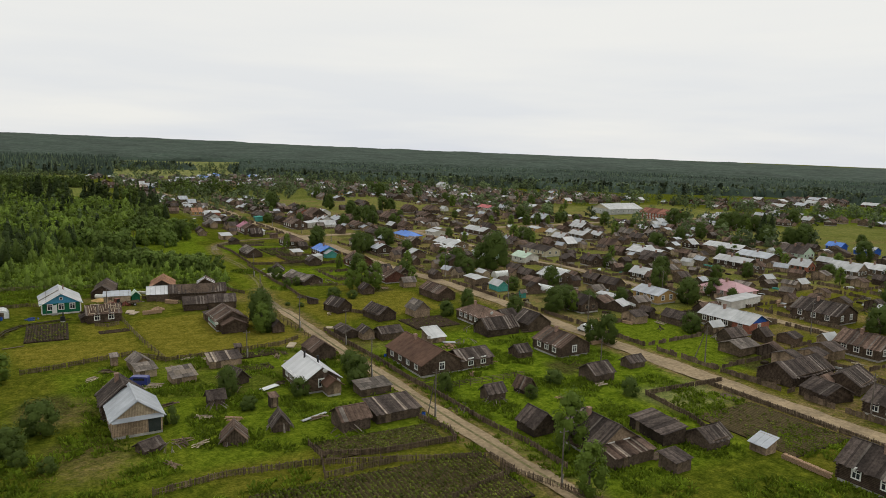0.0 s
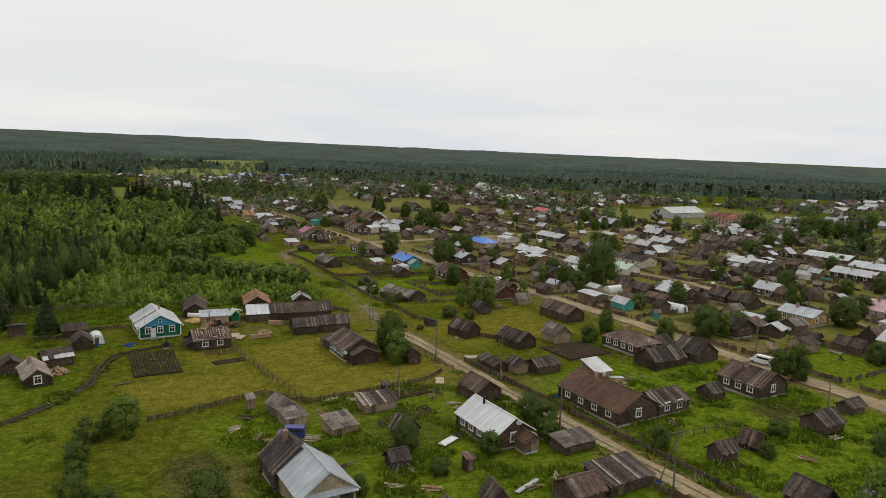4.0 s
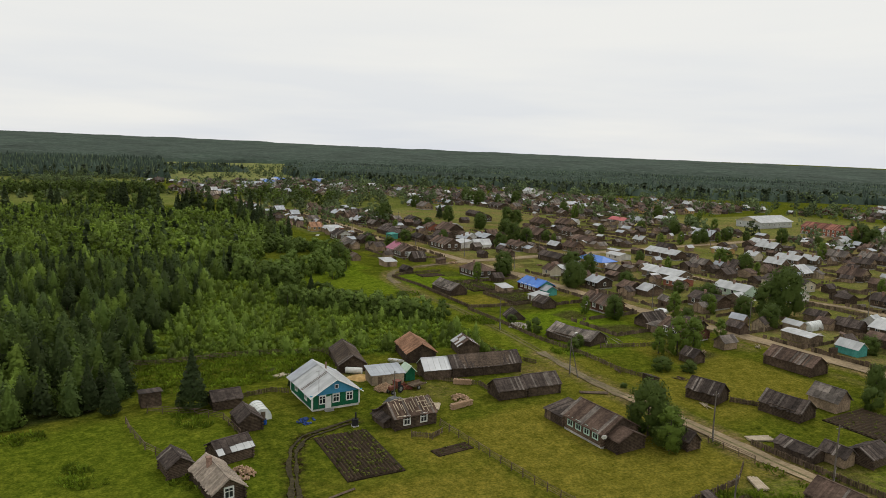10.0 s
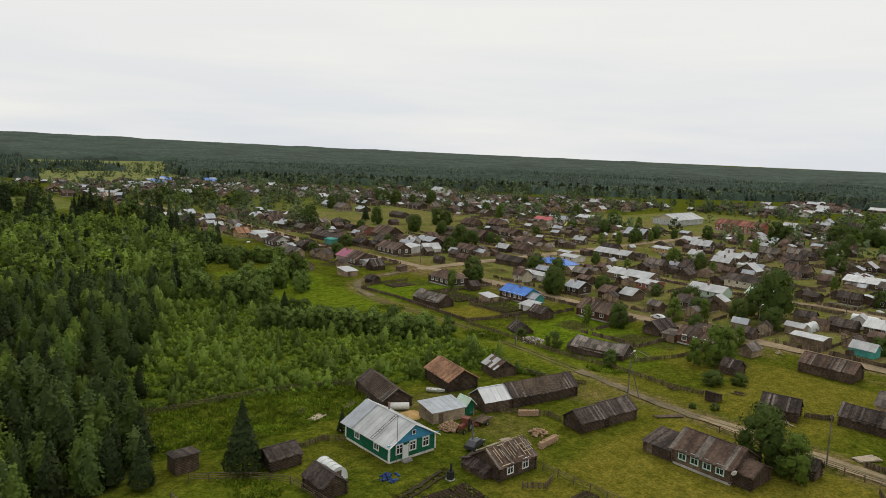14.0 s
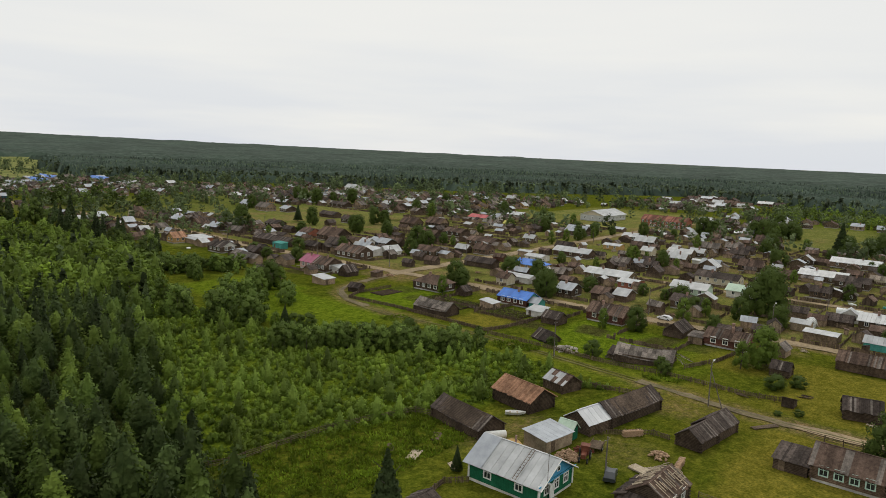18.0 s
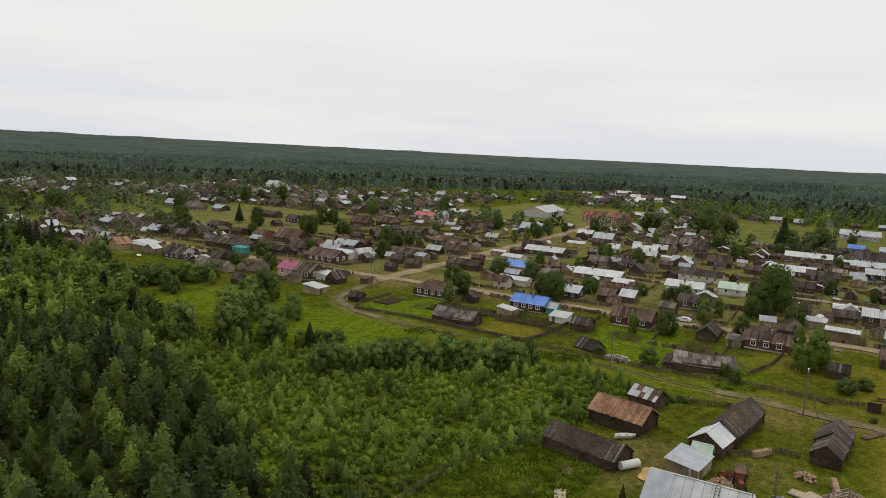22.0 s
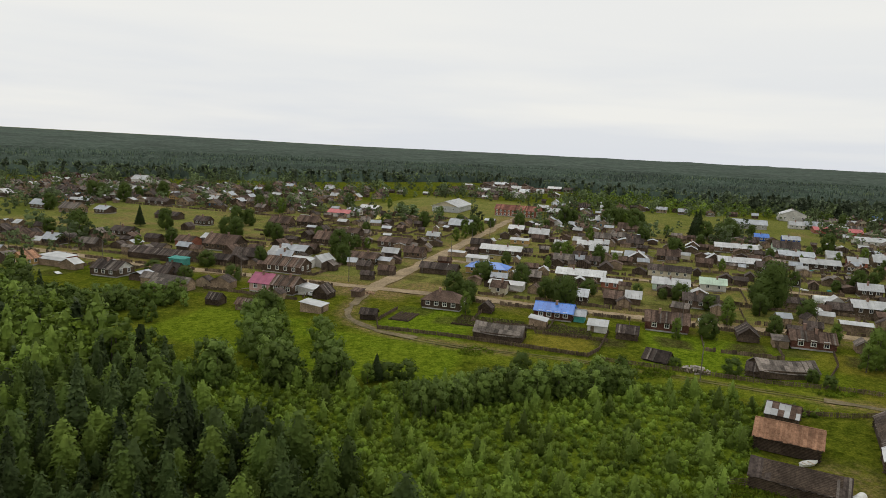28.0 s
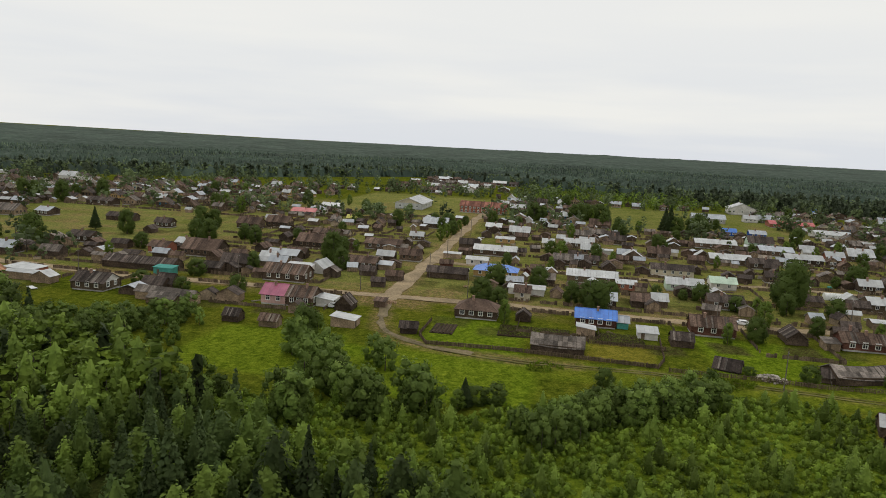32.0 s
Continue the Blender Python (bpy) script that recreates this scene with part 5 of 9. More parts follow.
# -- the yard with the green house --
gh = house(8.6, 206.6, 8.8, 11.6, "y", 2.9, 2.5, "green_paint", "metal_white", "blue_paint", "s3w2", label="green-painted house with light blue gable and white sheet-metal roof", corners="white_paint", over=0.6, chimney=False)
part("gable_trim", Shape().box(-4.9, 4.9, -6.12, -6.0, 2.9, 3.02), "blue_paint", gh)
part("door", Shape().box(-1.95, -1.15, -6.1, -6.0, 0.35, 2.45).box(-2.1, -1.95, -6.12, -6.0, 0.35, 2.6).box(-1.15, -1.0, -6.12, -6.0, 0.35, 2.6), "white_paint", gh)
part("porch_step", Shape().box(-2.3, -0.8, -6.9, -6.02, 0, 0.3), "concrete", gh)
ladder = Shape()
for sx in (-0.25, 0.25):
    ladder.rod((-0.35, -2.2 + sx, 5.62), (-5.1, -2.2 + sx, 3.0), 0.05, sides=4)
for k in range(12):
    u = k / 11
    ladder.rod((-0.35 - 4.75 * u, -2.45, 5.65 - 2.62 * u), (-0.35 - 4.75 * u, -1.95, 5.65 - 2.62 * u), 0.03, sides=4)
part("roof_ladder", ladder, "fence_wood", gh)
part("back_roof", Shape().poly([(-0.1, 6.5, 5.53), (-5.12, 6.5, 2.67), (-5.12, 3.3, 2.67), (-0.1, 3.3, 5.53)]).poly([(-0.1, 6.5, 5.49), (-0.1, 3.3, 5.49), (-5.12, 3.3, 2.63), (-5.12, 6.5, 2.63)]), "metal_grey", gh, "older grey roof sheets")
part("attic_window", grid_frame([-0.35, -0.25, 0.25, 0.35], [3.7, 3.8, 4.35, 4.45], lambda i, j: 1 if i == 1 and j == 1 else 0, -6.1, 0.06), ("white_paint", "glass"), gh)
part("flue", Shape().rod((0.9, 1.6, 4.9), (0.9, 1.6, 6.2), 0.16, sides=8), "brick_stack", gh)
part("aerial", Shape().rod((-3.4, -6.4, 0), (-3.4, -6.4, 7.6), 0.04, sides=5).rod((-3.9, -6.4, 7.4), (-2.9, -6.4, 7.4), 0.02, sides=4), "pole_wood", gh)
bath = shed(17.2, 189.8, 8.0, 5.8, "x", 2.4, 1.7, "log_dark", "roof_brown", win="s2", label="dark log bathhouse with pale battens across a brown board roof")
for sy in (-1, 1):
    for k in range(15):
        u = -3.9 + 0.56 * k + rng.uniform(-0.15, 0.15)
        v0 = rng.uniform(0.05, 1.2)
        v1 = min(3.15, v0 + rng.uniform(0.8, 2.4))
        part("batten", Shape().rod((u, sy * v0, 4.26 - 0.586 * v0), (u, sy * v1, 4.26 - 0.586 * v1), 0.075, sides=4), "plank", bath)
    for k in range(6):
        u, v = rng.uniform(-3.8, 2.2), (0.35, 1.1, 1.7, 2.2, 2.7, 3.1)[k]
        part("batten", Shape().rod((u, sy * v, 4.32 - 0.586 * v), (u + rng.uniform(1.0, 2.0), sy * v, 4.32 - 0.586 * v), 0.07, sides=4), "plank", bath)
lean(13.0, 191.0, 1.6, 4.4, "w", 2.0, 0.8, "board_dark", "roof_dark", label="low dark lean-to at the end of a bathhouse")
lean(16.0, 193.4, 7.0, 1.3, "n", 1.9, 0.5, "board_dark", "roof_dark", label="low dark lean-to behind a bathhouse")
shed(21.2, 225.9, 5.8, 13.4, "y", 2.3, 1.8, "log_dark", "roof_dark", name="barn", rot=-12, label="long dark log barn with a sagging board roof", sag=0.25)
lean(22.8, 210.6, 6.6, 4.6, "s", 2.6, 0.5, "board_light", "metal_grey", rot=-8, label="pale board workshop with a flat metal roof")
shed(27.4, 209.6, 2.2, 2.6, "y", 2.2, 1.0, "green_paint", "pale_green_paint", label="small green board shed with a pale roof")
house(37.3, 224.8, 6.4, 9.6, "y", 2.5, 1.9, "log_dark", "roof_orange", name="barn", chimney=False, base=False, label="log barn with a rusty orange board roof", group="village sheds", rot=-12)
shed(49.9, 223.7, 5.2, 5.6, "y", 2.2, 1.5, "log_dark", "roof_brown", mend="metal_white", style="slate", rot=-15, label="small log shed with patched white and brown roof")
shed(43.8, 207.2, 16.2, 5.4, "x", 2.4, 1.9, "log_dark", "roof_dark", name="barn", rot=-9, label="very long dark log barn with a board roof", sag=0.2)
shed(33.3, 209.2, 5.6, 5.4, "x", 2.3, 1.7, "log_dark", "metal_bright", rot=-11, label="dark shed with bright metal roof beside a long barn")
shed(40.0, 192.8, 6.0, 4.4, "x", 2.1, 1.5, "log_dark", "roof_dark", rot=-7, label="dark log shed with gabled board roof")
shed(46.9, 192.2, 7.4, 4.8, "x", 2.2, 1.6, "log_dark", "roof_dark", rot=-7, label="dark log barn beside a smaller shed", name="barn")
lean(-19.7, 218.2, 3.4, 3.2, "n", 2.6, 0.4, "log_dark", "roof_dark")
shed(-8.3, 210.9, 5.0, 4.4, "x", 2.0, 1.1, "log_dark", "roof_dark", label="low dark log shed beside a spruce")
shed(-7.4, 199.6, 3.8, 5.2, "y", 2.1, 1.3, "log_dark", "roof_dark", label="dark log shed beside a plastic greenhouse")
house(-16.4, 180.3, 4.2, 8.4, "y", 1.8, 1.5, "log_dark", "roof_light_wood", chimney=True, base=False, rot=7, win="s1", label="small old log cottage with a bleached board roof", over=0.35)
shed(-20.4, 188.0, 3.6, 4.4, "y", 2.0, 1.2, "log_dark", "roof_dark", rot=7, label="dark log lean shed behind an old cottage")
shed(-12.6, 189.4, 5.4, 4.6, "x", 2.0, 1.2, "log_dark", "roof_dark", mend="metal_white", style="slate", rot=12, label="log shed with patched white roof")

# -- the hayfield house and its barns --
house(43.2, 171.1, 7.4, 9.2, "y", 2.6, 2.1, "log_brown", "roof_brown", "board_dark", "w4s1", trim="mint_paint", chimney=False, label="old log house with mint green window frames and brown roof")
shed(43.0, 165.1, 5.8, 2.8, "y", 2.3, 1.2, "log_dark", "roof_brown", label="dark log porch shed before an old house")
lean(42.2, 178.6, 5.2, 4.8, "w", 2.6, 0.9, "log_dark", "roof_dark", label="dark log entrance shed behind an old house")
shed(52.4, 161.0, 2.6, 3.0, "y", 1.9, 1.2, "log_dark", "roof_dark", label="small dark shed under a birch")
shed(74.0, 174.6, 5.4, 7.2, "y", 2.3, 1.8, "log_dark", "roof_dark", name="barn", rot=14, label="dark log barn on a hayfield")
shed(80.8, 162.6, 6.0, 9.0, "y", 2.3, 1.8, "log_dark", "roof_dark", name="barn", rot=6, label="dark log barn with a patched sagging roof", sag=0.25)
shed(66.0, 150.6, 4.4, 7.4, "y", 1.7, 0.8, "board_dark", "roof_dark", label="low dark board shed beside the lane")
shed(69.2, 146.4, 3.4, 4.6, "y", 2.1, 1.1, "board_grey", "roof_dark", "blue_paint", label="small shed with a light blue gable")
shed(74.2, 144.4, 6.6, 5.0, "x", 2.0, 1.1, "log_dark", "roof_dark", label="low dark log shed beside a lane")
shed(91.6, 161.2, 5.4, 6.6, "y", 2.5, 2.0, "board_grey", "roof_grey", "teal_paint", label="shed with turquoise gable and grey board roof")
house(103.2, 148.0, 7.6, 10.6, "y", 2.6, 1.8, "log_grey", "roof_brown", win="w4s2", hip=True, label="grey-washed log house with a brown hip roof")
shed(109.6, 145.4, 5.0, 6.0, "x", 2.3, 1.3, "board_dark", "roof_dark", label="dark yard shed beside a grey house")
lean(82.6, 137.4, 4.0, 4.4, "s", 2.8, 1.4, "board_grey", "metal_white", label="lean-to with a tilted bright metal roof")
shed(100.4, 136.8, 11.0, 7.0, "x", 2.3, 2.2, "log_dark", "roof_dark", name="barn", label="large dark barn with a patched board roof", sag=0.2)
shed(111.2, 136.6, 8.4, 7.6, "y", 2.4, 2.4, "log_dark", "roof_dark", name="barn", label="dark log barn with a smooth dark roof")
house(71.2, 122.4, 9.2, 15.0, "y", 2.7, 2.5, "log_brown", "metal_brown", "log_dark", "w4s1", label="long log house with a smooth brown metal roof", style="sheet")
house(79.8, 118.0, 7.4, 6.0, "x", 2.3, 1.4, "log_dark", "roof_dark", win="s2", chimney=False, label="dark log annex with white-framed windows")
white_roofed = house(46.2, 121.6, 7.0, 10.6, "y", 2.6, 2.3, "log_brown", "metal_bright", "board_dark", "w4s1", chimney=False, label="log house with a bright white metal roof")
for fx, fy in ((-0.5, 2.2), (0.7, -1.6)):
    part("flue", Shape().rod((fx, fy, 4.2), (fx, fy, 5.7), 0.2, sides=8).rod((fx, fy, 5.7), (fx, fy, 5.85), 0.27, sides=8), "rubber", white_roofed, "dark metal stove flue")
house(47.6, 114.8, 2.6, 2.6, "y", 2.2, 0.9, "board_grey", "metal_brown", win="e1", chimney=False, door="s", label="dark board porch before a white-roofed house", name="shed", category="shed", group="village sheds")
shed(53.8, 137.2, 5.4, 6.2, "y", 2.4, 1.7, "log_dark", "roof_brown", name="barn", label="dark barn with a red-brown roof beside the lane")
lean(34.6, 140.4, 6.2, 3.6, "s", 2.2, 0.7, "board_grey", "roof_dark", mend="roof_light_wood", label="open grey woodshed with a patched grey roof")
privy(15.2, 149.6)
shed(19.2, 144.8, 3.7, 4.6, "y", 2.0, 1.2, "board_grey", "roof_grey", rot=10, label="grey board shed beside a parked van")
lean(19.6, 140.4, 3.5, 3.4, "s", 2.0, 0.5, "board_light", "roof_grey", label="pale board shed with a grey roof", rot=6)
lean(25.2, 134.2, 4.3, 3.9, "s", 2.2, 0.9, "board_grey", "roof_grey", mend="roof_light_wood", label="grey board shed with a loose board roof", rot=6)
shed(34.0, 128.6, 3.6, 3.4, "y", 1.2, 1.7, "board_dark", "roof_dark", rot=18, label="leaning dark hut with a steep board roof")

# -- the southern yards --
house(14.2, 115.0, 7.2, 8.4, "y", 3.1, 2.6, "board_grey", "metal_grey", "board_light", "e1", chimney=False, label="barn-like house with pale board gable and grey metal roof")
grey_house = [o for o in scene.objects if o.name.startswith("house") and abs(o.location.x - 14.2) < 0.01][0]
pent = Shape()
pent.poly([(-3.7, -4.22, 3.2), (3.7, -4.22, 3.2), (3.7, -5.0, 2.8), (-3.7, -5.0, 2.8)][::-1]).poly([(-3.7, -4.22, 3.12), (3.7, -4.22, 3.12), (3.7, -5.0, 2.72), (-3.7, -5.0, 2.72)])
part("pent_roof", pent, "metal_grey", grey_house)
# flat dark panel on the wall paints the shade inside an opening
part("doorway", Shape().box(1.5, 3.3, -4.26, -4.2, 0.35, 2.6), "glass", grey_house, "dark flat panel painting the shade of an open doorway")
part("window", window_meshes(0.6, 0.6, "board_grey")[0], (), grey_house).matrix_local = pose(-0.4, -4.22, 1.5)
house(13.4, 122.2, 6.6, 6.0, "y", 2.9, 2.8, "log_dark", "roof_dark", label="dark back part of a house with a brick chimney")
shed(14.8, 104.6, 3.0, 2.6, "x", 1.0, 0.8, "board_dark", "roof_dark", rot=25, label="half-collapsed dark board shed in grass")
shed(26.6, 102.4, 3.6, 3.8, "y", 1.1, 1.7, "board_dark", "roof_brown", rot=-14, label="leaning hut with a brown board roof")
shed(34.2, 103.8, 2.8, 3.3, "y", 1.2, 1.7, "board_dark", "roof_dark", rot=-10, label="steep dark hut in high grass")
shed(44.6, 99.6, 5.0, 5.2, "x", 2.2, 1.4, "board_dark", "roof_brown", label="dark shed with a rusty brown roof")
lean(52.6, 100.6, 8.0, 5.2, "s", 2.5, 0.9, "board_dark", "roof_dark", mend="roof_light_wood", label="dark shed with a patched board roof")
lean(54.6, 112.4, 6.0, 3.6, "s", 1.9, 0.5, "board_dark", "roof_grey", label="low dark shed under a grey roof")
privy(36.2, 113.4, "board_dark", "roof_brown")
privy(38.9, 145.8, "board_dark", "roof_dark")
shed(27.8, 119.2, 2.8, 2.6, "x", 1.5, 1.1, "board_dark", "roof_dark", label="dark hut in an overgrown yard")
shed(70.6, 84.0, 5.8, 5.4, "y", 1.9, 2.0, "board_dark", "roof_dark", label="black board barn with a steep roof", name="barn")
house(75.0, 74.6, 7.6, 8.6, "y", 2.6, 2.4, "log_dark", "roof_dark", "board_grey", "s2", label="dark log house with a grey gable")
lean(75.2, 68.6, 7.8, 3.0, "s", 2.4, 0.6, "board_dark", "roof_brown", mend="roof_light_wood", label="glazed dark porch with a patched roof")
lean(86.8, 73.4, 4.4, 8.2, "w", 2.6, 0.7, "board_dark", "roof_dark", label="long dark board shed with a flat roof", rot=-8)
shed(91.4, 67.2, 6.0, 5.6, "x", 1.9, 1.4, "board_dark", "roof_dark", label="dark sunken shed with a broken roof", sag=0.3)
lean(79.6, 63.6, 3.4, 3.0, "s", 2.2, 0.4, "board_dark", "roof_dark")
lean(96.8, 61.2, 2.6, 2.8, "w", 2.3, 0.9, "board_grey", "metal_grey", label="small shed with a tilted light metal roof")
house(101.6, 45.6, 8.0, 9.0, "y", 2.8, 2.6, "log_dark", "roof_dark", "log_dark", "w2n2", label="dark log house with a grey roof and a porch")
house(104.2, 117.0, 8.4, 9.0, "y", 2.6, 2.2, "log_dark", "roof_brown", win="w3s1", label="dark log house with a worn brown roof")
shed(93.4, 118.0, 4.0, 4.2, "x", 1.8, 1.2, "log_dark", "roof_dark", label="blackened log shed on a lawn")
shed(98.2, 99.2, 6.2, 5.8, "x", 2.0, 1.6, "board_dark", "roof_dark", label="dark hut with a mossy steep roof")
shed(111.0, 101.6, 5.0, 3.6, "x", 1.6, 1.0, "board_dark", "roof_dark")
shed(72.6, 99.2, 4.4, 3.4, "x", 1.9, 1.2, "board_dark", "roof_dark")
shed(80.2, 99.6, 3.2, 3.6, "y", 1.3, 1.7, "board_dark", "roof_brown", rot=12)
house(161.4, 116.4, 8.4, 10.0, "y", 2.9, 2.0, "log_dark", "metal_white", "log_dark", "w4", label="large log house with a white metal roof")
house(161.4, 108.8, 8.4, 5.0, "y", 2.9, 2.0, "red_brick", "metal_white", "deep_blue_paint", "s1w1", chimney=False, label="red brick front of a house with a blue gable")
shed(141.8, 98.0, 7.0, 6.0, "x", 2.2, 1.0, "log_grey", "roof_grey", label="grey log shed on a green lawn")
house(193.4, 108.0, 10.0, 13.0, "y", 2.9, 2.6, "log_dark", "roof_dark", win="w3s2", label="large dark log house on a back street")
house(167.8, 83.0, 8.0, 10.0, "y", 2.8, 2.4, "log_dark", "roof_brown", win="w3s2")
shed(136.0, 80.4, 15.0, 8.0, "x", 2.4, 2.2, "log_dark", "roof_dark", name="barn", label="large sagging dark barn beside the street", sag=0.4)
shed(140.0, 71.6, 9.0, 7.0, "x", 2.2, 2.0, "log_dark", "roof_dark", name="barn", rot=10, sag=0.3)
shed(129.5, 70.2, 7.0, 6.0, "y", 2.0, 1.6, "log_dark", "roof_dark", name="barn", rot=-12)
house(132.0, 58.0, 8.0, 9.0, "y", 2.6, 2.2, "log_dark", "roof_dark", win="w3")
house(152.0, 62.0, 8.0, 10.0, "y", 2.6, 2.2, "log_dark", "roof_dark", win="w3s2")
house(195.5, 141.0, 10.0, 14.0, "y", 3.0, 2.2, "pink_wall", "metal_pink", win="w4s2", hip=True, label="pink house with a dusty pink hip roof")
house(168.0, 147.0, 8.0, 10.0, "y", 2.8, 1.5, "ochre", "metal_grey", win="w3s2", label="ochre-painted house with a low grey roof")
lean(186.0, 130.0, 14.0, 5.0, "w", 3.0, 0.6, "whitewash", "metal_white", label="long whitewashed garage with a flat white roof", name="garage")

# -- along the track and the street --
shed(80.2, 219.2, 8.4, 15.0, "y", 2.2, 1.8, "log_dark", "roof_grey", name="barn", label="old grey-roofed log barn, partly fallen in", sag=0.5, rot=14)
shed(78.5, 224.8, 4.4, 4.6, "y", 1.6, 1.4, "log_dark", "roof_dark", rot=-12)
shed(111.0, 223.4, 9.0, 6.0, "x", 2.2, 1.9, "log_dark", "roof_dark", name="barn")
house(107.0, 208.8, 6.8, 10.0, "y", 2.3, 1.8, "log_red", "roof_brown", win="w3", chimney=True, label="long red-brown log house with a brown roof")
lean(105.6, 216.2, 4.2, 3.6, "w", 2.4, 0.5, "board_grey", "roof_grey", label="grey board shed against a red-brown log house")
house(111.8, 243.8, 7.0, 11.0, "y", 2.7, 2.2, "log_red", "roof_brown", win="w3", label="long red-brown log house beside the street")
shed(108.4, 179.0, 7.0, 13.2, "y", 2.6, 1.8, "log_brown", "roof_brown", name="barn", label="long brown log barn at a hayfield's end")
shed(91.0, 192.6, 4.2, 4.4, "y", 2.0, 1.4, "log_dark", "roof_dark", label="dark log shed under tall birches")
shed(80.2, 245.8, 5.8, 6.6, "y", 0.7, 1.9, "board_dark", "roof_dark", label="sunken cellar hut with a dark steep roof", rot=-20)
shed(81.6, 284.0, 7.0, 14.4, "y", 2.2, 2.0, "log_dark", "roof_grey", name="barn", label="long old barn with a grey board roof", sag=0.35)
lean(98.8, 277.1, 4.2, 4.6, "s", 2.4, 0.6, "board_grey", "metal_white", label="small shed with a bright white roof")
shed(109.8, 267.2, 5.6, 3.6, "y", 2.2, 1.3, "teal_paint", "metal_grey", label="small turquoise shed with a grey roof")
house(110.2, 274.4, 7.2, 10.4, "y", 2.5, 1.8, "log_red", "metal_blue", "teal_paint", "w4s1", label="log house with a bright blue metal roof")
lean(101.0, 261.5, 4.4, 5.0, "w", 2.5, 0.7, "whitewash", "metal_white")
shed(97.1, 253.6, 5.6, 6.2, "y", 2.2, 1.5, "log_dark", "roof_dark", name="barn")
house(107.1, 306.5, 8.0, 11.4, "y", 2.7, 2.2, "log_brown", "roof_brown", win="w4s2", label="log house with pale window frames near the crossing", hip=True)
shed(107.3, 293.8, 4.4, 4.4, "x", 2.0, 1.4, "log_dark", "roof_dark")
shed(84.5, 320.8, 4.2, 5.0, "y", 1.8, 1.2, "board_dark", "roof_dark", rot=8)
lean(84.9, 337.5, 5.0, 6.2, "s", 2.7, 0.7, "board_grey", "metal_white", label="grey shed with a bright white roof beside the meadow")
shed(101.2, 342.8, 6.4, 5.4, "x", 2.2, 2.2, "log_dark", "roof_dark", name="barn")
lean(107.6, 334.5, 3.2, 3.2, "w", 2.2, 0.4, "log_brown", "roof_brown")
house(102.2, 363.1, 8.0, 7.2, "y", 2.9, 2.3, "pink_wall", "metal_magenta", win="w2", label="pink half of a house with a magenta metal roof", chimney=True)
house(102.2, 355.5, 8.0, 7.4, "y", 2.9, 2.3, "log_brown", "roof_brown", win="w3s2", label="brown log half of a two-family house")
lean(103.9, 349.0, 6.0, 5.0, "s", 2.6, 0.6, "whitewash", "metal_white", label="whitewashed porch with a white roof")
shed(77.9, 354.7, 4.2, 5.6, "y", 2.0, 1.3, "board_grey", "roof_brown", mend="roof_light_wood", label="shed with a striped patched roof")
shed(79.2, 365.3, 4.2, 4.8, "y", 2.0, 1.5, "log_dark", "roof_dark")
house(97.7, 417.8, 8.0, 10.0, "y", 2.6, 2.2, "log_grey", "roof_dark", win="w3s2", gable="whitewash", label="log house with a white gable and dark roof")
shed(89.6, 390.6, 6.6, 9.4, "y", 2.0, 1.2, "log_grey", "roof_grey", name="barn")
shed(96.1, 404.5, 6.0, 7.0, "x", 2.2, 1.0, "log_dark", "metal_grey")
shed(104.9, 399.4, 6.0, 6.4, "y", 2.4, 2.6, "log_dark", "roof_dark", name="barn", label="tall dark barn with a steep roof")
lean(104.9, 447.4, 8.0, 9.0, "s", 3.0, 0.6, "red_brick", "metal_white", label="brick garage with flat white roofs", name="garage")
shed(129.8, 423.9, 7.4, 27.0, "y", 2.5, 1.8, "log_dark", "roof_dark", name="barn", label="very long dark storage barn beside the street", sag=0.15)
lean(122.9, 411.3, 3.6, 6.4, "w", 2.7, 0.3, "teal_paint", "teal_paint", label="turquoise flat-roofed kiosk beside the street", name="kiosk", group="")
shed(133.1, 400.4, 6.0, 9.0, "y", 2.2, 1.6, "log_dark", "roof_dark", name="barn")
house(132.1, 372.9, 8.6, 14.0, "y", 2.8, 2.4, "log_brown", "roof_brown", win="w4s2", label="long log house with pale window frames and brown roof")
lean(141.7, 372.9, 7.0, 9.0, "w", 3.4, 0.8, "whitewash", "metal_white")

# -- the middle of the village --


def row_house(front, y0, y1, deep, wall, roof, win, name):
    """A building by its street front and the stretch of street that it takes."""
    low = name in ("garage", "barn")
    return house(front + deep / 2, (y0 + y1) / 2, deep - 0.7, y1 - y0 - 0.9, "y", 2.2 if low else 2.6, 0.8 if name == "garage" else 1.7, wall, roof, win=win, name=name, chimney=not low, base=not low, far=True,
                 group="village sheds" if low else "village houses", hip=(wall == "ochre" and roof == "metal_blue"), style=None if front < 235 and y1 < 420 else "coarse")


row_house(154.4, 387.7, 393.9, 6, "whitewash", "metal_white", "w1", "house")
row_house(160.6, 381.5, 393.8, 8, "log_dark", "metal_grey", "w3", "house")
row_house(158.5, 350.6, 362.6, 9, "log_grey", "roof_brown", "w4s2", "house")
row_house(156.5, 431.7, 440.3, 8, "red_brick", "roof_brown", "w2", "house")
row_house(168.2, 427.0, 436.2, 8, "whitewash", "metal_white", "w3", "house")
row_house(165.2, 470.7, 481.6, 8, "log_dark", "roof_dark", "w3s2", "house")
row_house(226.4, 539.9, 548.5, 9, "log_dark", "metal_grey", "w3", "house")
row_house(229.5, 495.4, 510.8, 7, "log_dark", "roof_dark", "", "barn")
row_house(284.7, 546.5, 563.9, 9, "log_dark", "roof_dark", "w3", "house")
row_house(223.9, 387.2, 399.9, 9, "log_dark", "roof_brown", "w3", "house")
row_house(205.0, 352.9, 369.3, 10, "log_brown", "roof_brown", "w4", "house")
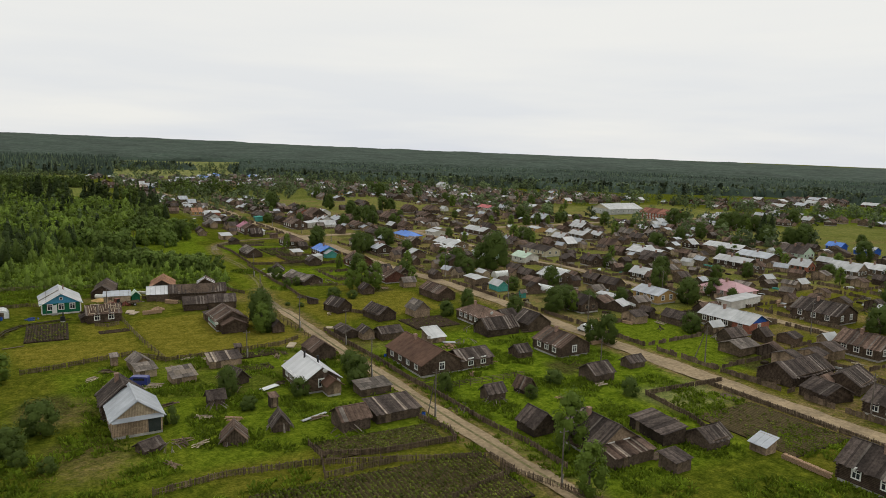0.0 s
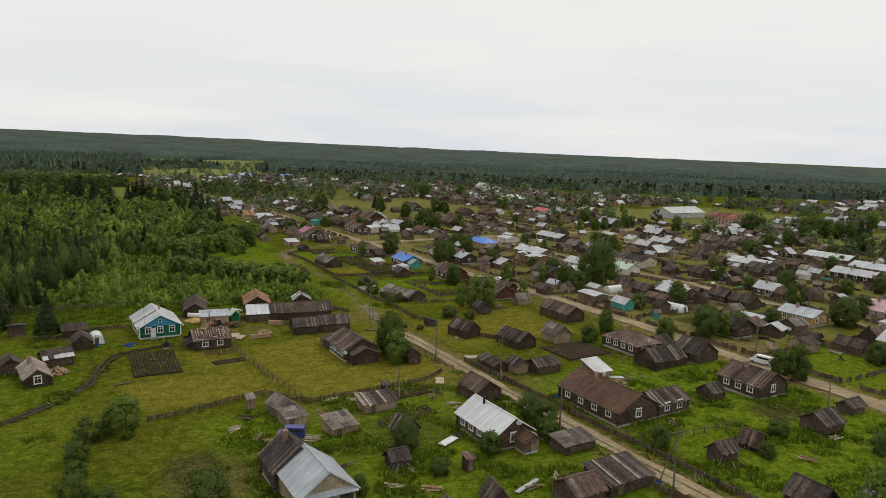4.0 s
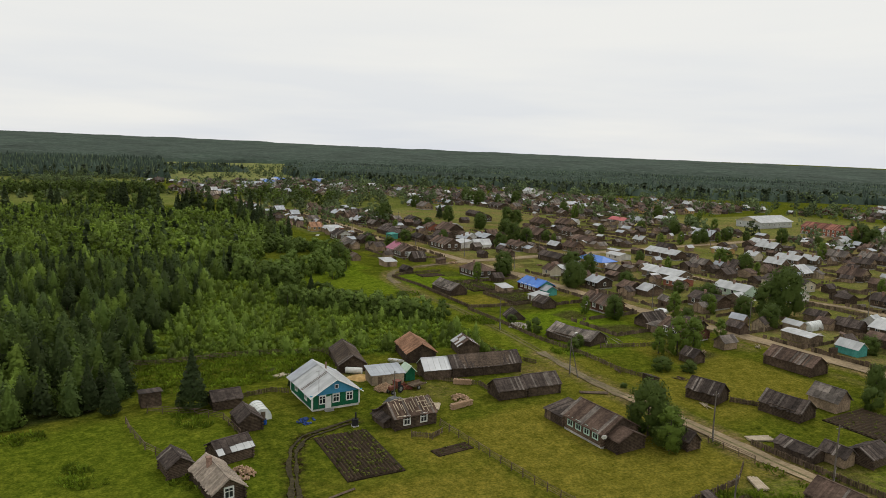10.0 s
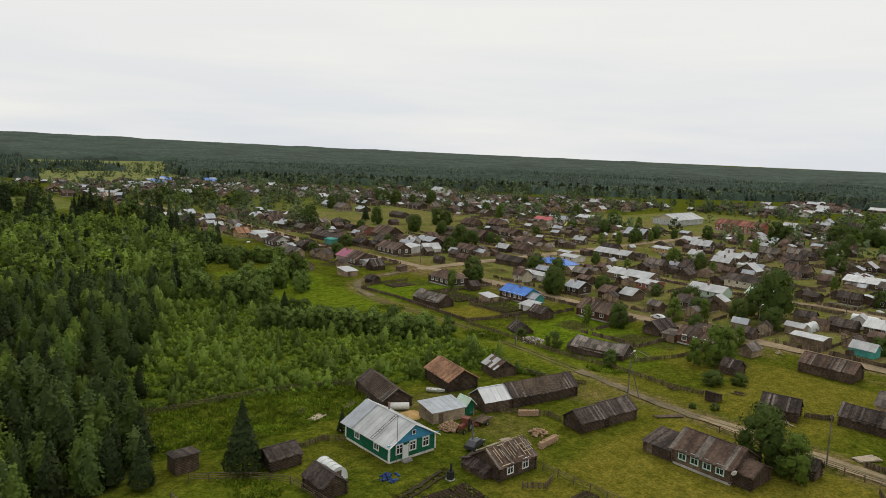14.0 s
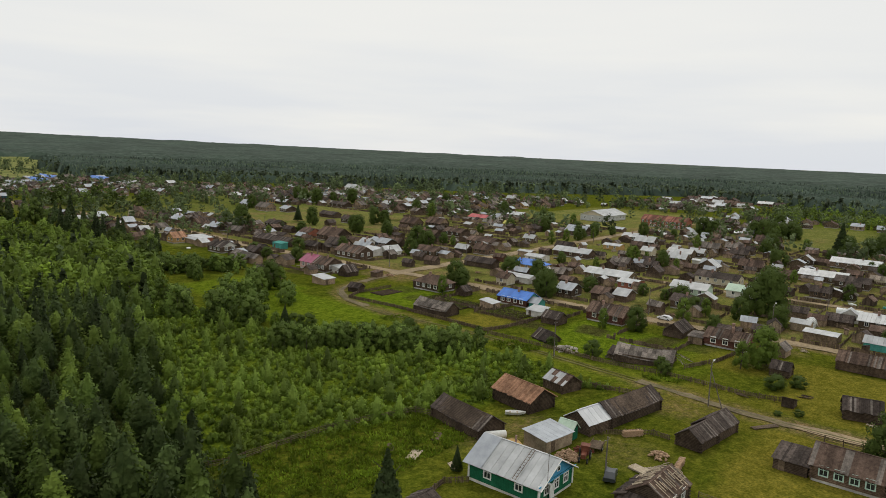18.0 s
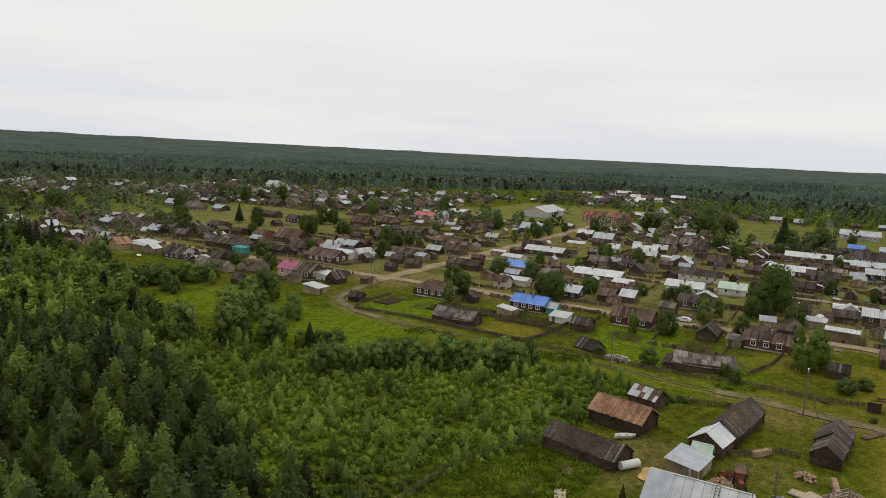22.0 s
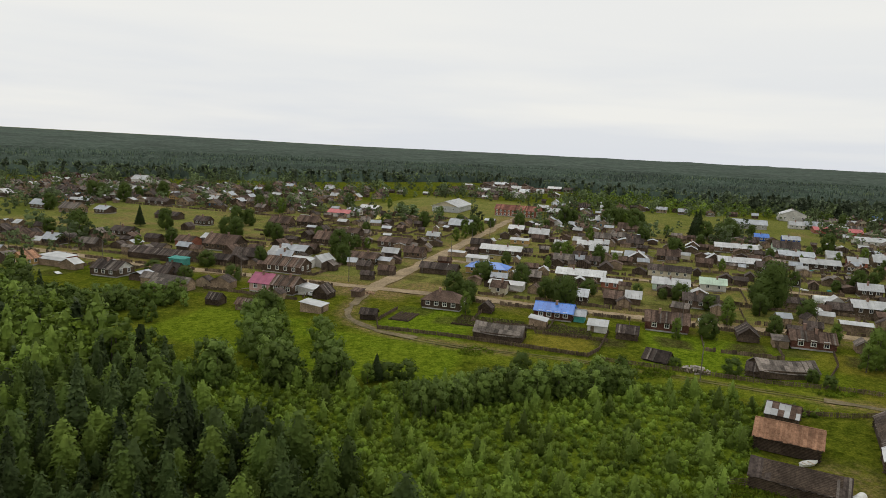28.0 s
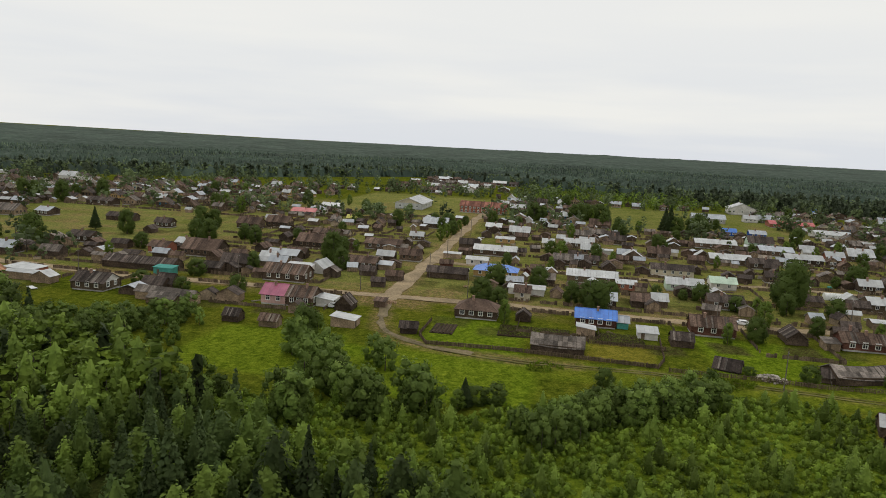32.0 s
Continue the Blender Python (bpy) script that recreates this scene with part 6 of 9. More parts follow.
row_house(154.9, 316.7, 331.5, 6, "log_dark", "roof_dark", "", "barn")
row_house(163.6, 299.8, 316.2, 9, "ochre", "metal_blue", "w4s2", "house")
row_house(211.6, 303.9, 322.8, 8, "log_brown", "metal_white", "w3", "house")
row_house(139.6, 289.1, 301.4, 6, "whitewash", "metal_white", "", "garage")
row_house(131.5, 293.2, 298.8, 6, "cream", "roof_brown", "w1", "house")
row_house(168.2, 264.6, 283.0, 9, "log_grey", "metal_white", "w3s2", "house")
row_house(161.6, 258.5, 266.1, 9, "red_brick", "metal_white", "w2", "garage")
row_house(196.8, 234.0, 250.8, 9, "cream", "roof_dark", "w5s2", "house")
row_house(167.5, 235.5, 248.8, 8, "pale_green_paint", "metal_white", "w4", "house")
row_house(176.4, 222.8, 232.4, 8, "whitewash", "pale_green_paint", "w2", "house")
row_house(143.2, 227.8, 239.1, 8, "log_brown", "roof_dark", "w3", "house")
row_house(135.5, 256.9, 263.1, 8, "log_dark", "roof_brown", "", "barn")
row_house(138.6, 251.1, 256.6, 8, "log_brown", "metal_white", "", "barn")
row_house(131.0, 267.1, 273.8, 8, "log_dark", "metal_grey", "w2s1", "house")
row_house(283.2, 200.0, 220.4, 10, "log_brown", "metal_white", "w4", "house")
row_house(233.3, 204.5, 222.3, 10, "log_grey", "metal_white", "w5", "house")
row_house(270.0, 177.0, 193.0, 11, "log_brown", "metal_grey", "w4", "house")
row_house(248.0, 171.0, 187.5, 9, "log_dark", "metal_white", "w4", "house")
row_house(286.5, 136.0, 148.0, 9, "log_grey", "metal_white", "w3", "house")
row_house(154.5, 178.0, 188.6, 9, "log_grey", "metal_white", "w3s2", "house")
row_house(225.5, 195.5, 207.9, 8, "log_dark", "roof_dark", "w3", "house")
row_house(294.9, 318.7, 327.9, 8, "log_dark", "metal_white", "w3", "house")
row_house(252.0, 308.0, 317.7, 7, "ochre", "metal_white", "w2", "garage")
row_house(246.9, 289.1, 295.2, 7, "cream", "metal_white", "w1", "house")
row_house(254.0, 272.8, 285.0, 8, "log_grey", "metal_white", "w3", "house")
row_house(302.5, 428.0, 443.3, 9, "whitewash", "metal_red", "w3", "house")
row_house(343.9, 427.0, 440.3, 10, "log_grey", "metal_white", "w3", "house")
row_house(344.0, 187.0, 195.2, 7, "deep_blue_paint", "metal_blue", "w3", "house")
row_house(342.6, 171.0, 180.8, 8, "deep_blue_paint", "metal_grey", "w3", "house")
row_house(416.0, 122.0, 151.0, 13, "red_brick", "metal_red", "w6", "house")
row_house(365.0, 119.0, 138.0, 16, "whitewash", "metal_white", "w5", "house")
row_house(186.4, 313.1, 322.3, 8, "whitewash", "metal_white", "w2", "garage")


def plot_house(x, y, lx, ly, ridge, wall, roof, tall=False):
    """A house on a village plot, with the windows of its street sides."""
    near = x < 235 and y < 420
    h = 5.2 if tall else 2.3 + 0.05 * min(lx, ly)
    lx, ly = lx - 0.7, ly - 0.7
    return house(x, y, lx, ly, ridge, h, 0.29 * (lx if ridge == "y" else ly) + 0.35, wall, roof, win=f"w{max(2, round(ly / 3))}s{max(1, round(lx / 3.2))}", far=True, style=None if near else "coarse",
                 trim="white_paint" if side_odd(x, y) else "board_grey", gable=("board_grey" if wall.startswith("log") and side_odd(y, x) else None))


def plot_shed(x, y, lx, ly, ridge, wall, roof, name="shed"):
    """A yard building on a village plot."""
    near = x < 235 and y < 420
    lx, ly = lx - 0.4, ly - 0.4
    if name == "shed" and ridge == "y" and math.sin(x * 1.7 + y * 2.3) > -0.3:
        lx, ly, ridge = ly * 0.9, lx, "x"
    return house(x, y, lx, ly, ridge, 1.8 + 0.03 * ly, 0.5 if name == "garage" else 0.33 * (lx if ridge == "y" else ly) + 0.25, wall, roof, name=name, chimney=False, base=False, over=0.3, far=True,
                 group="village sheds", style=None if near else "coarse", rot=6 * math.sin(x * 3 + y))


lean(71.2, 186.2, 2.6, 2.2, "e", 1.9, 0.8, "board_dark", "roof_dark", label="tiny tumbledown hut beside the track")

# -- houses along the street's north end --
plot_house(93.0, 514.0, 8.0, 11.0, "y", "log_dark", "roof_dark")
plot_house(96.4, 453.0, 7.0, 7.0, "x", "ochre", "roof_orange")
plot_shed(101.0, 444.6, 5.0, 15.0, "y", "board_grey", "metal_white", "garage")
plot_shed(102.6, 401.6, 5.4, 7.6, "y", "log_dark", "roof_dark", "barn")
plot_shed(91.2, 391.0, 4.0, 19.0, "y", "board_grey", "roof_grey", "barn")
plot_shed(86.0, 470.0, 4.6, 6.6, "y", "log_grey", "roof_brown")
plot_shed(88.4, 540.0, 5.4, 8.0, "x", "board_grey", "metal_white")

# -- plots between the streets --
plot_shed(152.6, 409.5, 5.0, 7.5, "y", "log_brown", "roof_brown")
plot_shed(135.9, 490.7, 5.1, 7.7, "y", "log_grey", "roof_brown", "barn")
plot_shed(136.7, 464.0, 5.4, 8.2, "y", "board_dark", "roof_grey", "barn")
plot_shed(202.3, 468.0, 4.4, 6.7, "y", "log_dark", "roof_dark")
plot_house(221.1, 472.5, 6.4, 8.7, "y", "log_dark", "roof_dark")
plot_house(223.3, 559.1, 9.3, 12.6, "y", "board_grey", "roof_grey")
plot_house(228.1, 586.4, 7.9, 10.7, "y", "log_grey", "metal_grey")
plot_shed(359.9, 556.5, 12, 18, "y", "whitewash", "roof_light_wood", "garage")
plot_house(412.3, 673.9, 10.5, 14.2, "y", "whitewash", "metal_white", tall=True)
plot_shed(450.7, 763.9, 11.6, 17.4, "y", "whitewash", "metal_white", "garage")
plot_shed(280.2, 494.6, 2.7, 4.1, "y", "board_grey", "metal_white")
plot_shed(151.5, 389.7, 3.4, 5.1, "y", "board_grey", "metal_white")
plot_house(150.4, 383.8, 5.1, 6.9, "y", "log_brown", "metal_grey")
plot_shed(171.8, 385.7, 5.4, 8.1, "y", "log_dark", "roof_brown")
plot_shed(144.9, 396.6, 7.5, 11.2, "y", "log_dark", "roof_dark", "barn")
plot_shed(179.2, 403.2, 4.8, 7.3, "y", "board_dark", "roof_brown")
plot_house(240.1, 437.8, 8.9, 12.0, "y", "log_brown", "roof_brown")
plot_house(252.8, 428.2, 9.1, 12.3, "y", "log_dark", "roof_brown")
plot_shed(271.0, 440.5, 4.3, 6.5, "y", "whitewash", "metal_white")
plot_house(319.5, 432.1, 6.9, 9.3, "y", "whitewash", "metal_grey")
plot_house(282.7, 408.2, 4.3, 5.8, "y", "cream", "roof_grey")
plot_shed(316.6, 419.1, 4.3, 6.5, "y", "board_grey", "roof_grey")
plot_house(291.2, 401.6, 4.8, 6.5, "y", "board_grey", "metal_yellow")
plot_shed(233.3, 410.3, 4.8, 7.1, "y", "board_dark", "roof_dark")
plot_shed(211.7, 407.4, 4.5, 6.7, "y", "board_dark", "roof_dark")
plot_house(200.0, 389.5, 9.7, 13.1, "y", "log_dark", "roof_brown")
plot_shed(182.9, 353.1, 5.0, 7.4, "y", "board_dark", "metal_white")
plot_house(186.1, 343.8, 6.6, 8.9, "y", "log_brown", "roof_brown")
plot_shed(205.5, 345.4, 4.2, 6.4, "y", "board_grey", "roof_grey")
plot_house(241.0, 353.5, 5.2, 7.0, "y", "log_grey", "metal_white")
plot_shed(133.4, 342.5, 3.2, 4.8, "y", "board_dark", "roof_dark", "barn")
plot_shed(145.2, 340.1, 4.0, 6.1, "y", "board_dark", "roof_brown")
plot_shed(176.0, 327.7, 3.6, 5.3, "y", "log_red", "roof_brown")
plot_house(300.8, 359.5, 5.8, 7.8, "y", "whitewash", "metal_white")
plot_shed(200.1, 329.4, 5.0, 7.5, "y", "board_grey", "metal_white", "garage")
plot_shed(231.2, 327.0, 6.2, 9.3, "y", "log_dark", "roof_dark", "barn")
plot_shed(245.3, 324.9, 2.9, 4.4, "y", "board_grey", "metal_white")
plot_house(284.5, 308.1, 8.1, 11.0, "y", "log_dark", "metal_white")
plot_shed(348.7, 307.8, 5.7, 8.5, "y", "whitewash", "metal_white")
plot_shed(320.9, 291.9, 3.7, 5.6, "y", "log_dark", "metal_white")
plot_shed(249.5, 282.7, 3.8, 5.7, "y", "board_grey", "roof_grey")
plot_house(266.0, 273.9, 5.5, 7.4, "y", "log_grey", "metal_white")
plot_house(239.3, 273.0, 6.4, 8.6, "y", "log_brown", "metal_white")
plot_house(210.0, 278.6, 4.0, 5.4, "y", "log_grey", "metal_grey")
plot_house(209.0, 272.9, 4.7, 6.4, "y", "log_dark", "roof_dark")
plot_shed(175.1, 297.2, 2.7, 4.1, "y", "log_red", "roof_brown")
plot_shed(181.3, 293.8, 3.6, 5.4, "y", "log_brown", "roof_brown")
plot_shed(176.2, 288.4, 2.9, 4.4, "x", "board_grey", "metal_white")
plot_house(227.5, 255.2, 6.3, 8.5, "x", "log_grey", "metal_white")
plot_shed(220.5, 260.2, 3.9, 5.9, "y", "log_brown", "roof_brown")
plot_house(290.4, 276.0, 7.4, 9.9, "y", "log_grey", "roof_grey")
plot_house(302.8, 267.9, 6.4, 8.6, "y", "log_dark", "roof_grey")
plot_house(297.6, 260.3, 5.9, 8.0, "y", "log_dark", "roof_dark")
plot_shed(242.8, 265.2, 3.5, 5.2, "y", "whitewash", "metal_white", "garage")
plot_shed(279.1, 242.4, 4.6, 6.9, "y", "board_grey", "roof_grey")
plot_house(286.8, 230.5, 5.1, 6.9, "x", "log_dark", "metal_white")
plot_shed(253.8, 234.7, 3.0, 4.5, "y", "cream", "metal_white")
plot_shed(248.4, 222.8, 4.4, 6.6, "x", "log_brown", "metal_white")
plot_house(243.9, 242.5, 7.6, 10.2, "y", "log_dark", "roof_brown")
plot_house(303.5, 185.1, 9.6, 13.0, "y", "pale_green_paint", "roof_dark")
plot_shed(248.1, 196.2, 3.6, 5.4, "y", "cream", "roof_light_wood")
plot_shed(282.0, 167.9, 3.6, 5.4, "y", "whitewash", "metal_white")
plot_house(276.9, 147.0, 8.8, 11.9, "y", "log_grey", "metal_white")
plot_house(250.4, 167.5, 3.6, 4.8, "x", "log_brown", "roof_brown")
plot_house(239.8, 165.8, 4.2, 5.6, "x", "log_brown", "roof_brown")
plot_house(196.6, 206.1, 5.2, 7.0, "y", "log_dark", "roof_dark")
plot_house(199.1, 197.9, 3.7, 5.0, "x", "log_dark", "roof_grey")
plot_house(445.0, 156.8, 7.5, 10.1, "y", "whitewash", "metal_white")
plot_house(450.0, 145.6, 8.6, 11.7, "y", "whitewash", "metal_grey")
plot_shed(235.2, 227.5, 4.9, 7.3, "y", "log_dark", "roof_brown")
plot_shed(208.9, 231.6, 3.3, 5.0, "y", "log_dark", "roof_dark")
plot_shed(204.9, 212.6, 3.8, 5.6, "y", "board_dark", "roof_dark")
plot_house(190.3, 167.3, 4.1, 5.5, "y", "log_brown", "roof_brown")
plot_shed(351.5, 264.5, 8.8, 13.2, "y", "log_brown", "roof_brown")
plot_house(417.2, 319.4, 8.3, 11.3, "y", "log_grey", "metal_white")
plot_house(673.0, 399.1, 8.2, 11.1, "y", "whitewash", "metal_white")
plot_house(650.8, 369.0, 6.1, 8.2, "y", "whitewash", "metal_white")
plot_shed(132.4, 192.8, 5.6, 8.4, "y", "log_grey", "metal_white", "garage")
plot_shed(132.4, 180.2, 4.0, 6.0, "y", "teal_paint", "metal_white")
plot_shed(132.2, 167.2, 1.6, 2.5, "y", "teal_paint", "roof_grey")
plot_shed(153.7, 192.6, 4.8, 7.2, "y", "log_dark", "roof_dark", "barn")
plot_shed(162.9, 191.6, 4.1, 6.1, "x", "whitewash", "metal_white")
plot_house(168.6, 174.6, 4.8, 6.5, "y", "log_dark", "roof_dark")
plot_house(137.5, 147.4, 7.0, 9.4, "y", "log_dark", "roof_dark")
plot_shed(154.6, 152.7, 4.6, 6.9, "y", "whitewash", "metal_white", "garage")
plot_shed(235.9, 257.1, 5.7, 8.5, "y", "log_grey", "metal_grey")
plot_shed(221.9, 252.9, 3.4, 5.0, "y", "board_grey", "metal_grey")
plot_house(293.7, 354.2, 9.8, 13.2, "y", "log_dark", "metal_grey")
plot_house(205.0, 284.5, 6.2, 8.4, "y", "log_brown", "roof_grey")
plot_shed(198.3, 266.7, 5.5, 8.3, "y", "log_dark", "roof_dark")
plot_house(192.9, 174.5, 6.1, 8.3, "y", "log_dark", "metal_white")
plot_shed(234.9, 189.2, 3.2, 4.8, "y", "whitewash", "metal_white")
plot_shed(244.1, 190.0, 3.6, 5.4, "y", "log_grey", "metal_grey")
plot_house(268.8, 160.8, 6.3, 8.5, "y", "red_brick", "metal_white")
plot_shed(294.0, 165.0, 4.8, 7.2, "y", "log_dark", "metal_white")
plot_shed(234.1, 139.8, 3.9, 5.8, "y", "board_grey", "metal_white")
plot_shed(303.0, 197.3, 2.6, 3.9, "y", "whitewash", "metal_white")
plot_house(280.2, 258.4, 6.5, 8.8, "y", "log_dark", "roof_dark")
plot_shed(152.2, 112.8, 3.2, 4.8, "y", "board_grey", "metal_white")
plot_shed(148.4, 104.7, 4.6, 6.9, "y", "board_dark", "roof_dark")
plot_shed(155.9, 101.6, 3.0, 4.5, "x", "log_dark", "roof_dark")
plot_shed(150.4, 123.5, 4.6, 6.9, "y", "log_dark", "roof_dark")
plot_shed(149.2, 132.5, 2.6, 4.0, "y", "board_dark", "roof_dark")
plot_shed(166.9, 126.4, 5.1, 7.7, "y", "board_dark", "roof_brown")
plot_shed(167.8, 92.0, 3.3, 4.9, "y", "board_grey", "metal_white")
plot_shed(123.4, 205.4, 3.4, 5.1, "y", "log_dark", "roof_dark")
plot_house(112.7, 210.6, 4.5, 6.1, "y", "log_dark", "roof_dark")
plot_shed(108.0, 196.9, 3.6, 5.3, "y", "board_grey", "roof_grey")
plot_shed(169.4, 166.8, 5.3, 7.9, "y", "log_dark", "roof_dark")
plot_house(161.7, 418.7, 11.1, 14.9, "y", "log_dark", "roof_brown")
plot_shed(149.1, 367.9, 6.6, 10.0, "y", "whitewash", "metal_white")

# the sports hall, the red two-storey school and a long farm shed
house(398.0, 391.0, 34.0, 19.0, "x", 4.2, 3.4, "metal_white", "metal_white", "cream", "w3s6", name="sports_hall", category="hall", label="large white sports hall with a pale low-pitched roof", group="", chimney=False, over=0.8, style="coarse")
house(392.0, 341.0, 12.0, 31.0, "y", 4.7, 2.8, "red_brick", "roof_red", None, "", name="school", category="school", label="long two-storey red brick school with a rusty red roof", group="", style="coarse")
school = bpy.data.objects["school"]
for k in range(11):
    for level in (0.7, 2.9):
        f = part("window", window_meshes(1.0, 1.1, "white_paint")[0], (), school)
        f.matrix_local = pose(-6.0, -14.0 + k * 2.8, level, 0, 0, -90)
        part("pane", window_meshes(1.0, 1.1, "white_paint")[1], (), f)
house(422.5, 189.6, 11.0, 21.5, "y", 3.2, 2.6, "concrete", "metal_grey", None, "w5", name="farm_shed", category="shed", label="long grey farm shed on a green field", group="", chimney=False, style="coarse")
house(510.0, 149.0, 14.0, 20.0, "x", 5.0, 4.0, "whitewash", "metal_white", None, "w3s3", name="village_hall", category="hall", label="white hall with a bright roof at the forest edge", group="", style="coarse")

# the rest of the village: plots along the streets
taken = [(o.location.x, o.location.y) for o in scene.objects if o.parent is None and o.type == "EMPTY"]
dice = random.Random(11)


def free(x, y, gap):
    return all((x - a) ** 2 + (y - b) ** 2 > gap * gap for a, b in taken)


def settled(x, y):
    """The part of the village whose houses are set out one by one above."""
    return 96 < x < 330 and 60 < y < 475


def open_ground(x, y):
    """Fields, streets and squares that stay clear of houses."""
    for x0, x1, y0, y1 in ((104, 260, 575, 700), (168, 292, 430, 575), (335, 520, 342, 470), (338, 500, 140, 272), (196, 330, 327, 345), (108, 128, -100, 700), (173, 188, -100, 340), (205, 226, 205, 262), (64, 118, 150, 205), (96, 122, 50, 95), (345, 440, 316, 366),
                           (126, 200, 311, 345), (100, 126, 312, 346), (136, 175, 205, 228), (120, 140, 92, 128)):
        if x0 < x < x1 and y0 < y < y1:
            return True
    return x < 60 or (x < 90 and y < 480) or (x < 86 and y < 600) or (x < 115 and y < 345)


ROOFS = ["roof_dark"] * 14 + ["roof_brown"] * 12 + ["roof_grey"] * 4 + ["metal_white"] * 3 + ["metal_grey"] * 2
WALLS = ["log_dark"] * 9 + ["log_brown"] * 11 + ["log_grey"] * 3 + ["log_red"] * 2 + ["cream", "whitewash"]
# greyer mix for farther plots: haze put into roof and wall colours
GREY_ROOFS = ["roof_grey"] * 8 + ["roof_brown"] * 9 + ["roof_dark"] * 9 + ["metal_white"] * 3 + ["metal_grey"] * 4
GREY_WALLS = ["log_grey"] * 8 + ["log_brown"] * 5 + ["board_grey"] * 6 + ["log_dark"] * 3 + ["cream", "whitewash", "ochre"]
for sx in (118, 180, 241, 302, 362, 424, 486):
    for side in (-1, 1):
        yy = 20.0
        while yy < 900 - max(0, sx - 200) * 1.1:
            yy += dice.uniform(14.5, 21)
            hx = sx + 0.0214 * (sx + 81) * float(smooth(205, 228, yy)) + side * dice.uniform(11, 15)
            if not settled(hx, yy) and not open_ground(hx, yy) and free(hx, yy, 13.5):
                lx, ly = dice.uniform(5.0, 6.8), dice.uniform(5.6, 9.2)
                roof = dice.choice(ROOFS if hx < 195 and yy < 430 else GREY_ROOFS)
                house(hx, yy, lx, ly, dice.choice("yxx"), dice.uniform(2.4, 3.0), dice.uniform(1.7, 2.5), dice.choice(WALLS if hx < 195 and yy < 430 else GREY_WALLS), roof, far=True, gable=dice.choice((None, None, None, None, "board_grey", "board_grey", "whitewash", "cream", "board_light")), win=dice.choice(("w3s2", "w3", "s2w2", "s3w3")), trim=dice.choice(("white_paint", "board_grey", "board_grey", "fence_wood", "blue_paint")), rot=dice.uniform(-6, 6))
                taken.append((hx, yy))
            for back in (dice.uniform(21, 25), dice.uniform(26, 30)):
                bx_, by_ = sx + 0.0214 * (sx + 81) * float(smooth(205, 228, yy)) + side * back, yy + dice.uniform(-6, 6)
                if dice.random() < (0.4 if settled(bx_, by_) else 0.8) and not open_ground(bx_, by_) and free(bx_, by_, 8.0):
                    shed(bx_, by_, dice.uniform(3.2, 5.2), dice.uniform(3.6, 7.5), dice.choice("xy"), dice.uniform(1.8, 2.4), dice.uniform(1.0, 1.7), dice.choice(("log_dark", "board_dark", "board_grey", "log_grey")),
                         dice.choice(("roof_dark", "roof_dark", "roof_dark", "roof_brown", "roof_brown", "roof_grey", "roof_grey", "metal_white", "metal_grey")), far=True, rot=dice.uniform(-6, 6))
                    taken.append((bx_, by_))
# small sheds and lean-tos that crowd the yards
for sx in (118, 180, 241, 302, 362, 424):
    for side in (-1, 1):
        yy = 30.0
        while yy < 820 - max(0, sx - 200) * 0.9:
            yy += dice.uniform(3.6, 7)
            bx_ = sx + 0.0214 * (sx + 81) * float(smooth(205, 228, yy)) + side * dice.uniform(9, 30)
            if dice.random() < (0.75 if settled(bx_, yy) else 1.0) and not open_ground(bx_, yy) and free(bx_, yy, 5.2):
                shed(bx_, yy, dice.uniform(2.5, 4.5), dice.uniform(2.5, 6), dice.choice("xy"), dice.uniform(1.6, 2.3), dice.uniform(0.7, 1.5), dice.choice(("log_dark", "board_dark", "board_grey", "board_grey", "log_brown", "board_light")),
                     dice.choice(("roof_dark", "roof_dark", "roof_dark", "roof_brown", "roof_brown", "roof_brown", "roof_grey", "roof_grey", "metal_white", "metal_grey")), far=True, lump=True, rot=dice.uniform(-16, 16))
                taken.append((bx_, yy))
# the hamlets beyond
for x0, x1, y0, y1, n in ((70, 135, 690, 940, 34), (130, 300, 760, 930, 46), (300, 460, 600, 790, 40), (540, 770, 345, 450, 60), (420, 560, 60, 150, 14)):
    for _ in range(n):
        hx, hy = dice.uniform(x0, x1), dice.uniform(y0, y1)
        if free(hx, hy, 12):
            house(hx, hy, dice.uniform(7, 10), dice.uniform(8, 16), dice.choice("xy"), 2.8, 2.2, dice.choice(WALLS), dice.choice(ROOFS + ["metal_white"] * 4 + ["metal_blue"]), far=True, win="w2s2")
            taken.append((hx, hy))

for hx, hy in ((196, 872), (224, 925), (262, 890)):
    house(hx, hy, 10, 42, "y", 3.2, 2.0, "whitewash", "metal_blue", far=True, win="w6", chimney=False)
for hx, hy, lx, ly, wall, roof in ((253, 815, 12, 26, "whitewash", "metal_white"), (96, 700, 16, 9, "log_brown", "roof_light_wood"), (168, 846, 20, 9, "whitewash", "metal_grey")):
    house(hx, hy, lx, ly, "y" if ly > lx else "x", 3.0, 2.0, wall, roof, far=True, win="w4", chimney=False)
join_store(FAR, "far_village", "distant log houses and sheds with dark and bright roofs", "houses")

# ---- trees that stand alone ----
def crown_meshes(maker, key):
    made = []
    for _ in range(4):
        v = maker()
        made.append(soften(soup("crown", v, np.arange(len(v)).reshape(-1, 4), [key]), v, np.array([0, 0, 0.35])))
    return made


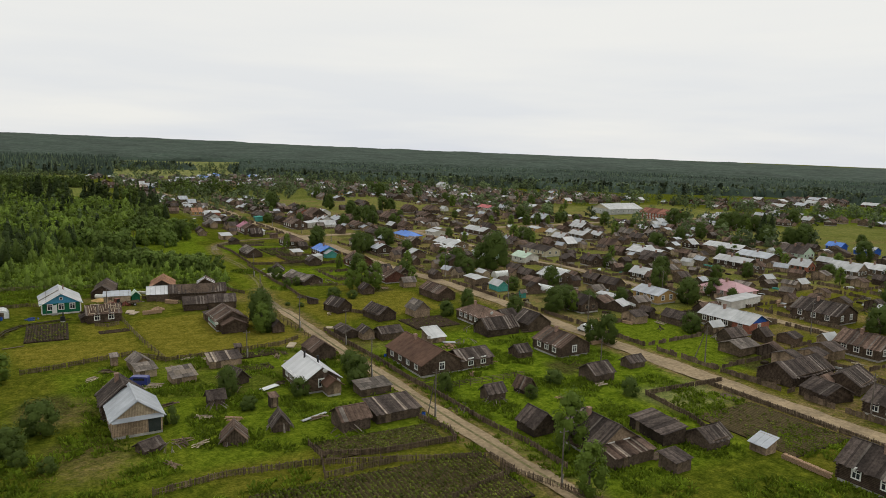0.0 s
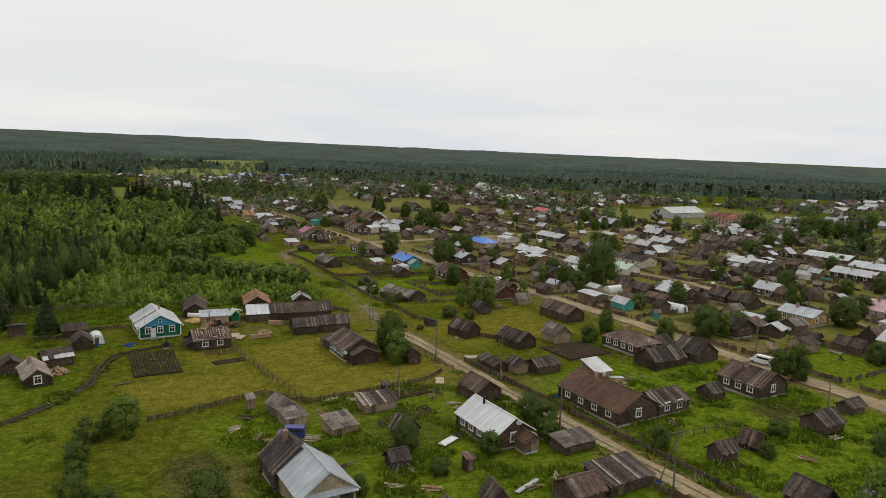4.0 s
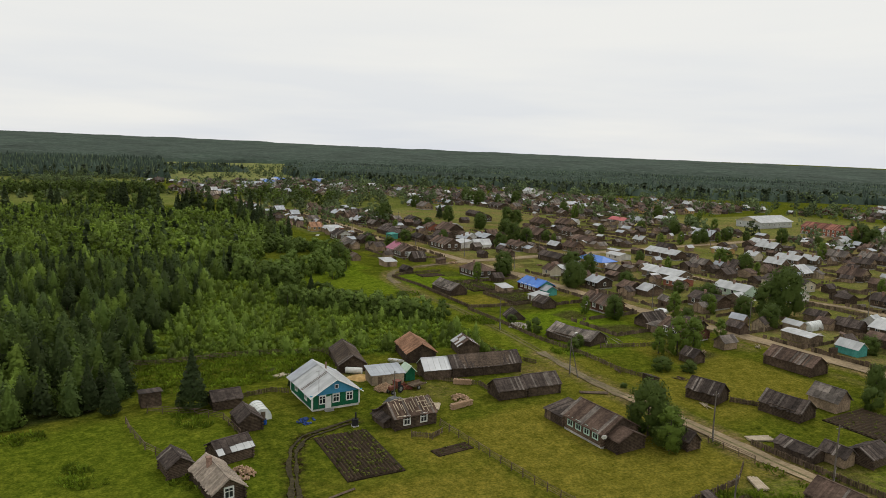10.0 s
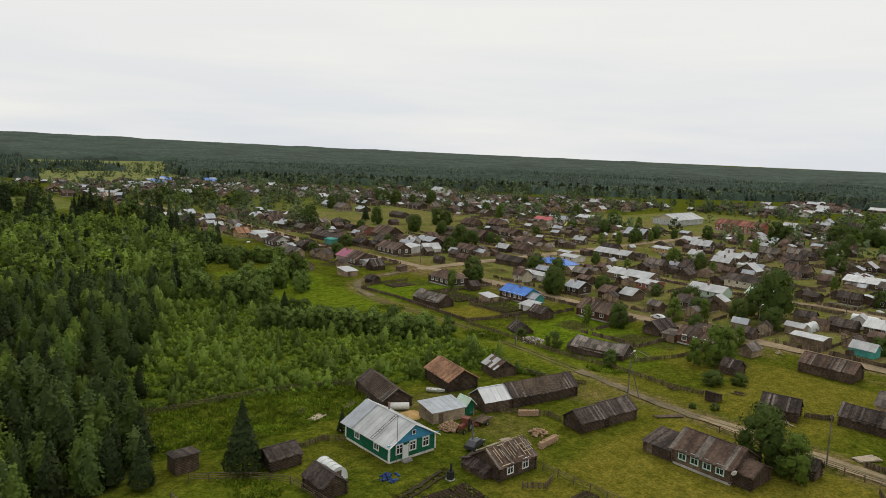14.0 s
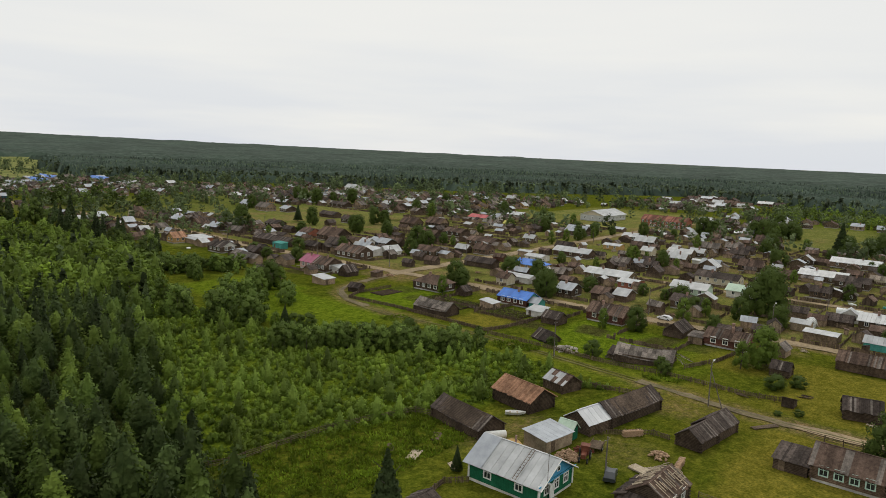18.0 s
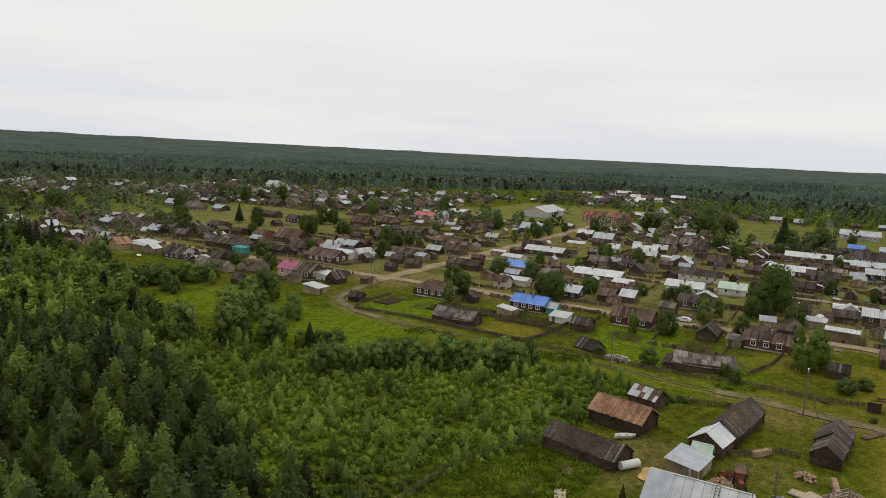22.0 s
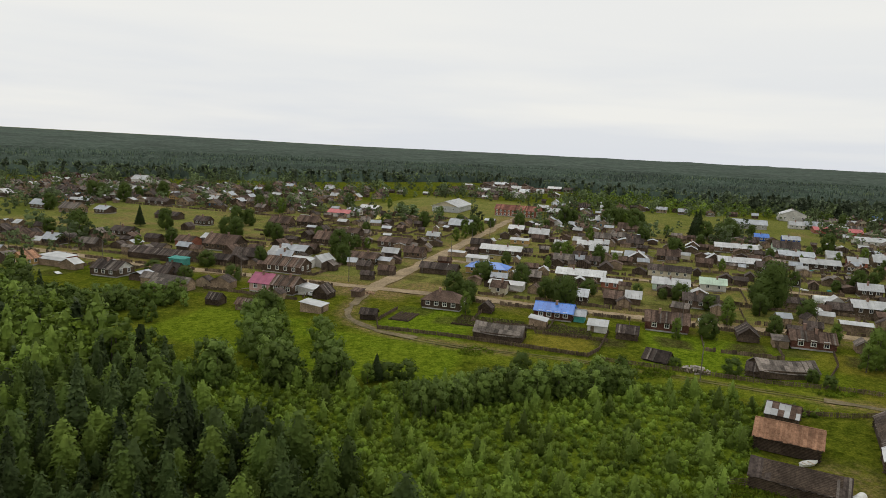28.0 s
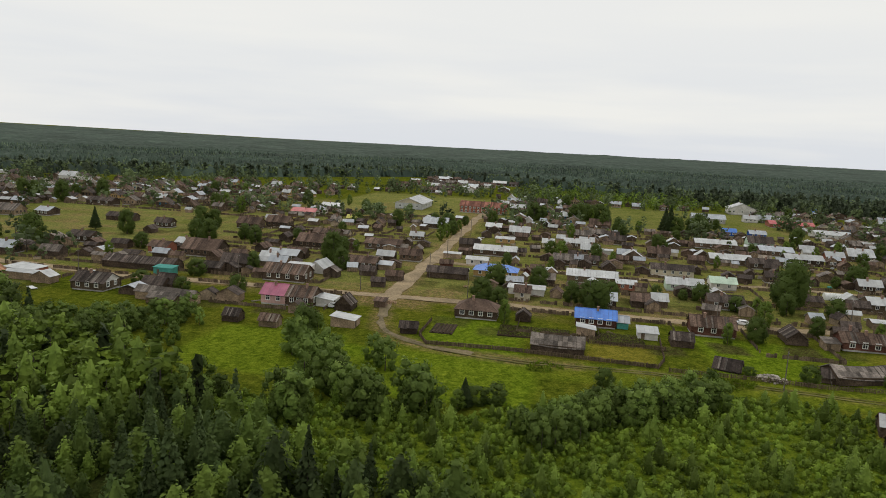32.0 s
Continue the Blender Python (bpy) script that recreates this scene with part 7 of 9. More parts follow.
CROWNS = {"round": crown_meshes(lambda: clump_crown(2600, 20, 0.02, 0.38, 0.038), "leaf_dark"), "birch": crown_meshes(lambda: clump_crown(1700, 18, 0.0, 0.28, 0.034), "leaf_mid"),
          "bush": crown_meshes(lambda: clump_crown(1400, 14, -0.05, 0.5, 0.048), "leaf_dark"), "spruce": crown_meshes(lambda: spruce_crown(4200, 0.33, 0.032), "needle")}
TRUNKS = []
for k in range(3):
    s = Shape().rod((0, 0, -0.02), (0.02, 0.01, 0.45), 0.024, 0.016).rod((0.02, 0.01, 0.45), (0, 0.02, 0.85), 0.016, 0.004)
    for i in range(7):
        w, z = i * 2.4 + k, 0.28 + i * 0.07
        s.rod((0.012, 0.008, z), (0.17 * math.cos(w), 0.17 * math.sin(w), z + 0.14), 0.009, 0.003, sides=4)
    TRUNKS.append(s.mesh("trunk", "bark"))
TREE_WORDS = {"round": "spreading dark green broadleaf tree", "birch": "slender light green birch", "bush": "dense dark green bush", "spruce": "dark pointed spruce"}


def tree(x, y, h, wide=1.0, sort="round", label=""):
    ob = thing("spruce" if sort == "spruce" else "bush" if sort == "bush" else "tree", pose(x, y, 0, 0, 0, rng.uniform(0, 360)), label or TREE_WORDS[sort] + " in the village", "bush" if sort == "bush" else "tree", "village trees")
    c = part("crown", CROWNS[sort][int(rng.integers(0, 4))], (), ob)
    c.scale = (h * wide, h * wide, h)
    t = part("trunk", TRUNKS[int(rng.integers(0, 3))], (), ob)
    t.scale = (h, h, h * (0.5 if sort == "bush" else 1))
    return ob


tree(39.4, 299.8, 5.6, 1.2, "spruce", "broad young spruce at a meadow's edge")
tree(37.2, 300.8, 4.2, 1.2, "birch", "young birch beside a small spruce")
tree(41.6, 298.2, 3.6, 1.3, "bush", "willow bush beside a small spruce")
tree(-13.7, 211.4, 10.8, 1.0, "spruce", "big dark spruce beside a log shed")
for x, y, h in ((-26.3, 215.3, 7.5), (-29.3, 219.3, 9.0), (-23.0, 226.2, 8.0), (5.5, 215.6, 4.0)):
    tree(x, y, h, rng.uniform(0.75, 0.95), "spruce", "dark young spruce at the wood's edge")
tree(50.4, 167.2, 9.5, 0.95, "round")
tree(48.8, 161.4, 7.4, 1.1, "birch")
tree(50.6, 163.0, 5.0, 1.2, "bush")
tree(70.0, 75.6, 9.5, 1.0, "birch")
tree(62.6, 63.2, 8.0, 1.0, "birch")
tree(1.4, 118.2, 5.4, 1.1, "bush")
tree(-2.8, 113.4, 3.8, 1.3, "bush")
tree(-5.6, 151.6, 3.0, 1.3, "bush")
tree(-9.8, 146.8, 3.4, 1.4, "bush")
tree(-4.6, 146.6, 6.4, 1.25, "birch")
tree(-6.6, 148.2, 4.6, 1.2, "birch")
tree(55.0, 119.6, 5.2, 1.0, "bush")
tree(55.6, 124.6, 4.6, 1.0, "bush")
tree(53.0, 116.2, 3.4, 1.1, "bush")
tree(30.6, 121.8, 5.6, 0.9, "round")
tree(42.0, 116.4, 3.4, 1.1, "bush")
tree(19.4, 113.4, 3.0, 0.9, "bush")
tree(32.0, 114.0, 2.4, 1.3, "bush")
tree(92.0, 197.8, 9.5, 1.0, "birch")
tree(96.4, 197.0, 9.0, 1.0, "birch")
tree(89.0, 200.6, 6.5, 1.0, "birch")
tree(79.6, 191.0, 3.2, 1.4, "bush")
tree(84.2, 187.6, 2.6, 1.4, "bush")
tree(72.3, 211.3, 3.0, 1.0, "bush")
tree(66.6, 183.4, 1.2, 1.7, "bush")
tree(63.8, 186.4, 1.0, 1.6, "bush")
tree(98.2, 156.8, 4.4, 1.0, "bush")
tree(108.0, 161.4, 6.0, 0.9, "round")
tree(115.0, 148.6, 6.0, 1.1, "round")
tree(127.4, 147.0, 7.5, 1.1, "round")
tree(133.6, 150.2, 6.5, 1.1, "round")
tree(140.4, 147.4, 5.5, 1.1, "bush")
tree(153.0, 146.4, 5.5, 1.0, "round")
tree(118.6, 116.8, 7.5, 0.9, "round")
tree(115.6, 119.0, 6.0, 0.9, "round")
tree(153.6, 212.0, 15.0, 0.95, "round")
tree(150.4, 215.0, 11.0, 1.0, "round")
tree(119.6, 307.3, 8.6, 1.15, "round")
tree(116.5, 301.8, 6.8, 1.1, "round")
tree(125.1, 273.2, 9.6, 1.0, "round")
tree(130.0, 276.2, 8.4, 1.0, "round")
tree(141.2, 216.6, 7.0, 1.0, "round")
tree(136.2, 204.6, 7.0, 1.1, "round")
tree(138.8, 225.8, 6.0, 1.0, "birch")
tree(143.1, 230.7, 5.0, 1.1, "bush")
tree(65.4, 341.0, 9.5, 0.95, "round")
tree(67.6, 338.6, 7.5, 1.0, "birch")
tree(54.0, 329.6, 7.0, 1.0, "birch")
tree(42.4, 294.6, 4.0, 1.3, "bush")
tree(108.6, 410.7, 4.0, 1.5, "bush")
tree(134.1, 280.9, 7.0, 1.0, "round")
tree(154.5, 239.5, 6.0, 1.1, "bush")
tree(193.4, 437.6, 5.0, 1.1, "bush")
tree(193.8, 474.0, 11.0, 0.9, "round")
tree(203.4, 175.6, 8.0, 1.1, "round")
tree(66.4, 105.8, 4.0, 0.8, "bush")
tree(79.4, 96.4, 2.4, 1.2, "bush")
tree(88.2, 100.6, 2.8, 1.4, "bush")
tree(96.6, 88.6, 3.6, 1.0, "bush")
tree(76.9, 242.1, 2.2, 1.4, "bush")
tree(76.2, 213.9, 3.0, 1.0, "bush")
tree(75.3, 230.3, 4.2, 1.1, "bush")
tree(59.1, 274.0, 4.0, 1.1, "bush")

for x, y, h in ((-10.5, 118, 3.4), (-7.4, 114.6, 2.8), (-3.4, 111.6, 3.0), (-9.6, 123.8, 3.0), (-12.8, 128.4, 3.6), (-6.2, 119.8, 2.2), (-12.0, 134.6, 2.6), (-1.6, 107.4, 2.4), (-11.6, 140.2, 3.0), (1.8, 103.6, 2.2)):
    tree(x, y, h, 1.25, "bush", "dense willow bush among rank weeds")
# trees of the village streets and fields
tree(155.7, 488.6, 12.3, 1.0, "round")
tree(198.4, 493.0, 10.5, 1.0, "spruce")
tree(169.7, 525.0, 5.4, 1.0, "bush")
tree(161.2, 511.0, 6.3, 1.0, "bush")
tree(295.0, 614.1, 11.9, 1.0, "round")
tree(299.3, 610.0, 10.6, 1.0, "round")
tree(288.7, 582.3, 12.9, 1.0, "round")
tree(315.8, 594.4, 8.5, 1.0, "round")
tree(327.4, 583.4, 12.0, 1.0, "round")
tree(169.6, 453.1, 3.7, 1.0, "bush")
tree(197.5, 443.2, 8.8, 1.0, "round")
tree(192.7, 434.0, 9.7, 1.0, "round")
tree(233.4, 453.5, 9.2, 1.0, "round")
tree(302.8, 490.1, 10.3, 1.0, "round")
tree(325.7, 495.6, 8.5, 1.0, "birch")
tree(297.6, 471.6, 10.0, 1.0, "birch")
tree(402.7, 545.1, 9.2, 1.0, "round")
tree(396.7, 517.5, 8.9, 1.0, "birch")
tree(366.2, 457.4, 10.0, 1.0, "round")
tree(195.3, 414.4, 7.9, 1.0, "round")
tree(204.1, 423.7, 7.1, 1.0, "round")
tree(170.7, 371.0, 11.5, 1.0, "round")
tree(179.7, 372.0, 8.5, 1.0, "round")
tree(194.0, 374.3, 6.4, 1.0, "round")
tree(195.2, 369.5, 5.4, 1.0, "birch")
tree(383.0, 433.5, 7.3, 1.0, "birch")
tree(345.6, 410.3, 8.2, 1.0, "round")
tree(338.0, 399.2, 7.3, 1.0, "round")
tree(244.9, 343.3, 7.0, 1.0, "birch")
tree(259.5, 342.7, 7.2, 1.0, "birch")
tree(270.5, 341.5, 7.2, 1.0, "round")
tree(287.1, 341.0, 6.2, 1.0, "birch")
tree(311.1, 341.1, 5.9, 1.0, "round")
tree(332.7, 312.0, 5.5, 1.0, "round")
tree(286.0, 281.6, 8.5, 1.0, "birch")
tree(461.5, 285.9, 10.7, 1.0, "round")
tree(386.6, 268.7, 8.4, 1.0, "birch")
tree(393.5, 259.7, 9.3, 1.0, "round")
tree(351.5, 264.2, 7.1, 1.0, "round")
tree(342.5, 211.2, 8.8, 1.0, "round")
tree(374.1, 193.3, 6.8, 1.0, "round")
tree(266.6, 197.3, 5.8, 1.0, "round")
tree(318.1, 162.6, 10.1, 1.0, "round")
tree(283.1, 154.3, 7.8, 1.0, "birch")
tree(491.7, 118.1, 8.7, 1.0, "round")
tree(155.8, 253.1, 4.0, 1.0, "bush")
tree(154.3, 244.9, 3.6, 1.0, "bush")
tree(124.3, 227.2, 7.9, 1.0, "birch")
tree(116.4, 216.0, 5.8, 1.0, "round")
tree(229.9, 284.3, 4.7, 1.0, "birch")
tree(185.2, 160.6, 7.6, 1.0, "round")
tree(338.1, 225.6, 17.2, 1.0, "spruce")
tree(347.3, 227.1, 15.5, 1.0, "spruce")
tree(342.5, 206.6, 10.4, 1.0, "round")
tree(198.3, 197.7, 5.9, 1.0, "round")
tree(135.3, 154.3, 6.0, 1.0, "round")
tree(133.9, 146.0, 6.2, 1.0, "birch")
tree(141.9, 157.7, 5.2, 1.0, "bush")
tree(253.4, 136.9, 6.6, 1.0, "birch")
tree(233.7, 160.9, 6.0, 1.0, "round")
tree(222.1, 165.6, 5.0, 1.0, "bush")
tree(325.8, 255.5, 9.4, 1.0, "round")
tree(307.9, 254.4, 7.8, 1.0, "round")
tree(342.3, 242.7, 6.8, 1.0, "birch")
tree(314.7, 225.3, 5.7, 1.0, "bush")
tree(280.0, 178.5, 7.0, 1.0, "birch")
tree(269.2, 168.3, 6.2, 1.0, "birch")
tree(330.9, 378.5, 8.9, 1.0, "birch")
tree(322.6, 326.9, 8.9, 1.0, "round")
tree(228.8, 458.0, 10.7, 1.0, "round")
tree(224.1, 576.6, 9.9, 1.0, "round")
# the trees of the streets and back gardens
grove = random.Random(3)
near_rows, far_rows = [], []
tries = 0
while len(near_rows) < 45 and tries < 4000:
    tries += 1
    x, y = grove.uniform(98, 300), grove.uniform(40, 460)
    lane_dist = min(abs(x - 120), abs(x - 183), abs(x - 245))
    if lane_dist > 5 and not 308 < y < 345 and all((x - a) ** 2 + (y - b) ** 2 > 20 for a, b in taken) and not (168 < x < 292 and y > 425) and not (x < 124 and y < 150):
        near_rows.append((x, y))
        tree(x, y, grove.uniform(4.0, 8.5), grove.uniform(0.85, 1.2), grove.choice(("round", "round", "birch", "bush", "bush")))
tries = 0
while len(far_rows) < 1150 and tries < 30000:
    tries += 1
    x, y = grove.uniform(84, 600), grove.uniform(40, 920)
    if (x > 300 or y > 460) and not (340 < x < 345 and y < 300) and all((x - a) ** 2 + (y - b) ** 2 > 22 for a, b in taken) and not (168 < x < 292 and 430 < y < 575) and not (340 < x < 500 and (150 < y < 270 or 345 < y < 450) and grove.random() < 0.97):
        far_rows.append((x, y))
fr = np.array(far_rows)
half = rng.uniform(0, 1, len(fr)) < 0.45
plant("far_garden_birches", mid_round, rows_of(fr[half, 0], fr[half, 1], 4, 9, 0.9, 1.3), ["hazy_leaf", "bark"], "lighter garden trees between distant houses", "trees")
fr = fr[~half]
plant("far_garden_trees", mid_round, rows_of(fr[:, 0], fr[:, 1], 5, 11, 1.0, 1.4), ["hazy_leaf", "bark"], "dark garden trees between distant houses", "trees")
fx_, fy_ = scatter(500, 680, 90, 330, 420, lambda x, y: 0.7 * ((x > 515) | (noise2(x, y, 22.0) > 0.3)))
plant("field_edge_willows", mid_round, rows_of(fx_, fy_, 4, 8, 1.1, 1.5), ["leaf_mid", "bark"], "bright green willows at the field's edge", "trees")
for x, y, h in ((379, 280, 11), (384, 276, 12), (389, 272, 11), (394, 268, 10), (399, 263, 11), (362, 305, 12), (366, 300, 10), (352, 262, 10), (336, 222, 11), (348, 208, 12), (342, 213, 10), (286, 350, 7), (292, 376, 9), (296, 356, 8), (302, 348, 7), (310, 352, 7), (280, 344, 6)):
    tree(x, y, h, 1.05, "round")

# ---- fences ----


def lie(x, y):
    return float(rise_of(x, y))


def fence(pts, style="picket", label="", height=1.0):
    """Posts, rails and a row of uneven pickets along a line."""
    words = {"picket": "old grey picket fence with uneven stakes", "rail": "rough pole fence of long rails", "board": "dark board fence with posts"}
    ob = thing("fence", pose(0, 0, -lie(0, 0)), label or words[style], "fence", "fences")
    rails, pick = Shape(), Shape()
    for (ax, ay), (bx, by) in zip(pts[:-1], pts[1:]):
        d = math.hypot(bx - ax, by - ay)
        n = max(1, round(d / 2.6))
        ang = math.atan2(by - ay, bx - ax)
        for i in range(n):
            u = i / n
            p = part("post", POST, (), ob)
            p.location = (ax + (bx - ax) * u, ay + (by - ay) * u, -0.1 + lie(ax + (bx - ax) * u, ay + (by - ay) * u))
            p.rotation_euler = (rng.uniform(-0.06, 0.06), rng.uniform(-0.06, 0.06), ang)
            p.scale = (1, 1, (height + 0.25) * rng.uniform(0.92, 1.12))
            q0, q1 = Vector((ax + (bx - ax) * u, ay + (by - ay) * u, 0)), Vector((ax + (bx - ax) * (i + 1) / n, ay + (by - ay) * (i + 1) / n, 0))
            q0.z, q1.z = lie(q0.x, q0.y), lie(q1.x, q1.y)
            for z in ((0.35, 0.9) if style != "rail" else (0.35, 0.65, 0.95, 1.2)):
                rails.rod(q0 + Vector((0, 0, z + rng.uniform(-0.07, 0.07))), q1 + Vector((0, 0, z + rng.uniform(-0.07, 0.07))), 0.045, sides=4)
        if style != "rail":
            step = 0.17 if style == "picket" else 0.16
            k = int(d / step)
            m = pose(ax, ay, 0, 0, 0, math.degrees(ang))
            for i in range(k):
                if rng.uniform() < (0.10 if style == "picket" else 0.02):
                    continue
                u = i * step
                top = height * rng.uniform(0.82, 1.1)
                a, b = m @ Vector((u, 0.03, 0.05)), m @ Vector((u + rng.uniform(-0.05, 0.05), 0.03, top))
                low = Vector((0, 0, lie(a.x, a.y)))
                a, b = a + low, b + low
                pick.rod(a, b, 0.058 if style == "picket" else 0.075, sides=4)
    part("rail", rails, "fence_wood", ob, kind="stuff")
    if pick.v:
        part("picket", pick, "fence_wood", ob, kind="stuff")
    return ob


POST = Shape().rod((0, 0, 0), (0, 0, 1), 0.085, 0.075, sides=6).mesh("post", "fence_wood")
fence([(-1.0, 150.6), (4.6, 151.4), (15.3, 154.2), (19.3, 154.9)], label="old fence with bare pale stakes along a hayfield")
fence([(19.3, 154.9), (24.6, 147.4)])
fence([(21.2, 185.8), (22.0, 172.0), (22.8, 162.0), (24.6, 147.4)], "rail", "post and rail fence between two hayfields", 1.1)
fence([(24.6, 147.4), (34.2, 147.6), (48.8, 148.7), (54.8, 152.2)])
fence([(13.0, 90.0), (22.5, 91.0), (34.0, 88.8), (45.0, 84.2), (57.8, 78.8), (58.2, 73.6), (46.0, 71.0)])
fence([(35.8, 95.4), (36.0, 90.8), (34.0, 84.2), (45.0, 84.2)])
fence([(36.0, 90.8), (44.0, 87.6), (56.6, 86.4), (57.6, 89.8), (55.8, 97.2)], "board")
fence([(57.0, 75.4), (62.0, 63.0), (64.0, 54.0)])
fence([(65.3, 70.6), (65.8, 80.0), (64.6, 90.6), (64.4, 104.6), (63.8, 115.2), (63.8, 129.0), (63.4, 140.0), (62.8, 150.0), (62.8, 157.0)], "board", "long grey board fence along the lane")
fence([(63.8, 113.0), (68.0, 107.4), (85.6, 106.4)], "rail")
fence([(57.2, 152.0), (56.8, 166.0), (56.6, 180.0)], "rail", "low rail fence beside the lane")
fence([(73.4, 259.5), (73.4, 241.3), (72.6, 226.0), (71.7, 210.7), (70.6, 194.6), (72.6, 186.2)], "picket", "long old fence along a grassy track")
fence([(75.5, 314.6), (76.9, 296.3), (75.9, 276.9), (75.1, 261.5), (81.4, 259.5), (99.8, 258.5)], "board", "board fence along a track and garden")
fence([(75.5, 314.6), (82.4, 317.7), (97.7, 317.5)])
fence([(54.5, 220.9), (55.2, 211.1), (57.4, 206.0)])
fence([(-37.8, 248.8), (-26.5, 245.4), (-15.5, 241.9), (1.0, 241.1), (8.6, 239.4), (19.2, 236.0), (20.5, 230.4)], "rail", "long pale pole fence between wood and garden")
fence([(29.6, 212.2), (32.4, 205.9), (35.0, 203.0), (38.4, 199.4), (38.2, 196.4)])
fence([(-24.6, 209.4), (-24.4, 205.0), (-23.2, 197.4), (-19.8, 189.8)], "rail", "bowed pole fence across a pasture")
fence([(-20.8, 213.4), (-14.0, 208.3), (-10.2, 204.0), (-9.4, 195.6)], "rail")
fence([(-8.6, 212.7), (1.1, 214.5), (3.8, 211.8)])
fence([(14.8, 183.8), (17.4, 181.6), (20.2, 183.0)], "picket", "short broken fence round an old bed")
fence([(99.6, 87.4), (110.0, 86.6), (120.0, 85.8)], "board")
fence([(115.4, 85.6), (115.2, 70.0), (114.8, 54.0), (114.6, 44.0)], "board", "dark board fence along the village street")
fence([(99.6, 87.4), (97.4, 74.6), (94.6, 68.6)], "board")
fence([(124.8, 90.0), (126.0, 82.0), (129.0, 79.0)], "board")
fence([(90.4, 258.1), (90.0, 276.4), (101.0, 279.3)])
fence([(79.4, 209.8), (90.0, 206.0), (102.0, 204.6)])
fence([(76.6, 171.4), (79.4, 167.2)], "board")

# fences of the further plots
lots = {"v": [], "f": [], "m": []}


def far_fence(ax, ay, bx, by, h=1.3):
    d = math.hypot(bx - ax, by - ay)
    s = Shape()
    u = 0.0
    while u < d:
        w = min(rng.uniform(0.35, 1.3), d - u)
        if rng.uniform() > 0.08:
            s.box(u, u + w - 0.07, -0.025, 0.025, 0.06, h * rng.uniform(0.7, 1.05))
        u += w
    if s.v:
        part("panel", s, "fence_wood", Ghost(pose(ax, ay, 0, 0, 0, math.degrees(math.atan2(by - ay, bx - ax))), lots))


def bend(sx, y):
    """The streets swing out by a few metres north of the yards."""
    return sx + (sx + 81) * 0.0214 * float(smooth(205, 228, y))


for sx in (119, 181, 241, 302, 362):
    for side in (-1, 1):
        yy = 40.0
        while yy < 560:
            step = grove.uniform(15, 21)
            ok = not (sx == 119 and side == -1 and yy < 212) and not (298 < yy < 344) and not (165 < sx < 292 and yy > 425) and not (sx > 320 and 130 < yy < 470)
            if ok:
                inner = 6.0 if sx == 119 else 5.0
                far_fence(bend(sx, yy) + side * inner, yy, bend(sx, yy) + side * inner, yy + step - grove.uniform(1.5, 4))
                far_fence(bend(sx, yy) + side * inner, yy, bend(sx, yy) + side * grove.uniform(24, 30), yy, 1.2)
                if grove.random() < 0.6:
                    far_fence(bend(sx, yy) + side * 29.5, yy, bend(sx, yy) + side * 29.5, yy + step, 1.2)
            yy += step
clutter = {"v": [], "f": [], "m": []}
junk = random.Random(21)
for _ in range(900):
    x, y = junk.uniform(100, 330), junk.uniform(62, 470)
    if open_ground(x, y) or not free(x, y, 3.6) or not free(x, y, 2.0):
        continue
    spot = Ghost(pose(x, y, float(rise_of(x, y)), 0, 0, junk.uniform(0, 180)), clutter)
    sort = junk.random()
    if sort < 0.34:
        n, w = junk.randint(3, 5), junk.uniform(1.6, 3.6)
        heap_ = Shape()
        for k in range(n):
            for j in range(2):
                heap_.rod((-w / 2 + junk.uniform(0, 0.2), j * 0.3, 0.14 + 0.24 * k), (w / 2 - junk.uniform(0, 0.2), j * 0.3, 0.14 + 0.24 * k), 0.15, sides=5)
        part("pile", heap_, junk.choice(("firewood", "plank_old", "plank_old", "fence_wood")), spot)
    elif sort < 0.68:
        heap_ = Shape()
        for k in range(junk.randint(5, 9)):
            w, r = junk.uniform(0, 6.3), junk.uniform(0.6, 1.5)
            heap_.rod((r * math.cos(w), r * math.sin(w), 0.05), (-0.3 * r * math.cos(w + 0.6), -0.3 * r * math.sin(w), junk.uniform(0.4, 1.3)), 0.09, sides=4)
        part("boards", heap_, junk.choice(("plank_old", "fence_wood", "board_dark")), spot)
    elif sort < 0.84:
        l, w, h = junk.uniform(1.2, 2.6), junk.uniform(1.0, 1.6), junk.uniform(1.3, 1.9)
        part("hutch", Shape().box(-l / 2, l / 2, -w / 2, w / 2, 0, h), junk.choice(("board_dark", "board_grey", "log_dark", "board_light")), spot)
        part("hutch_roof", Shape().poly([(-l / 2 - 0.2, -w / 2 - 0.2, h + 0.02), (l / 2 + 0.2, -w / 2 - 0.2, h + 0.02), (l / 2 + 0.2, w / 2 + 0.2, h + 0.4), (-l / 2 - 0.2, w / 2 + 0.2, h + 0.4)]).poly([(-l / 2, w / 2, h), (l / 2, w / 2, h), (l / 2, w / 2, h + 0.38), (-l / 2, w / 2, h + 0.38)]), junk.choice(("roof_dark", "roof_brown", "roof_grey", "metal_white")), spot)
    else:
        l = junk.uniform(1.5, 4.0)
        part("frame", Shape().box(-l / 2, l / 2, -0.6, 0.6, 0, 0.35).box(-l / 2 + 0.1, l / 2 - 0.1, -0.5, 0.5, 0.35, 0.5), junk.choice(("film", "plank_old", "soil", "metal_grey", "teal_paint", "soil")), spot)
join_store(clutter, "yard_clutter", "stacked firewood, old boards, hutches and cold frames in yards", "yard clutter")
join_store(lots, "plot_fences", "grey board fences round the village plots", "fence")

# ---- gardens ----


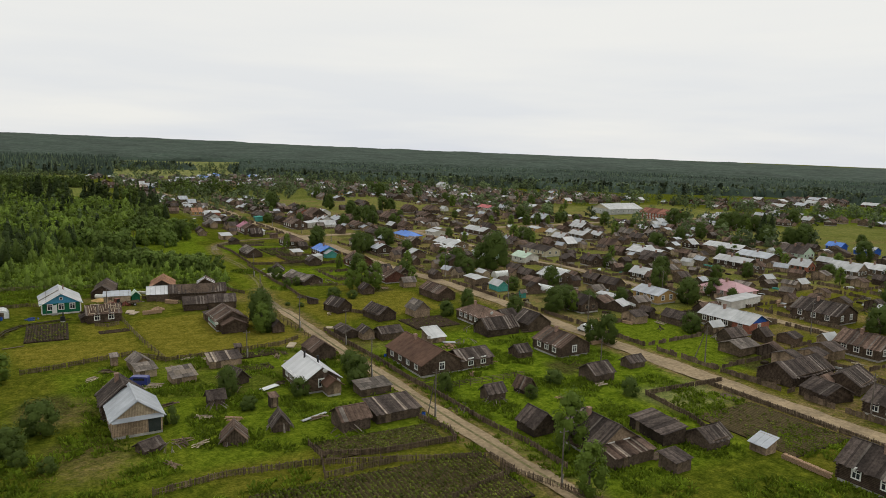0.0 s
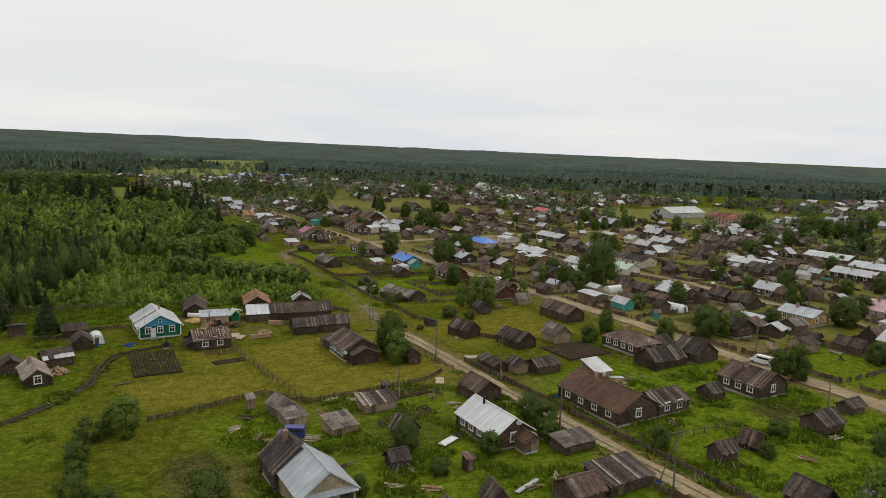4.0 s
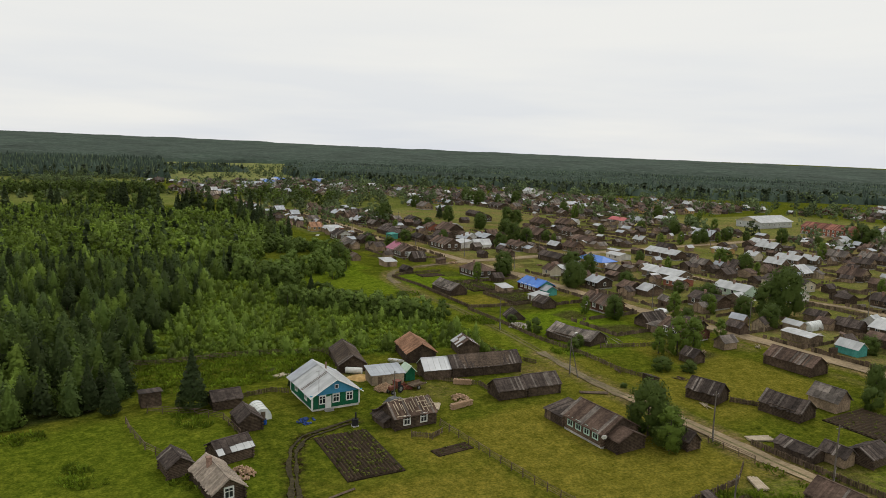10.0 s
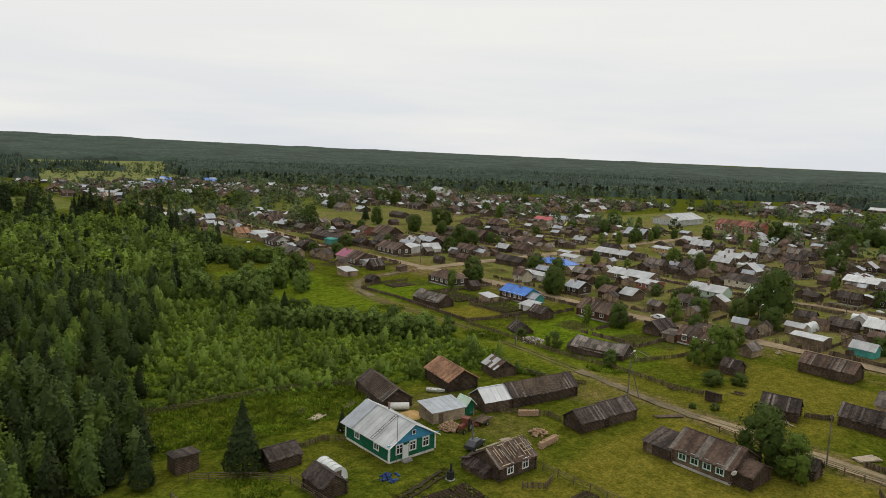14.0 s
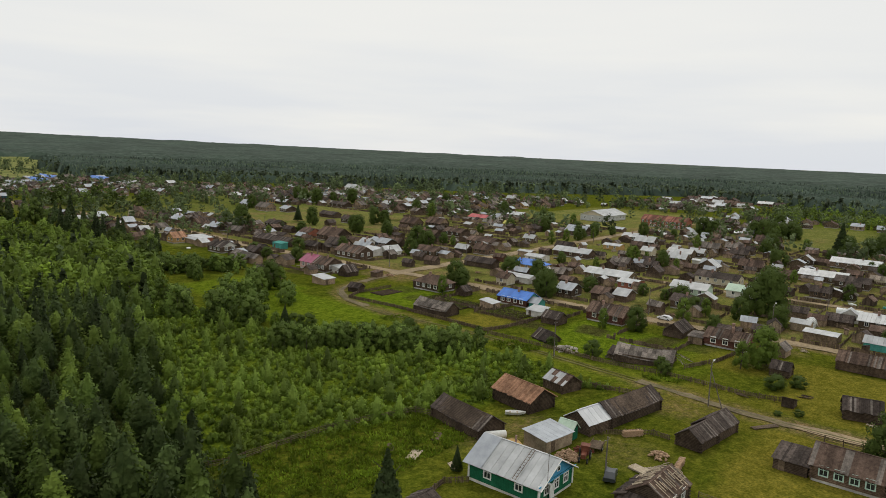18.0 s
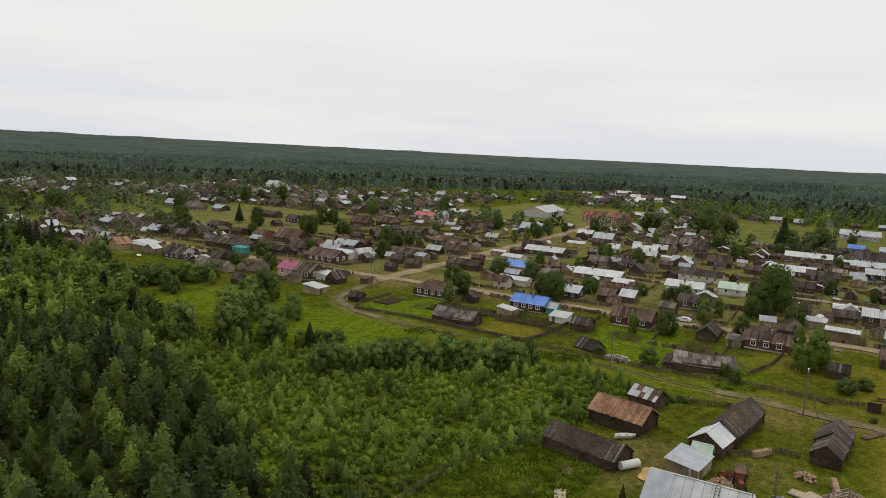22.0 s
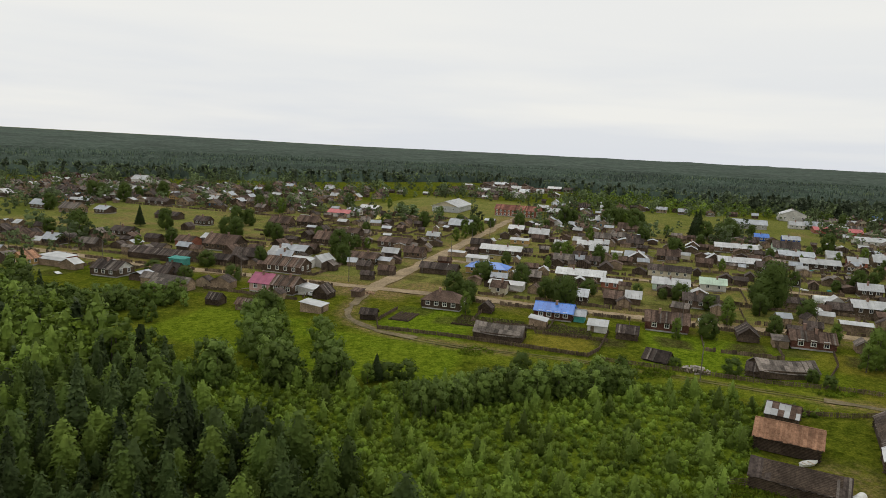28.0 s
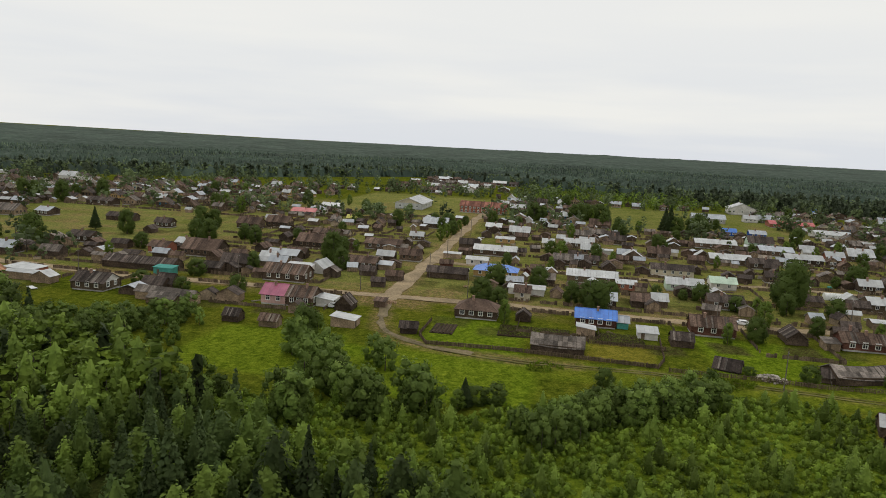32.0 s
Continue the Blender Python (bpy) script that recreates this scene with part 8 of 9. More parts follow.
def garden(x0, x1, y0, y1, along="y", pitch=0.9, crop=0.0, label="", skew=0.0, crop_h=(0.2, 0.36), ridge="soil_ridge"):
    """Ploughed ridges in a shallow bed; crop: share of the ridge that is planted."""
    ob = thing("vegetable_bed", pose((x0 + x1) / 2, (y0 + y1) / 2, 0.02, 0, 0, skew), label or "bed of dark ridged garden soil", "garden bed", "garden beds")
    lx, ly = x1 - x0, y1 - y0
    part("soil", Shape().box(-lx / 2, lx / 2, -ly / 2, ly / 2, -0.12, 0.07), "soil", ob)
    s = Shape()
    across, length = (lx, ly) if along == "y" else (ly, lx)
    m = Matrix.Identity(4) if along == "y" else pose(0, 0, 0, 0, 0, 90)
    n = int(across / pitch)
    spots = []
    for i in range(n):
        c = -across / 2 + (i + 0.5) * pitch
        pts = [(c - pitch * 0.42, 0.07), (c - pitch * 0.12, 0.26), (c + pitch * 0.12, 0.26), (c + pitch * 0.42, 0.07)]
        a, b = -length / 2 + rng.uniform(0, 0.4), length / 2 - rng.uniform(0, 0.4)
        for (p, z), (q, w) in zip(pts[:-1], pts[1:]):
            s.poly([(p, a, z), (q, a, w), (q, b, w), (p, b, z)])
        s.poly([(p, a, z) for p, z in pts][::-1]).poly([(p, b, z) for p, z in pts])
        spots += [(c + rng.normal(0, 0.06), v) for v in np.arange(a, b, 0.32) if rng.uniform() < crop]
    part("ridge", s.at(m), ridge, ob, kind="stuff")
    if spots:
        w = ob.matrix_world @ m
        sp = np.array([tuple(w @ Vector((p, v, 0.15))) for p, v in spots])
        h = rng.uniform(*crop_h, len(sp))
        plant("crop", weed_small, np.column_stack([sp, h, rng.uniform(1.0, 1.5, len(sp))]), ["crop_leaf", "bark"], "rows of potato plants on garden ridges", "crop")


weed_small = kind_set(lambda: dome_crown(9, 0.0, 0.7, 0.6), th=0.2)
garden(0.2, 9.0, 174.0, 190.0, "y", 0.6, 0.3, "rectangular bed of dark ridged soil with young shoots", -3)
garden(15.0, 21.5, 175.6, 178.0, "x", 0.8, 0.2, "small dug bed beside a fence", 3)
garden(36.6, 55.6, 88.6, 95.2, "x", 0.7, 0.9, "potato bed behind a board fence", -4, ridge="soil_pale")
garden(23.0, 57.0, 68.0, 83.0, "y", 0.7, 0.85, "large potato field before the fence", -4, ridge="soil_pale")
garden(99.0, 114.2, 57.0, 75.6, "y", 0.7, 0.22, "brown potato field beside the street", 0, ridge="soil_pale")
garden(84.0, 96.6, 147.4, 157.8, "x", 0.8, 0.12, "dark brown ploughed bed behind barns")
garden(89.6, 100.4, 281.3, 299.3, "y", 0.8, 0.9, "green planted bed beside a house")
garden(85.9, 95.3, 310.1, 315.9, "x", 0.9, 0.05, "small bed of black ridged soil")
garden(91.6, 101.6, 262.6, 274.8, "y", 0.8, 0.85, "green planted bed behind a blue-roofed house")
garden(36.4, 43.0, 133.6, 137.6, "x", 0.7, 0.4, "small bed behind a woodshed")
garden(37.0, 47.0, 142.6, 146.2, "x", 0.7, 0.5, "leafy bed along a hayfield fence")

# ---- poles ----


def pole(x, y, h=8.5, lamp=False, brace=0.0, turn=0.0):
    ob = thing("utility_pole", pose(x, y, 0, 0, 0, turn), "weathered wooden utility pole" + (" with a street lamp" if lamp else " with crossarm and insulators"), "utility pole", "utility poles")
    part("stub", Shape().rod((0.16, 0, -0.3), (0.16, 0, 2.0), 0.11, sides=6), "concrete", ob)
    part("mast", Shape().rod((0, 0, 0), (0, 0, h), 0.13, 0.09, sides=8), "pole_wood", ob)
    part("crossarm", Shape().rod((-0.7, 0, h - 0.5), (0.7, 0, h - 0.5), 0.045, sides=4), "pole_wood", ob)
    for k in (-0.6, 0.0, 0.6):
        part("insulator", Shape().rod((k, 0, h - 0.45), (k, 0, h - 0.32), 0.035, 0.025, sides=6), "metal_grey", ob)
    if brace:
        part("brace", Shape().rod((0, brace, 0), (0, 0.1, h - 1.2), 0.11, 0.08, sides=6), "pole_wood", ob)
    if lamp:
        part("lamp_arm", Shape().rod((0, 0, h - 0.2), (1.1, 0, h + 0.25), 0.035, sides=6), "steel", ob)
        part("lamp_head", Shape().box(0.95, 1.55, -0.13, 0.13, h + 0.18, h + 0.32), "white_paint", ob)
    return ob


for x, y, b, lamp in ((60.9, 66.8, 0, False), (58.4, 96.0, 2.4, False), (57.6, 119.0, 0, False), (62.6, 143.0, 0, False), (58.0, 160.5, 0, False), (59.4, 197.6, -2.6, True), (69.1, 237.0, 0, False), (127.6, 96.2, 2.6, False),
                      (125.6, 60.0, 0, False), (126.4, 132.0, 0, False), (127.2, 168.0, 0, False), (126.6, 204.0, 0, True), (128.0, 239.1, 0, False), (128.2, 275.8, 0, False), (128.8, 312.6, 0, True), (126.3, 346.3, 0, False), (123.3, 386.1, 0, False), (110.0, 433.1, 0, False),
                      (154.9, 330.0, 0, False), (195.8, 331.0, 0, False), (230.0, 331.0, 0, False), (270.0, 332.0, 0, False), (174.0, 100.0, 0, False), (175.0, 150.0, 0, False), (176.0, 200.0, 0, False), (152.9, 463.8, 0, False), (40.0, 142.8, 0, False), (19.0, 198.6, 0, False), (99.0, 99.0, 0, False)):
    pole(x, y, 8.5 if y not in (142.8, 198.6) else 6.0, lamp, b, rng.uniform(-8, 8))

# ---- vehicles ----


def wheel(x, y, r, ob):
    t = part("tyre", Shape().rod((x, y - 0.1, r), (x, y + 0.1, r), r, sides=14), "rubber", ob)
    part("rim", Shape().rod((x, y - 0.115, r), (x, y + 0.115, r), r * 0.55, sides=10), "steel", t)


def extrude(profile, y0, y1, taper=0.0):
    """A closed outline in x and z, drawn out along y; taper pulls in points above one metre."""
    s = Shape()
    a = [(x, y0 + (taper if z > 1.0 else 0), z) for x, z in profile]
    b = [(x, y1 - (taper if z > 1.0 else 0), z) for x, z in profile]
    s.poly(a).poly(b[::-1])
    for i in range(len(profile)):
        j = (i + 1) % len(profile)
        s.poly([a[j], a[i], b[i], b[j]])
    return s


def vehicle(name, x, y, rz, paint, label, length, height, van=False):
    ob = thing(name, pose(x, y, 0.03, 0, 0, rz), label, "van" if van else "car", "parked vehicles")
    h, l = height, length / 2
    if van:
        prof = [(-l, 0.4), (l, 0.4), (l, 0.95), (l - 0.5, 1.1), (l - 1.1, h - 0.1), (l - 1.5, h), (-l + 0.15, h), (-l, h - 0.25)]
    else:
        prof = [(-l, 0.35), (l, 0.35), (l, 0.75), (l - 0.9, 0.95), (l - 1.5, h - 0.04), (-l + 1.0, h), (-l + 0.25, 1.05), (-l, 0.9)]
    part("body", extrude(prof, -0.85, 0.85, 0.14), paint, ob)
    for side in (-0.86, 0.86):
        y0, y1 = sorted((side * 0.86, side * 0.90))
        part("side_window", Shape().box(-l + (0.5 if van else 1.0), l - (1.7 if van else 1.75), y0, y1, h * 0.66, h * 0.88), "glass", ob)
        for w in (-l + 0.8, l - 0.8):
            wheel(w, side * 0.9, 0.32, ob)
        part("headlight", Shape().box(l - 0.03, l + 0.03, side * 0.75 - 0.13, side * 0.75 + 0.13, 0.62, 0.78), "film", ob)
    part("windscreen", Shape().poly([(l - 0.52, -0.68, 1.16), (l - 0.52, 0.68, 1.16), (l - 1.05, 0.62, h - 0.16), (l - 1.05, -0.62, h - 0.16)]) if van else
         Shape().poly([(l - 0.93, -0.66, 1.0), (l - 0.93, 0.66, 1.0), (l - 1.42, 0.6, h - 0.1), (l - 1.42, -0.6, h - 0.1)]), "glass", ob)
    part("bumper", Shape().box(l - 0.02, l + 0.1, -0.8, 0.8, 0.36, 0.52), "rubber", ob)
    return ob


vehicle("van", 17.4, 134.6, 150, "car_blue", "dark blue delivery van parked in a yard", 4.2, 1.9, True)
vehicle("minibus", 121.4, 127.0, 100, "car_white", "white minibus parked beside the street", 4.8, 2.0, True)
vehicle("car", 58.2, 128.6, 88, "car_white", "white car parked under bushes beside the lane", 4.1, 1.45)
vehicle("car", 125.3, 232.9, 86, "car_white", "white car parked on the village street", 4.2, 1.45)
vehicle("car", 101.0, 346.7, 95, "car_white", "white car parked beside a brown house", 4.2, 1.45)
vehicle("car", 18.6, 197.6, 20, "car_dark", "dark old car parked behind a bathhouse", 4.0, 1.45)
vehicle("car", 186.6, 290.1, 90, "car_white", "white car on a back street", 4.2, 1.45)

tr_ = thing("tractor", pose(21.6, 203.4, 0, 0, 0, 200), "rusty red tractor beside a workshop", "tractor", "parked vehicles")
part("hood", Shape().box(0.1, 1.7, -0.35, 0.35, 0.8, 1.45), "tractor_red", tr_)
part("cab", Shape().box(-1.0, 0.1, -0.6, 0.6, 0.9, 1.3).box(-1.0, -0.9, -0.6, 0.6, 1.3, 2.2).box(0.0, 0.1, -0.6, 0.6, 1.3, 2.2).box(-1.1, 0.2, -0.7, 0.7, 2.2, 2.3), "tractor_red", tr_)
part("cab_window", Shape().box(-0.9, 0.0, -0.56, 0.56, 1.3, 2.2), "glass", tr_)
for a, b, r in ((-0.6, -0.8, 0.75), (-0.6, 0.8, 0.75), (1.3, -0.6, 0.42), (1.3, 0.6, 0.42)):
    wheel(a, b, r, tr_)
cart = thing("trailer", pose(26.4, 203.8, 0, 0, 0, 15), "rusty flat farm trailer beside firewood", "trailer", "parked vehicles")
part("bed", Shape().box(-1.6, 1.6, -0.9, 0.9, 0.75, 0.85).box(-1.6, 1.6, -0.95, -0.9, 0.75, 1.2).box(-1.6, 1.6, 0.9, 0.95, 0.75, 1.2), "fence_wood", cart)
part("drawbar", Shape().rod((1.6, 0, 0.75), (2.7, 0, 0.5), 0.05), "steel", cart)
for a in (-0.9, 0.9):
    wheel(-0.3, a, 0.42, cart)

# ---- yard clutter ----


def greenhouse(x, y, lx, ly, h, rz=0.0, label="white plastic tunnel greenhouse in a yard"):
    ob = thing("greenhouse", pose(x, y, 0, 0, 0, rz), label, "greenhouse", "greenhouses")
    s, n = Shape(), 12
    arc = [(-lx / 2 * math.cos(math.pi * i / n), h * math.sin(math.pi * i / n) ** 0.8) for i in range(n + 1)]
    for (a, z), (b, w) in zip(arc[:-1], arc[1:]):
        s.poly([(a, -ly / 2, z), (b, -ly / 2, w), (b, ly / 2, w), (a, ly / 2, z)][::-1])
    s.poly([(a, -ly / 2, z) for a, z in arc]).poly([(a, ly / 2, z) for a, z in arc][::-1])
    part("cover", s, "film", ob)
    for k in range(5):
        yy = -ly / 2 + ly * k / 4
        r = Shape()
        for (a, z), (b, w) in zip(arc[:-1], arc[1:]):
            r.rod((a * 1.01, yy, z + 0.02), (b * 1.01, yy, w + 0.02), 0.025, sides=4)
        part("hoop", r, "steel", ob, kind="stuff")
    part("door", Shape().box(-0.4, 0.4, -ly / 2 - 0.04, -ly / 2 - 0.01, 0, 1.5), "fence_wood", ob)


greenhouse(-4.4, 203.0, 3.0, 4.4, 2.0)
greenhouse(155.0, 144.0, 3.2, 6.0, 2.2, 0)
greenhouse(147.0, 199.0, 3.2, 6.0, 2.2, 90)
greenhouse(145.0, 171.5, 3.2, 6.0, 2.2, 10)
greenhouse(171.0, 193.0, 3.2, 7.0, 2.3, 0)


def woodpile(x, y, lx, rz=0.0, rows=4, label="stack of split pale firewood", deep=0.5):
    ob = thing("woodpile", pose(x, y, 0, 0, 0, rz), label, "woodpile", "woodpiles")
    n = int(lx / 0.3)
    for r in range(rows):
        for i in range(n):
            u = -lx / 2 + (i + 0.5 + 0.5 * (r % 2)) * 0.3
            p = part("billet", BILLETS[(i * 3 + r) % 4], (), ob)
            p.location = (u, rng.uniform(-0.06, 0.06), 0.13 + r * 0.25)
            p.rotation_euler = (0, rng.uniform(0, 3), 0)
            p.scale = (1, deep / 0.5, 1)


def billet_heap(x, y, r, h, n, label):
    """Split firewood thrown on a heap."""
    ob = thing("firewood_heap", pose(x, y, 0), label, "firewood", "woodpiles")
    for _ in range(n):
        w, q = rng.uniform(0, 6.28), rng.uniform(0, 1) ** 0.55
        p = part("billet", BILLETS[int(rng.integers(0, 4))], (), ob)
        p.location = (r * q * math.cos(w), r * q * math.sin(w), 0.12 + (h - 0.1) * (1 - q) * rng.uniform(0.6, 1))
        p.rotation_euler = (rng.uniform(-0.7, 0.7), rng.uniform(0, 3), rng.uniform(0, 3.1))
    return ob


def fallen_boards(x, y, n, r, h, label):
    """Old boards and poles propped and slumped against a ruined hut."""
    ob = thing("board_heap", pose(x, y, 0), label, "boards", "woodpiles")
    for k in range(n):
        w = 2 * math.pi * k / n + rng.uniform(-0.5, 0.5)
        a = Vector((r * math.cos(w), r * math.sin(w), 0.03))
        up = rng.uniform(0.25, 1.0)
        b = Vector((a.x * (1 - 0.75 * up) + rng.uniform(-0.5, 0.5), a.y * (1 - 0.75 * up) + rng.uniform(-0.5, 0.5), h * up))
        part("board", Shape().rod(tuple(a), tuple(b), rng.uniform(0.05, 0.11), 0.05, sides=4), "plank_old" if rng.uniform() < 0.7 else "fence_wood", ob)


for x, y, n, r, h, lab in ((26.6, 102.4, 18, 2.5, 2.6, "grey boards slumped against a leaning hut"), (34.2, 103.8, 16, 2.2, 2.6, "loose boards propped round a steep hut"), (17.6, 103.6, 12, 1.5, 1.0, "collapsed boards of a fallen shed"), (27.6, 117.4, 12, 1.9, 1.6, "broken boards beside a dark hut"),
                           (72.0, 97.4, 14, 2.4, 1.5, "slumped poles beside a tumbledown shed"), (80.2, 99.6, 12, 2.0, 2.0, "boards leaning on a small hut"), (43.0, 97.4, 10, 2.6, 1.5, "boards leaning on a rusty shed"), (78.5, 225.6, 14, 2.6, 1.8, "fallen boards of a ruined log hut"),
                           (85.4, 214.4, 16, 4.2, 1.5, "slumped roof boards beside an old barn"), (88.8, 132.8, 12, 2.6, 1.2, "boards fallen from a barn wall"), (64.6, 97.6, 12, 2.2, 0.9, "heap of poles along a lane fence"), (95.8, 141.0, 10, 2.2, 1.6, "boards propped on a dark barn")):
    fallen_boards(x, y, n, r, h, lab)
BILLETS = [Shape().rod((0, -0.25, 0), (0, 0.25, 0), 0.13 + 0.012 * k, sides=5 + k % 2).mesh("billet", "firewood") for k in range(4)]
billet_heap(20.4, 205.6, 1.9, 1.5, 170, "big heap of split firewood beside a workshop")
woodpile(35.6, 202.0, 3.6, -35, 4, "stack of split firewood against a fence", 0.8)
woodpile(97.2, 54.4, 7.6, 88, 3, "long stack of split firewood beside a field", 0.8)
billet_heap(-12.6, 183.0, 1.9, 1.3, 130, "tumbled heap of firewood beside an old cottage")
billet_heap(31.0, 195.4, 1.6, 0.9, 70, "loose heap of brushwood and billets")
woodpile(117.0, 118.0, 5.0, 0, 3, "stack of firewood beside the street", 0.8)


def planks(x, y, n, length, rz, label, layers=2, key="plank"):
    ob = thing("plank_stack", pose(x, y, 0, 0, 0, rz), label, "planks", "stacks of planks")
    for k in range(layers):
        for i in range(n):
            p = part("board", Shape().box(-length / 2, length / 2, -0.1, 0.1, 0, 0.06), key, ob)
            p.location = (rng.uniform(-0.15, 0.15), (i - n / 2) * 0.23, 0.07 + k * 0.08)
            p.rotation_euler = (0, 0, rng.uniform(-0.05, 0.05))


planks(5.8, 224.4, 7, 3.2, 20, "pale beams stacked at a garden", 3)
planks(24.0, 195.4, 8, 3.4, 75, "stack of fresh yellow planks beside a bathhouse", 3)
woodpile(28.9, 191.5, 4.8, 8, 4, "long stack of pale split firewood along a fence", 0.8)
planks(24.8, 193.6, 6, 3.2, 55, "fresh yellow planks beside a bathhouse", 2)
planks(6.4, 217.2, 4, 2.6, 60, "scattered pale planks in weeds", 1)
planks(5.3, 229.0, 5, 3.2, 40, "loose old boards in weeds", 1, "fence_wood")
planks(13.8, 226.6, 6, 3.0, 30, "heap of old boards in a garden", 2, "fence_wood")
planks(56.2, 186.6, 5, 5.4, -30, "pile of long grey poles beside the lane", 2, "fence_wood")
planks(66.0, 157.6, 8, 4.2, -25, "stack of grey planks beside the lane", 3)
planks(113.0, 79.0, 10, 3.6, 88, "grey wooden pallet stack on a lawn", 2, "fence_wood")
planks(51.2, 147.4, 7, 3.6, 60, "stack of pale slabwood at a field corner", 4)
planks(-2.1, 171.6, 2, 4.2, 14, "two long weathered logs on mown grass", 1, "fence_wood")
planks(80.6, 67.8, 6, 4.0, 20, "heap of old boards in the grass", 2, "fence_wood")
planks(47.0, 105.6, 4, 4.0, 15, "fallen grey boards in high grass", 1, "fence_wood")
planks(85.0, 132.6, 6, 4.0, -20, "fallen grey boards beside a shed", 2, "fence_wood")
planks(78.0, 139.4, 3, 2.0, 0, "pale boards leaning in a yard", 2)


def heap(name, x, y, r, h, key, label, n=60, size=0.35):
    ob = thing(name, pose(x, y, 0), label, name.replace("_", " "))
    s = Shape()
    for _ in range(n):
        w, q = rng.uniform(0, 6.28), rng.uniform(0, 1) ** 0.6
        z = h * (1 - q) * rng.uniform(0.5, 1)
        c = Vector((r * q * math.cos(w), r * q * math.sin(w), z))
        d = Vector(rng.standard_normal(3)).normalized() * size * rng.uniform(0.4, 1)
        s.rod(c - d * 0.5, c + d * 0.5, size * rng.uniform(0.3, 0.6), size * rng.uniform(0.2, 0.5), sides=5)
    part("rubble", s, key, ob, kind="stuff")


heap("stone_heap", 75.9, 237.6, 3.2, 1.0, "stone", "heap of pale rubble stones on grass", 110, 0.5)
heap("rubble_heap", 24.4, 205.0, 1.6, 1.0, "tractor_red", "heap of rusty scrap beside a tractor", 50, 0.5)
heap("slab_heap", 83.0, 131.0, 1.8, 0.8, "firewood", "heap of loose firewood", 50, 0.45)
heap("slab_heap", 112.6, 333.0, 2.0, 0.8, "firewood", "heap of loose firewood by the crossing", 50, 0.5)
heap("tarpaulin_heap", 1.9, 197.4, 1.5, 0.4, "tarp", "crumpled blue tarpaulin lying on grass", 40, 0.4)
sand = thing("sand_pile", pose(19.0, 214.9, 0), "low pile of yellow sand beside a barn", "sand pile")
cone = Shape()
for i in range(20):
    a, b = 2 * math.pi * i / 20, 2 * math.pi * (i + 1) / 20
    ra, rb = 2.2 + 0.5 * math.sin(3 * a), 2.2 + 0.5 * math.sin(3 * b)
    cone.poly([(ra * math.cos(a), ra * math.sin(a), 0), (rb * math.cos(b), rb * math.sin(b), 0), (rb * 0.4 * math.cos(b), rb * 0.4 * math.sin(b), 0.6), (ra * 0.4 * math.cos(a), ra * 0.4 * math.sin(a), 0.6)])
    cone.poly([(ra * 0.4 * math.cos(a), ra * 0.4 * math.sin(a), 0.6), (rb * 0.4 * math.cos(b), rb * 0.4 * math.sin(b), 0.6), (0, 0, 0.75)])
part("mound", cone, "sand", sand)
boat = thing("boat", pose(31.3, 222.6, 0.05, 0, 0, -50), "small white rowing boat lying on grass", "boat")
hull = Shape()
ribs = [(-1.8, 0.45, 0.0), (-0.6, 0.7, 0.0), (0.8, 0.65, 0.0), (1.9, 0.05, 0.25)]
for (a, wa, za), (b, wb, zb) in zip(ribs[:-1], ribs[1:]):
    for s_ in (-1, 1):
        hull.poly([(a, s_ * wa, 0.55), (b, s_ * wb, 0.55 + zb * 0.3), (b, s_ * wb * 0.5, zb), (a, s_ * wa * 0.5, za)][::s_])
    hull.poly([(a, -wa * 0.5, za + 0.02), (b, -wb * 0.5, zb + 0.02), (b, wb * 0.5, zb + 0.02), (a, wa * 0.5, za + 0.02)])
hull.poly([(-1.8, -0.45, 0.55), (-1.8, 0.45, 0.55), (-1.8, 0.22, 0), (-1.8, -0.22, 0)])
part("hull", hull, "white_paint", boat)
for k in (-0.9, 0.4):
    part("thwart", Shape().box(k - 0.12, k + 0.12, -0.62, 0.62, 0.38, 0.42), "plank", boat)
tank = thing("tank", pose(19.6, 218.6, 0, 0, 0, -35), "white cylindrical tank lying beside a barn", "tank")
part("shell", Shape().rod((-1.7, 0, 0.7), (1.7, 0, 0.7), 0.65, sides=16), "white_paint", tank)
for k in (-0.8, 0.8):
    part("cradle", Shape().box(k - 0.1, k + 0.1, -0.5, 0.5, 0, 0.2), "fence_wood", tank)
stove = thing("barrel", pose(8.4, 191.8, 0), "black iron barrel stove with a flue in the yard", "barrel", "barrels")
part("shell", Shape().rod((0, 0, 0.2), (0, 0, 1.3), 0.55, 0.55, 12), "rubber", stove)
part("flue", Shape().rod((0.1, 0, 1.3), (0.1, 0, 2.4), 0.16, 0.14, 8), "rubber", stove)
part("stand", Shape().box(-0.5, 0.5, -0.5, 0.5, 0, 0.2), "concrete", stove)
for x, y in ((66.2, 130.0), (57.0, 97.4), (-4.6, 199.0)):
    d = thing("barrel", pose(x, y, 0), "blue plastic water barrel standing in the grass", "barrel", "barrels")
    part("shell", Shape().rod((0, 0, 0), (0, 0, 0.3), 0.27, 0.31, 12).rod((0, 0, 0.3), (0, 0, 0.6), 0.31, 0.31, 12).rod((0, 0, 0.6), (0, 0, 0.9), 0.31, 0.26, 12), "deep_blue_paint", d)
    part("rim", Shape().rod((0, 0, 0.88), (0, 0, 0.93), 0.28, 0.28, 12), "rubber", d)
